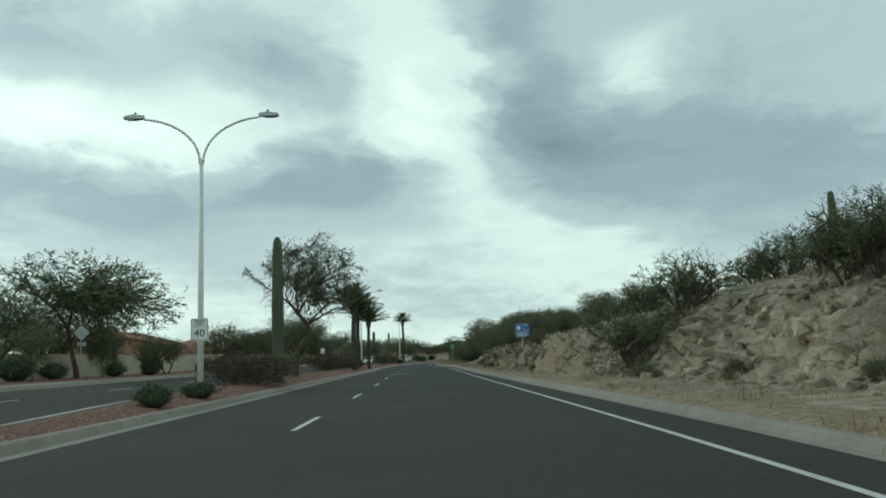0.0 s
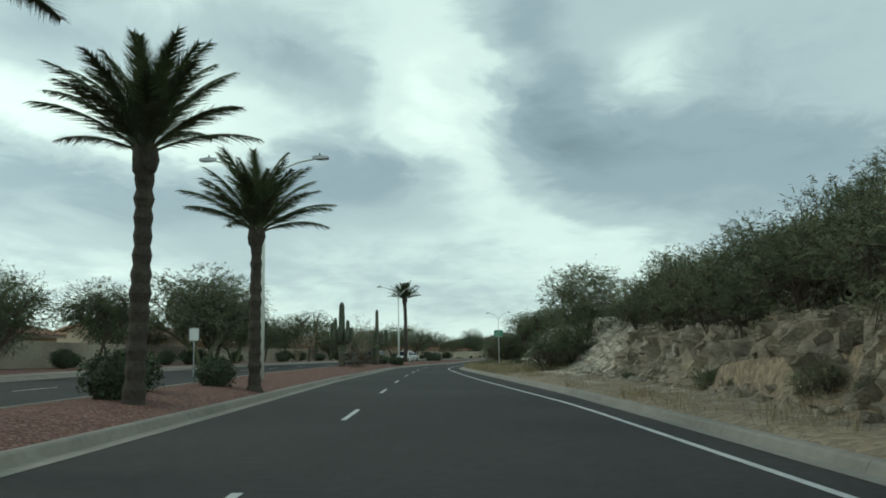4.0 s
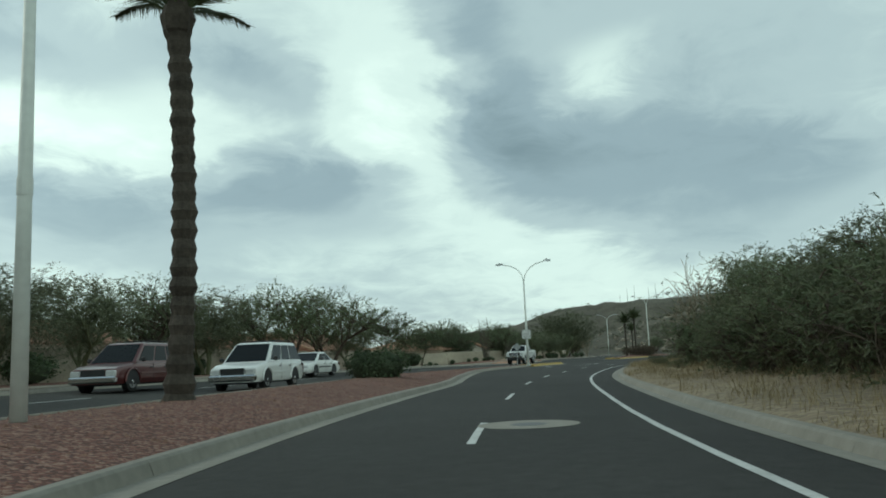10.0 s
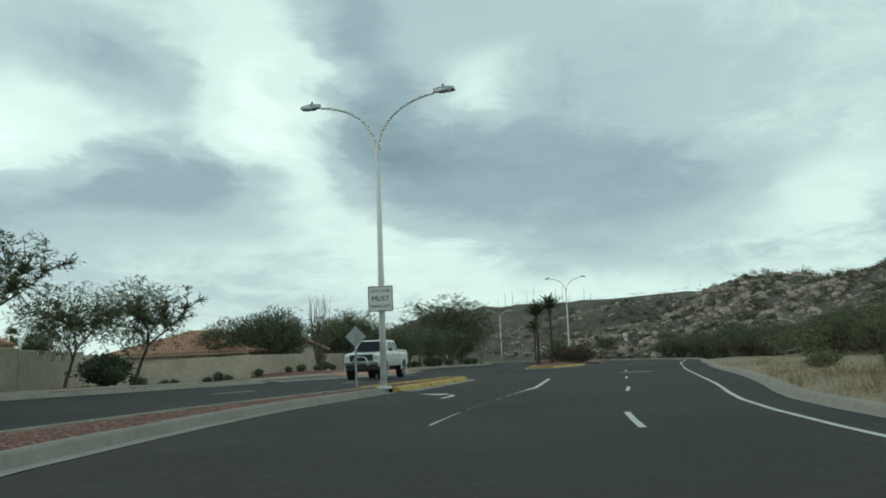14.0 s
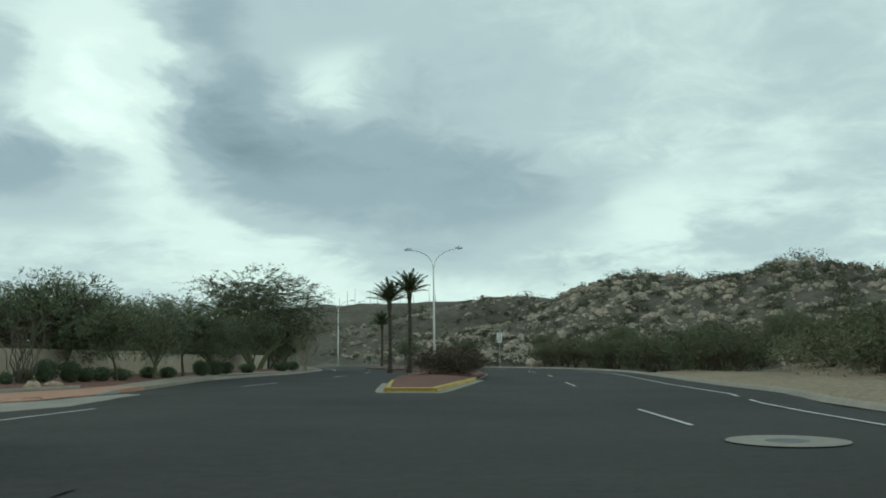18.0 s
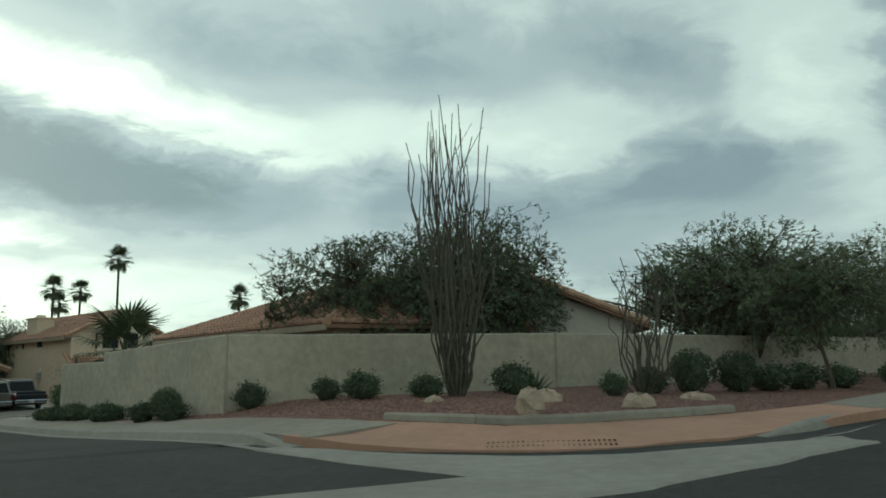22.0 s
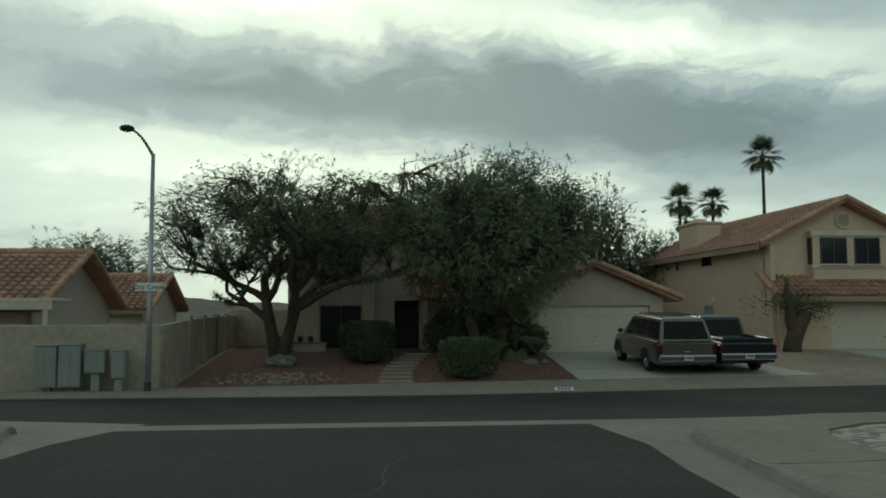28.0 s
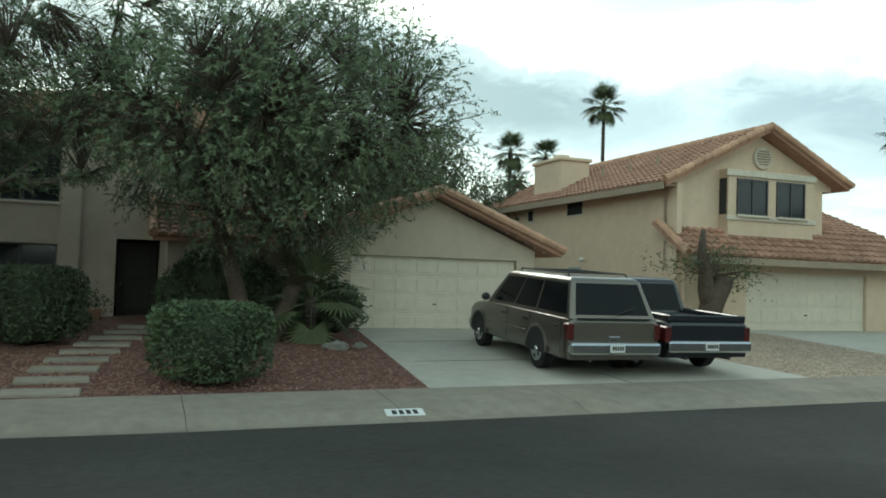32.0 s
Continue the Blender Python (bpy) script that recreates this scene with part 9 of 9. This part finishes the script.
    for k in range(5):
        part("mark", Shape().box(-.12 + k * .052, yc0 - .166, clear + .19, -.085 + k * .052, yc0 - .161, clear + .27), SIGN_K, pl)
    if style == "wagon":
        for sx in (-1, 1):
            part("roof_rail", Shape().tube([(sx * (wt - .12), rt + .3, H - .01), (sx * (wt - .12), rt + .36, H + .06), (sx * (wt - .12), ft - .5, H + .06), (sx * (wt - .12), ft - .44, H - .01)], .018, 6), PLASTIC, cab)
        for k in range(3):
            yb = rt + .6 + k * (ft - rt - 1.3) / 2
            part("cross_bar", Shape().box(-wt + .12, yb - .03, H + .045, wt - .12, yb + .03, H + .075, .01), PLASTIC, cab)
        part("rear_wiper", Shape().tube([(.05, yc0 + .02, belt + .08), (.45, yc0 + .05, belt + .2)], .012, 5), PLASTIC, cab)
        part("tailgate_handle", Shape().box(-.12, yc0 - .03, belt - .42, .12, yc0 + .02, belt - .34, .012), CHROME, body)
        part("tailgate_seam", Shape().box(-hw * .78, yc0 - .006, belt - .02, hw * .78, yc0 + .05, belt + .0), PLASTIC, body)
    if bull_bar:
        part("bull_bar", Shape().tube([(-.36, yc1 + .12, clear - .1), (-.36, yc1 + .22, clear + .1), (-.32, yc1 + .24, clear + .42), (-.2, yc1 + .24, clear + .5), (.2, yc1 + .24, clear + .5), (.32, yc1 + .24, clear + .42), (.36, yc1 + .22, clear + .1), (.36, yc1 + .12, clear - .1)], .035, 8), CHROME, body, "polished steel bull bar", True)
        part("skid_plate", Shape().box(-hw * .85, yc1 - .5, clear - .2, hw * .85, yc1 + .04, clear + .06, .03), PLASTIC, body)
        part("axle", Shape().tube([(-hw * .9, fr, wheel_r), (hw * .9, fr, wheel_r)], .08, 8), PLASTIC, root)
        part("chassis_rail", Shape().box(-hw * .6, rr_ - .3, clear - .2, hw * .6, fr + .3, clear - .05, .02), PLASTIC, root)
        part("grille_surround", ring_frame(-hw * .64, hw * .64, hood_z - .49, hood_z - .12, yc1 - .02, yc1 + .05, .045), CHROME, body)
    if style == "pickup":
        part("bed_floor", Shape().box(-hw * .8, yc0 + .16, deck + .002, hw * .8, cab_r - .05, deck + .01), PLASTIC, body)
        for bx in ((-hw * .9, yc0 + .1, -hw * .78, cab_r - .03), (hw * .78, yc0 + .1, hw * .9, cab_r - .03), (-hw * .9, yc0 + .02, hw * .9, yc0 + .1)):
            part("bed_rail", Shape().box(bx[0], bx[1], deck - .02, bx[2], bx[3], deck + .12, .02), paint_m, body)
    return root


FWD = math.degrees(math.atan2(CN[1], CN[0])) - 90      # heading into the driveways
p = cross(13.75, 11.2)
vehicle("suv", p[0], p[1], FWD - 3, "pewter full-size SUV parked on the concrete driveway", PAINT_TAN, 5.57, 2.0, 1.9, "wagon", .39, 3.3, .36, 1.14, 1.3, 1.08, .1, tilt=2.6)
p = cross(13.8, 13.25)
vehicle("pickup_truck", p[0], p[1], FWD - 2, "black pickup truck parked beside the SUV", PAINT_NAVY, 5.9, 2.0, 1.85, "pickup", .39, 3.6, .4, 1.1, 1.45, 1.08, .1, category="pickup", tilt=2.6)
p = cross(17.0, 30.6)
vehicle("car", p[0], p[1], FWD - 8, "dark grey car on the neighbour's driveway", PAINT_GREY, 4.6, 1.8, 1.5, "sedan", .33, None, .25, .92, 1.2, .86, .12)
for nm, x, y, d_deg, lab, pm, L, W, H, sty, wr, cl, bt, hz, cat in (
        ("car", -8.6, 212, 17, "white sedan driving in the far carriageway", PAINT_WHITE, 4.6, 1.82, 1.44, "sedan", .33, .24, .92, .84, "car"),
        ("suv", -8.5, 194.5, 12, "white SUV in the far carriageway", PAINT_WHITE, 4.8, 1.9, 1.75, "wagon", .36, .3, 1.02, .96, "car"),
        ("suv", -13.0, 193.6, 12, "maroon SUV in the far carriageway", PAINT_RED, 4.8, 1.9, 1.75, "wagon", .36, .3, 1.02, .96, "car"),
        ("car", -14.6, 176, 5, "white sedan further down the far carriageway", PAINT_WHITE, 4.6, 1.82, 1.44, "sedan", .33, .24, .92, .84, "car"),
        ("van", 41, 398, 12, "white van far up the road", PAINT_WHITE, 5.3, 2.0, 2.1, "wagon", .36, .3, 1.1, 1.0, "van")):
    vehicle(nm, x, y, 180 - d_deg, lab, pm, L, W, H, sty, wr, None, cl, bt, 1.2, hz, .01, "cars on the main road", cat)
vehicle("pickup_truck", 10.55, 258.4, 157, "white lifted pickup truck with a bull bar and black tyres", PAINT_WHITE, 6.1, 2.05, 2.14, "pickup", .5, 3.9, .7, 1.48, 1.5, 1.46, .01, "cars on the main road", "pickup", 0, True)
vehicle("suv", -17.0, 80, 182, "dark SUV standing by the far kerb", PAINT_NAVY, 4.8, 1.9, 1.75, "wagon", .36, None, .3, 1.02, 1.2, .96, .01, "cars on the main road")
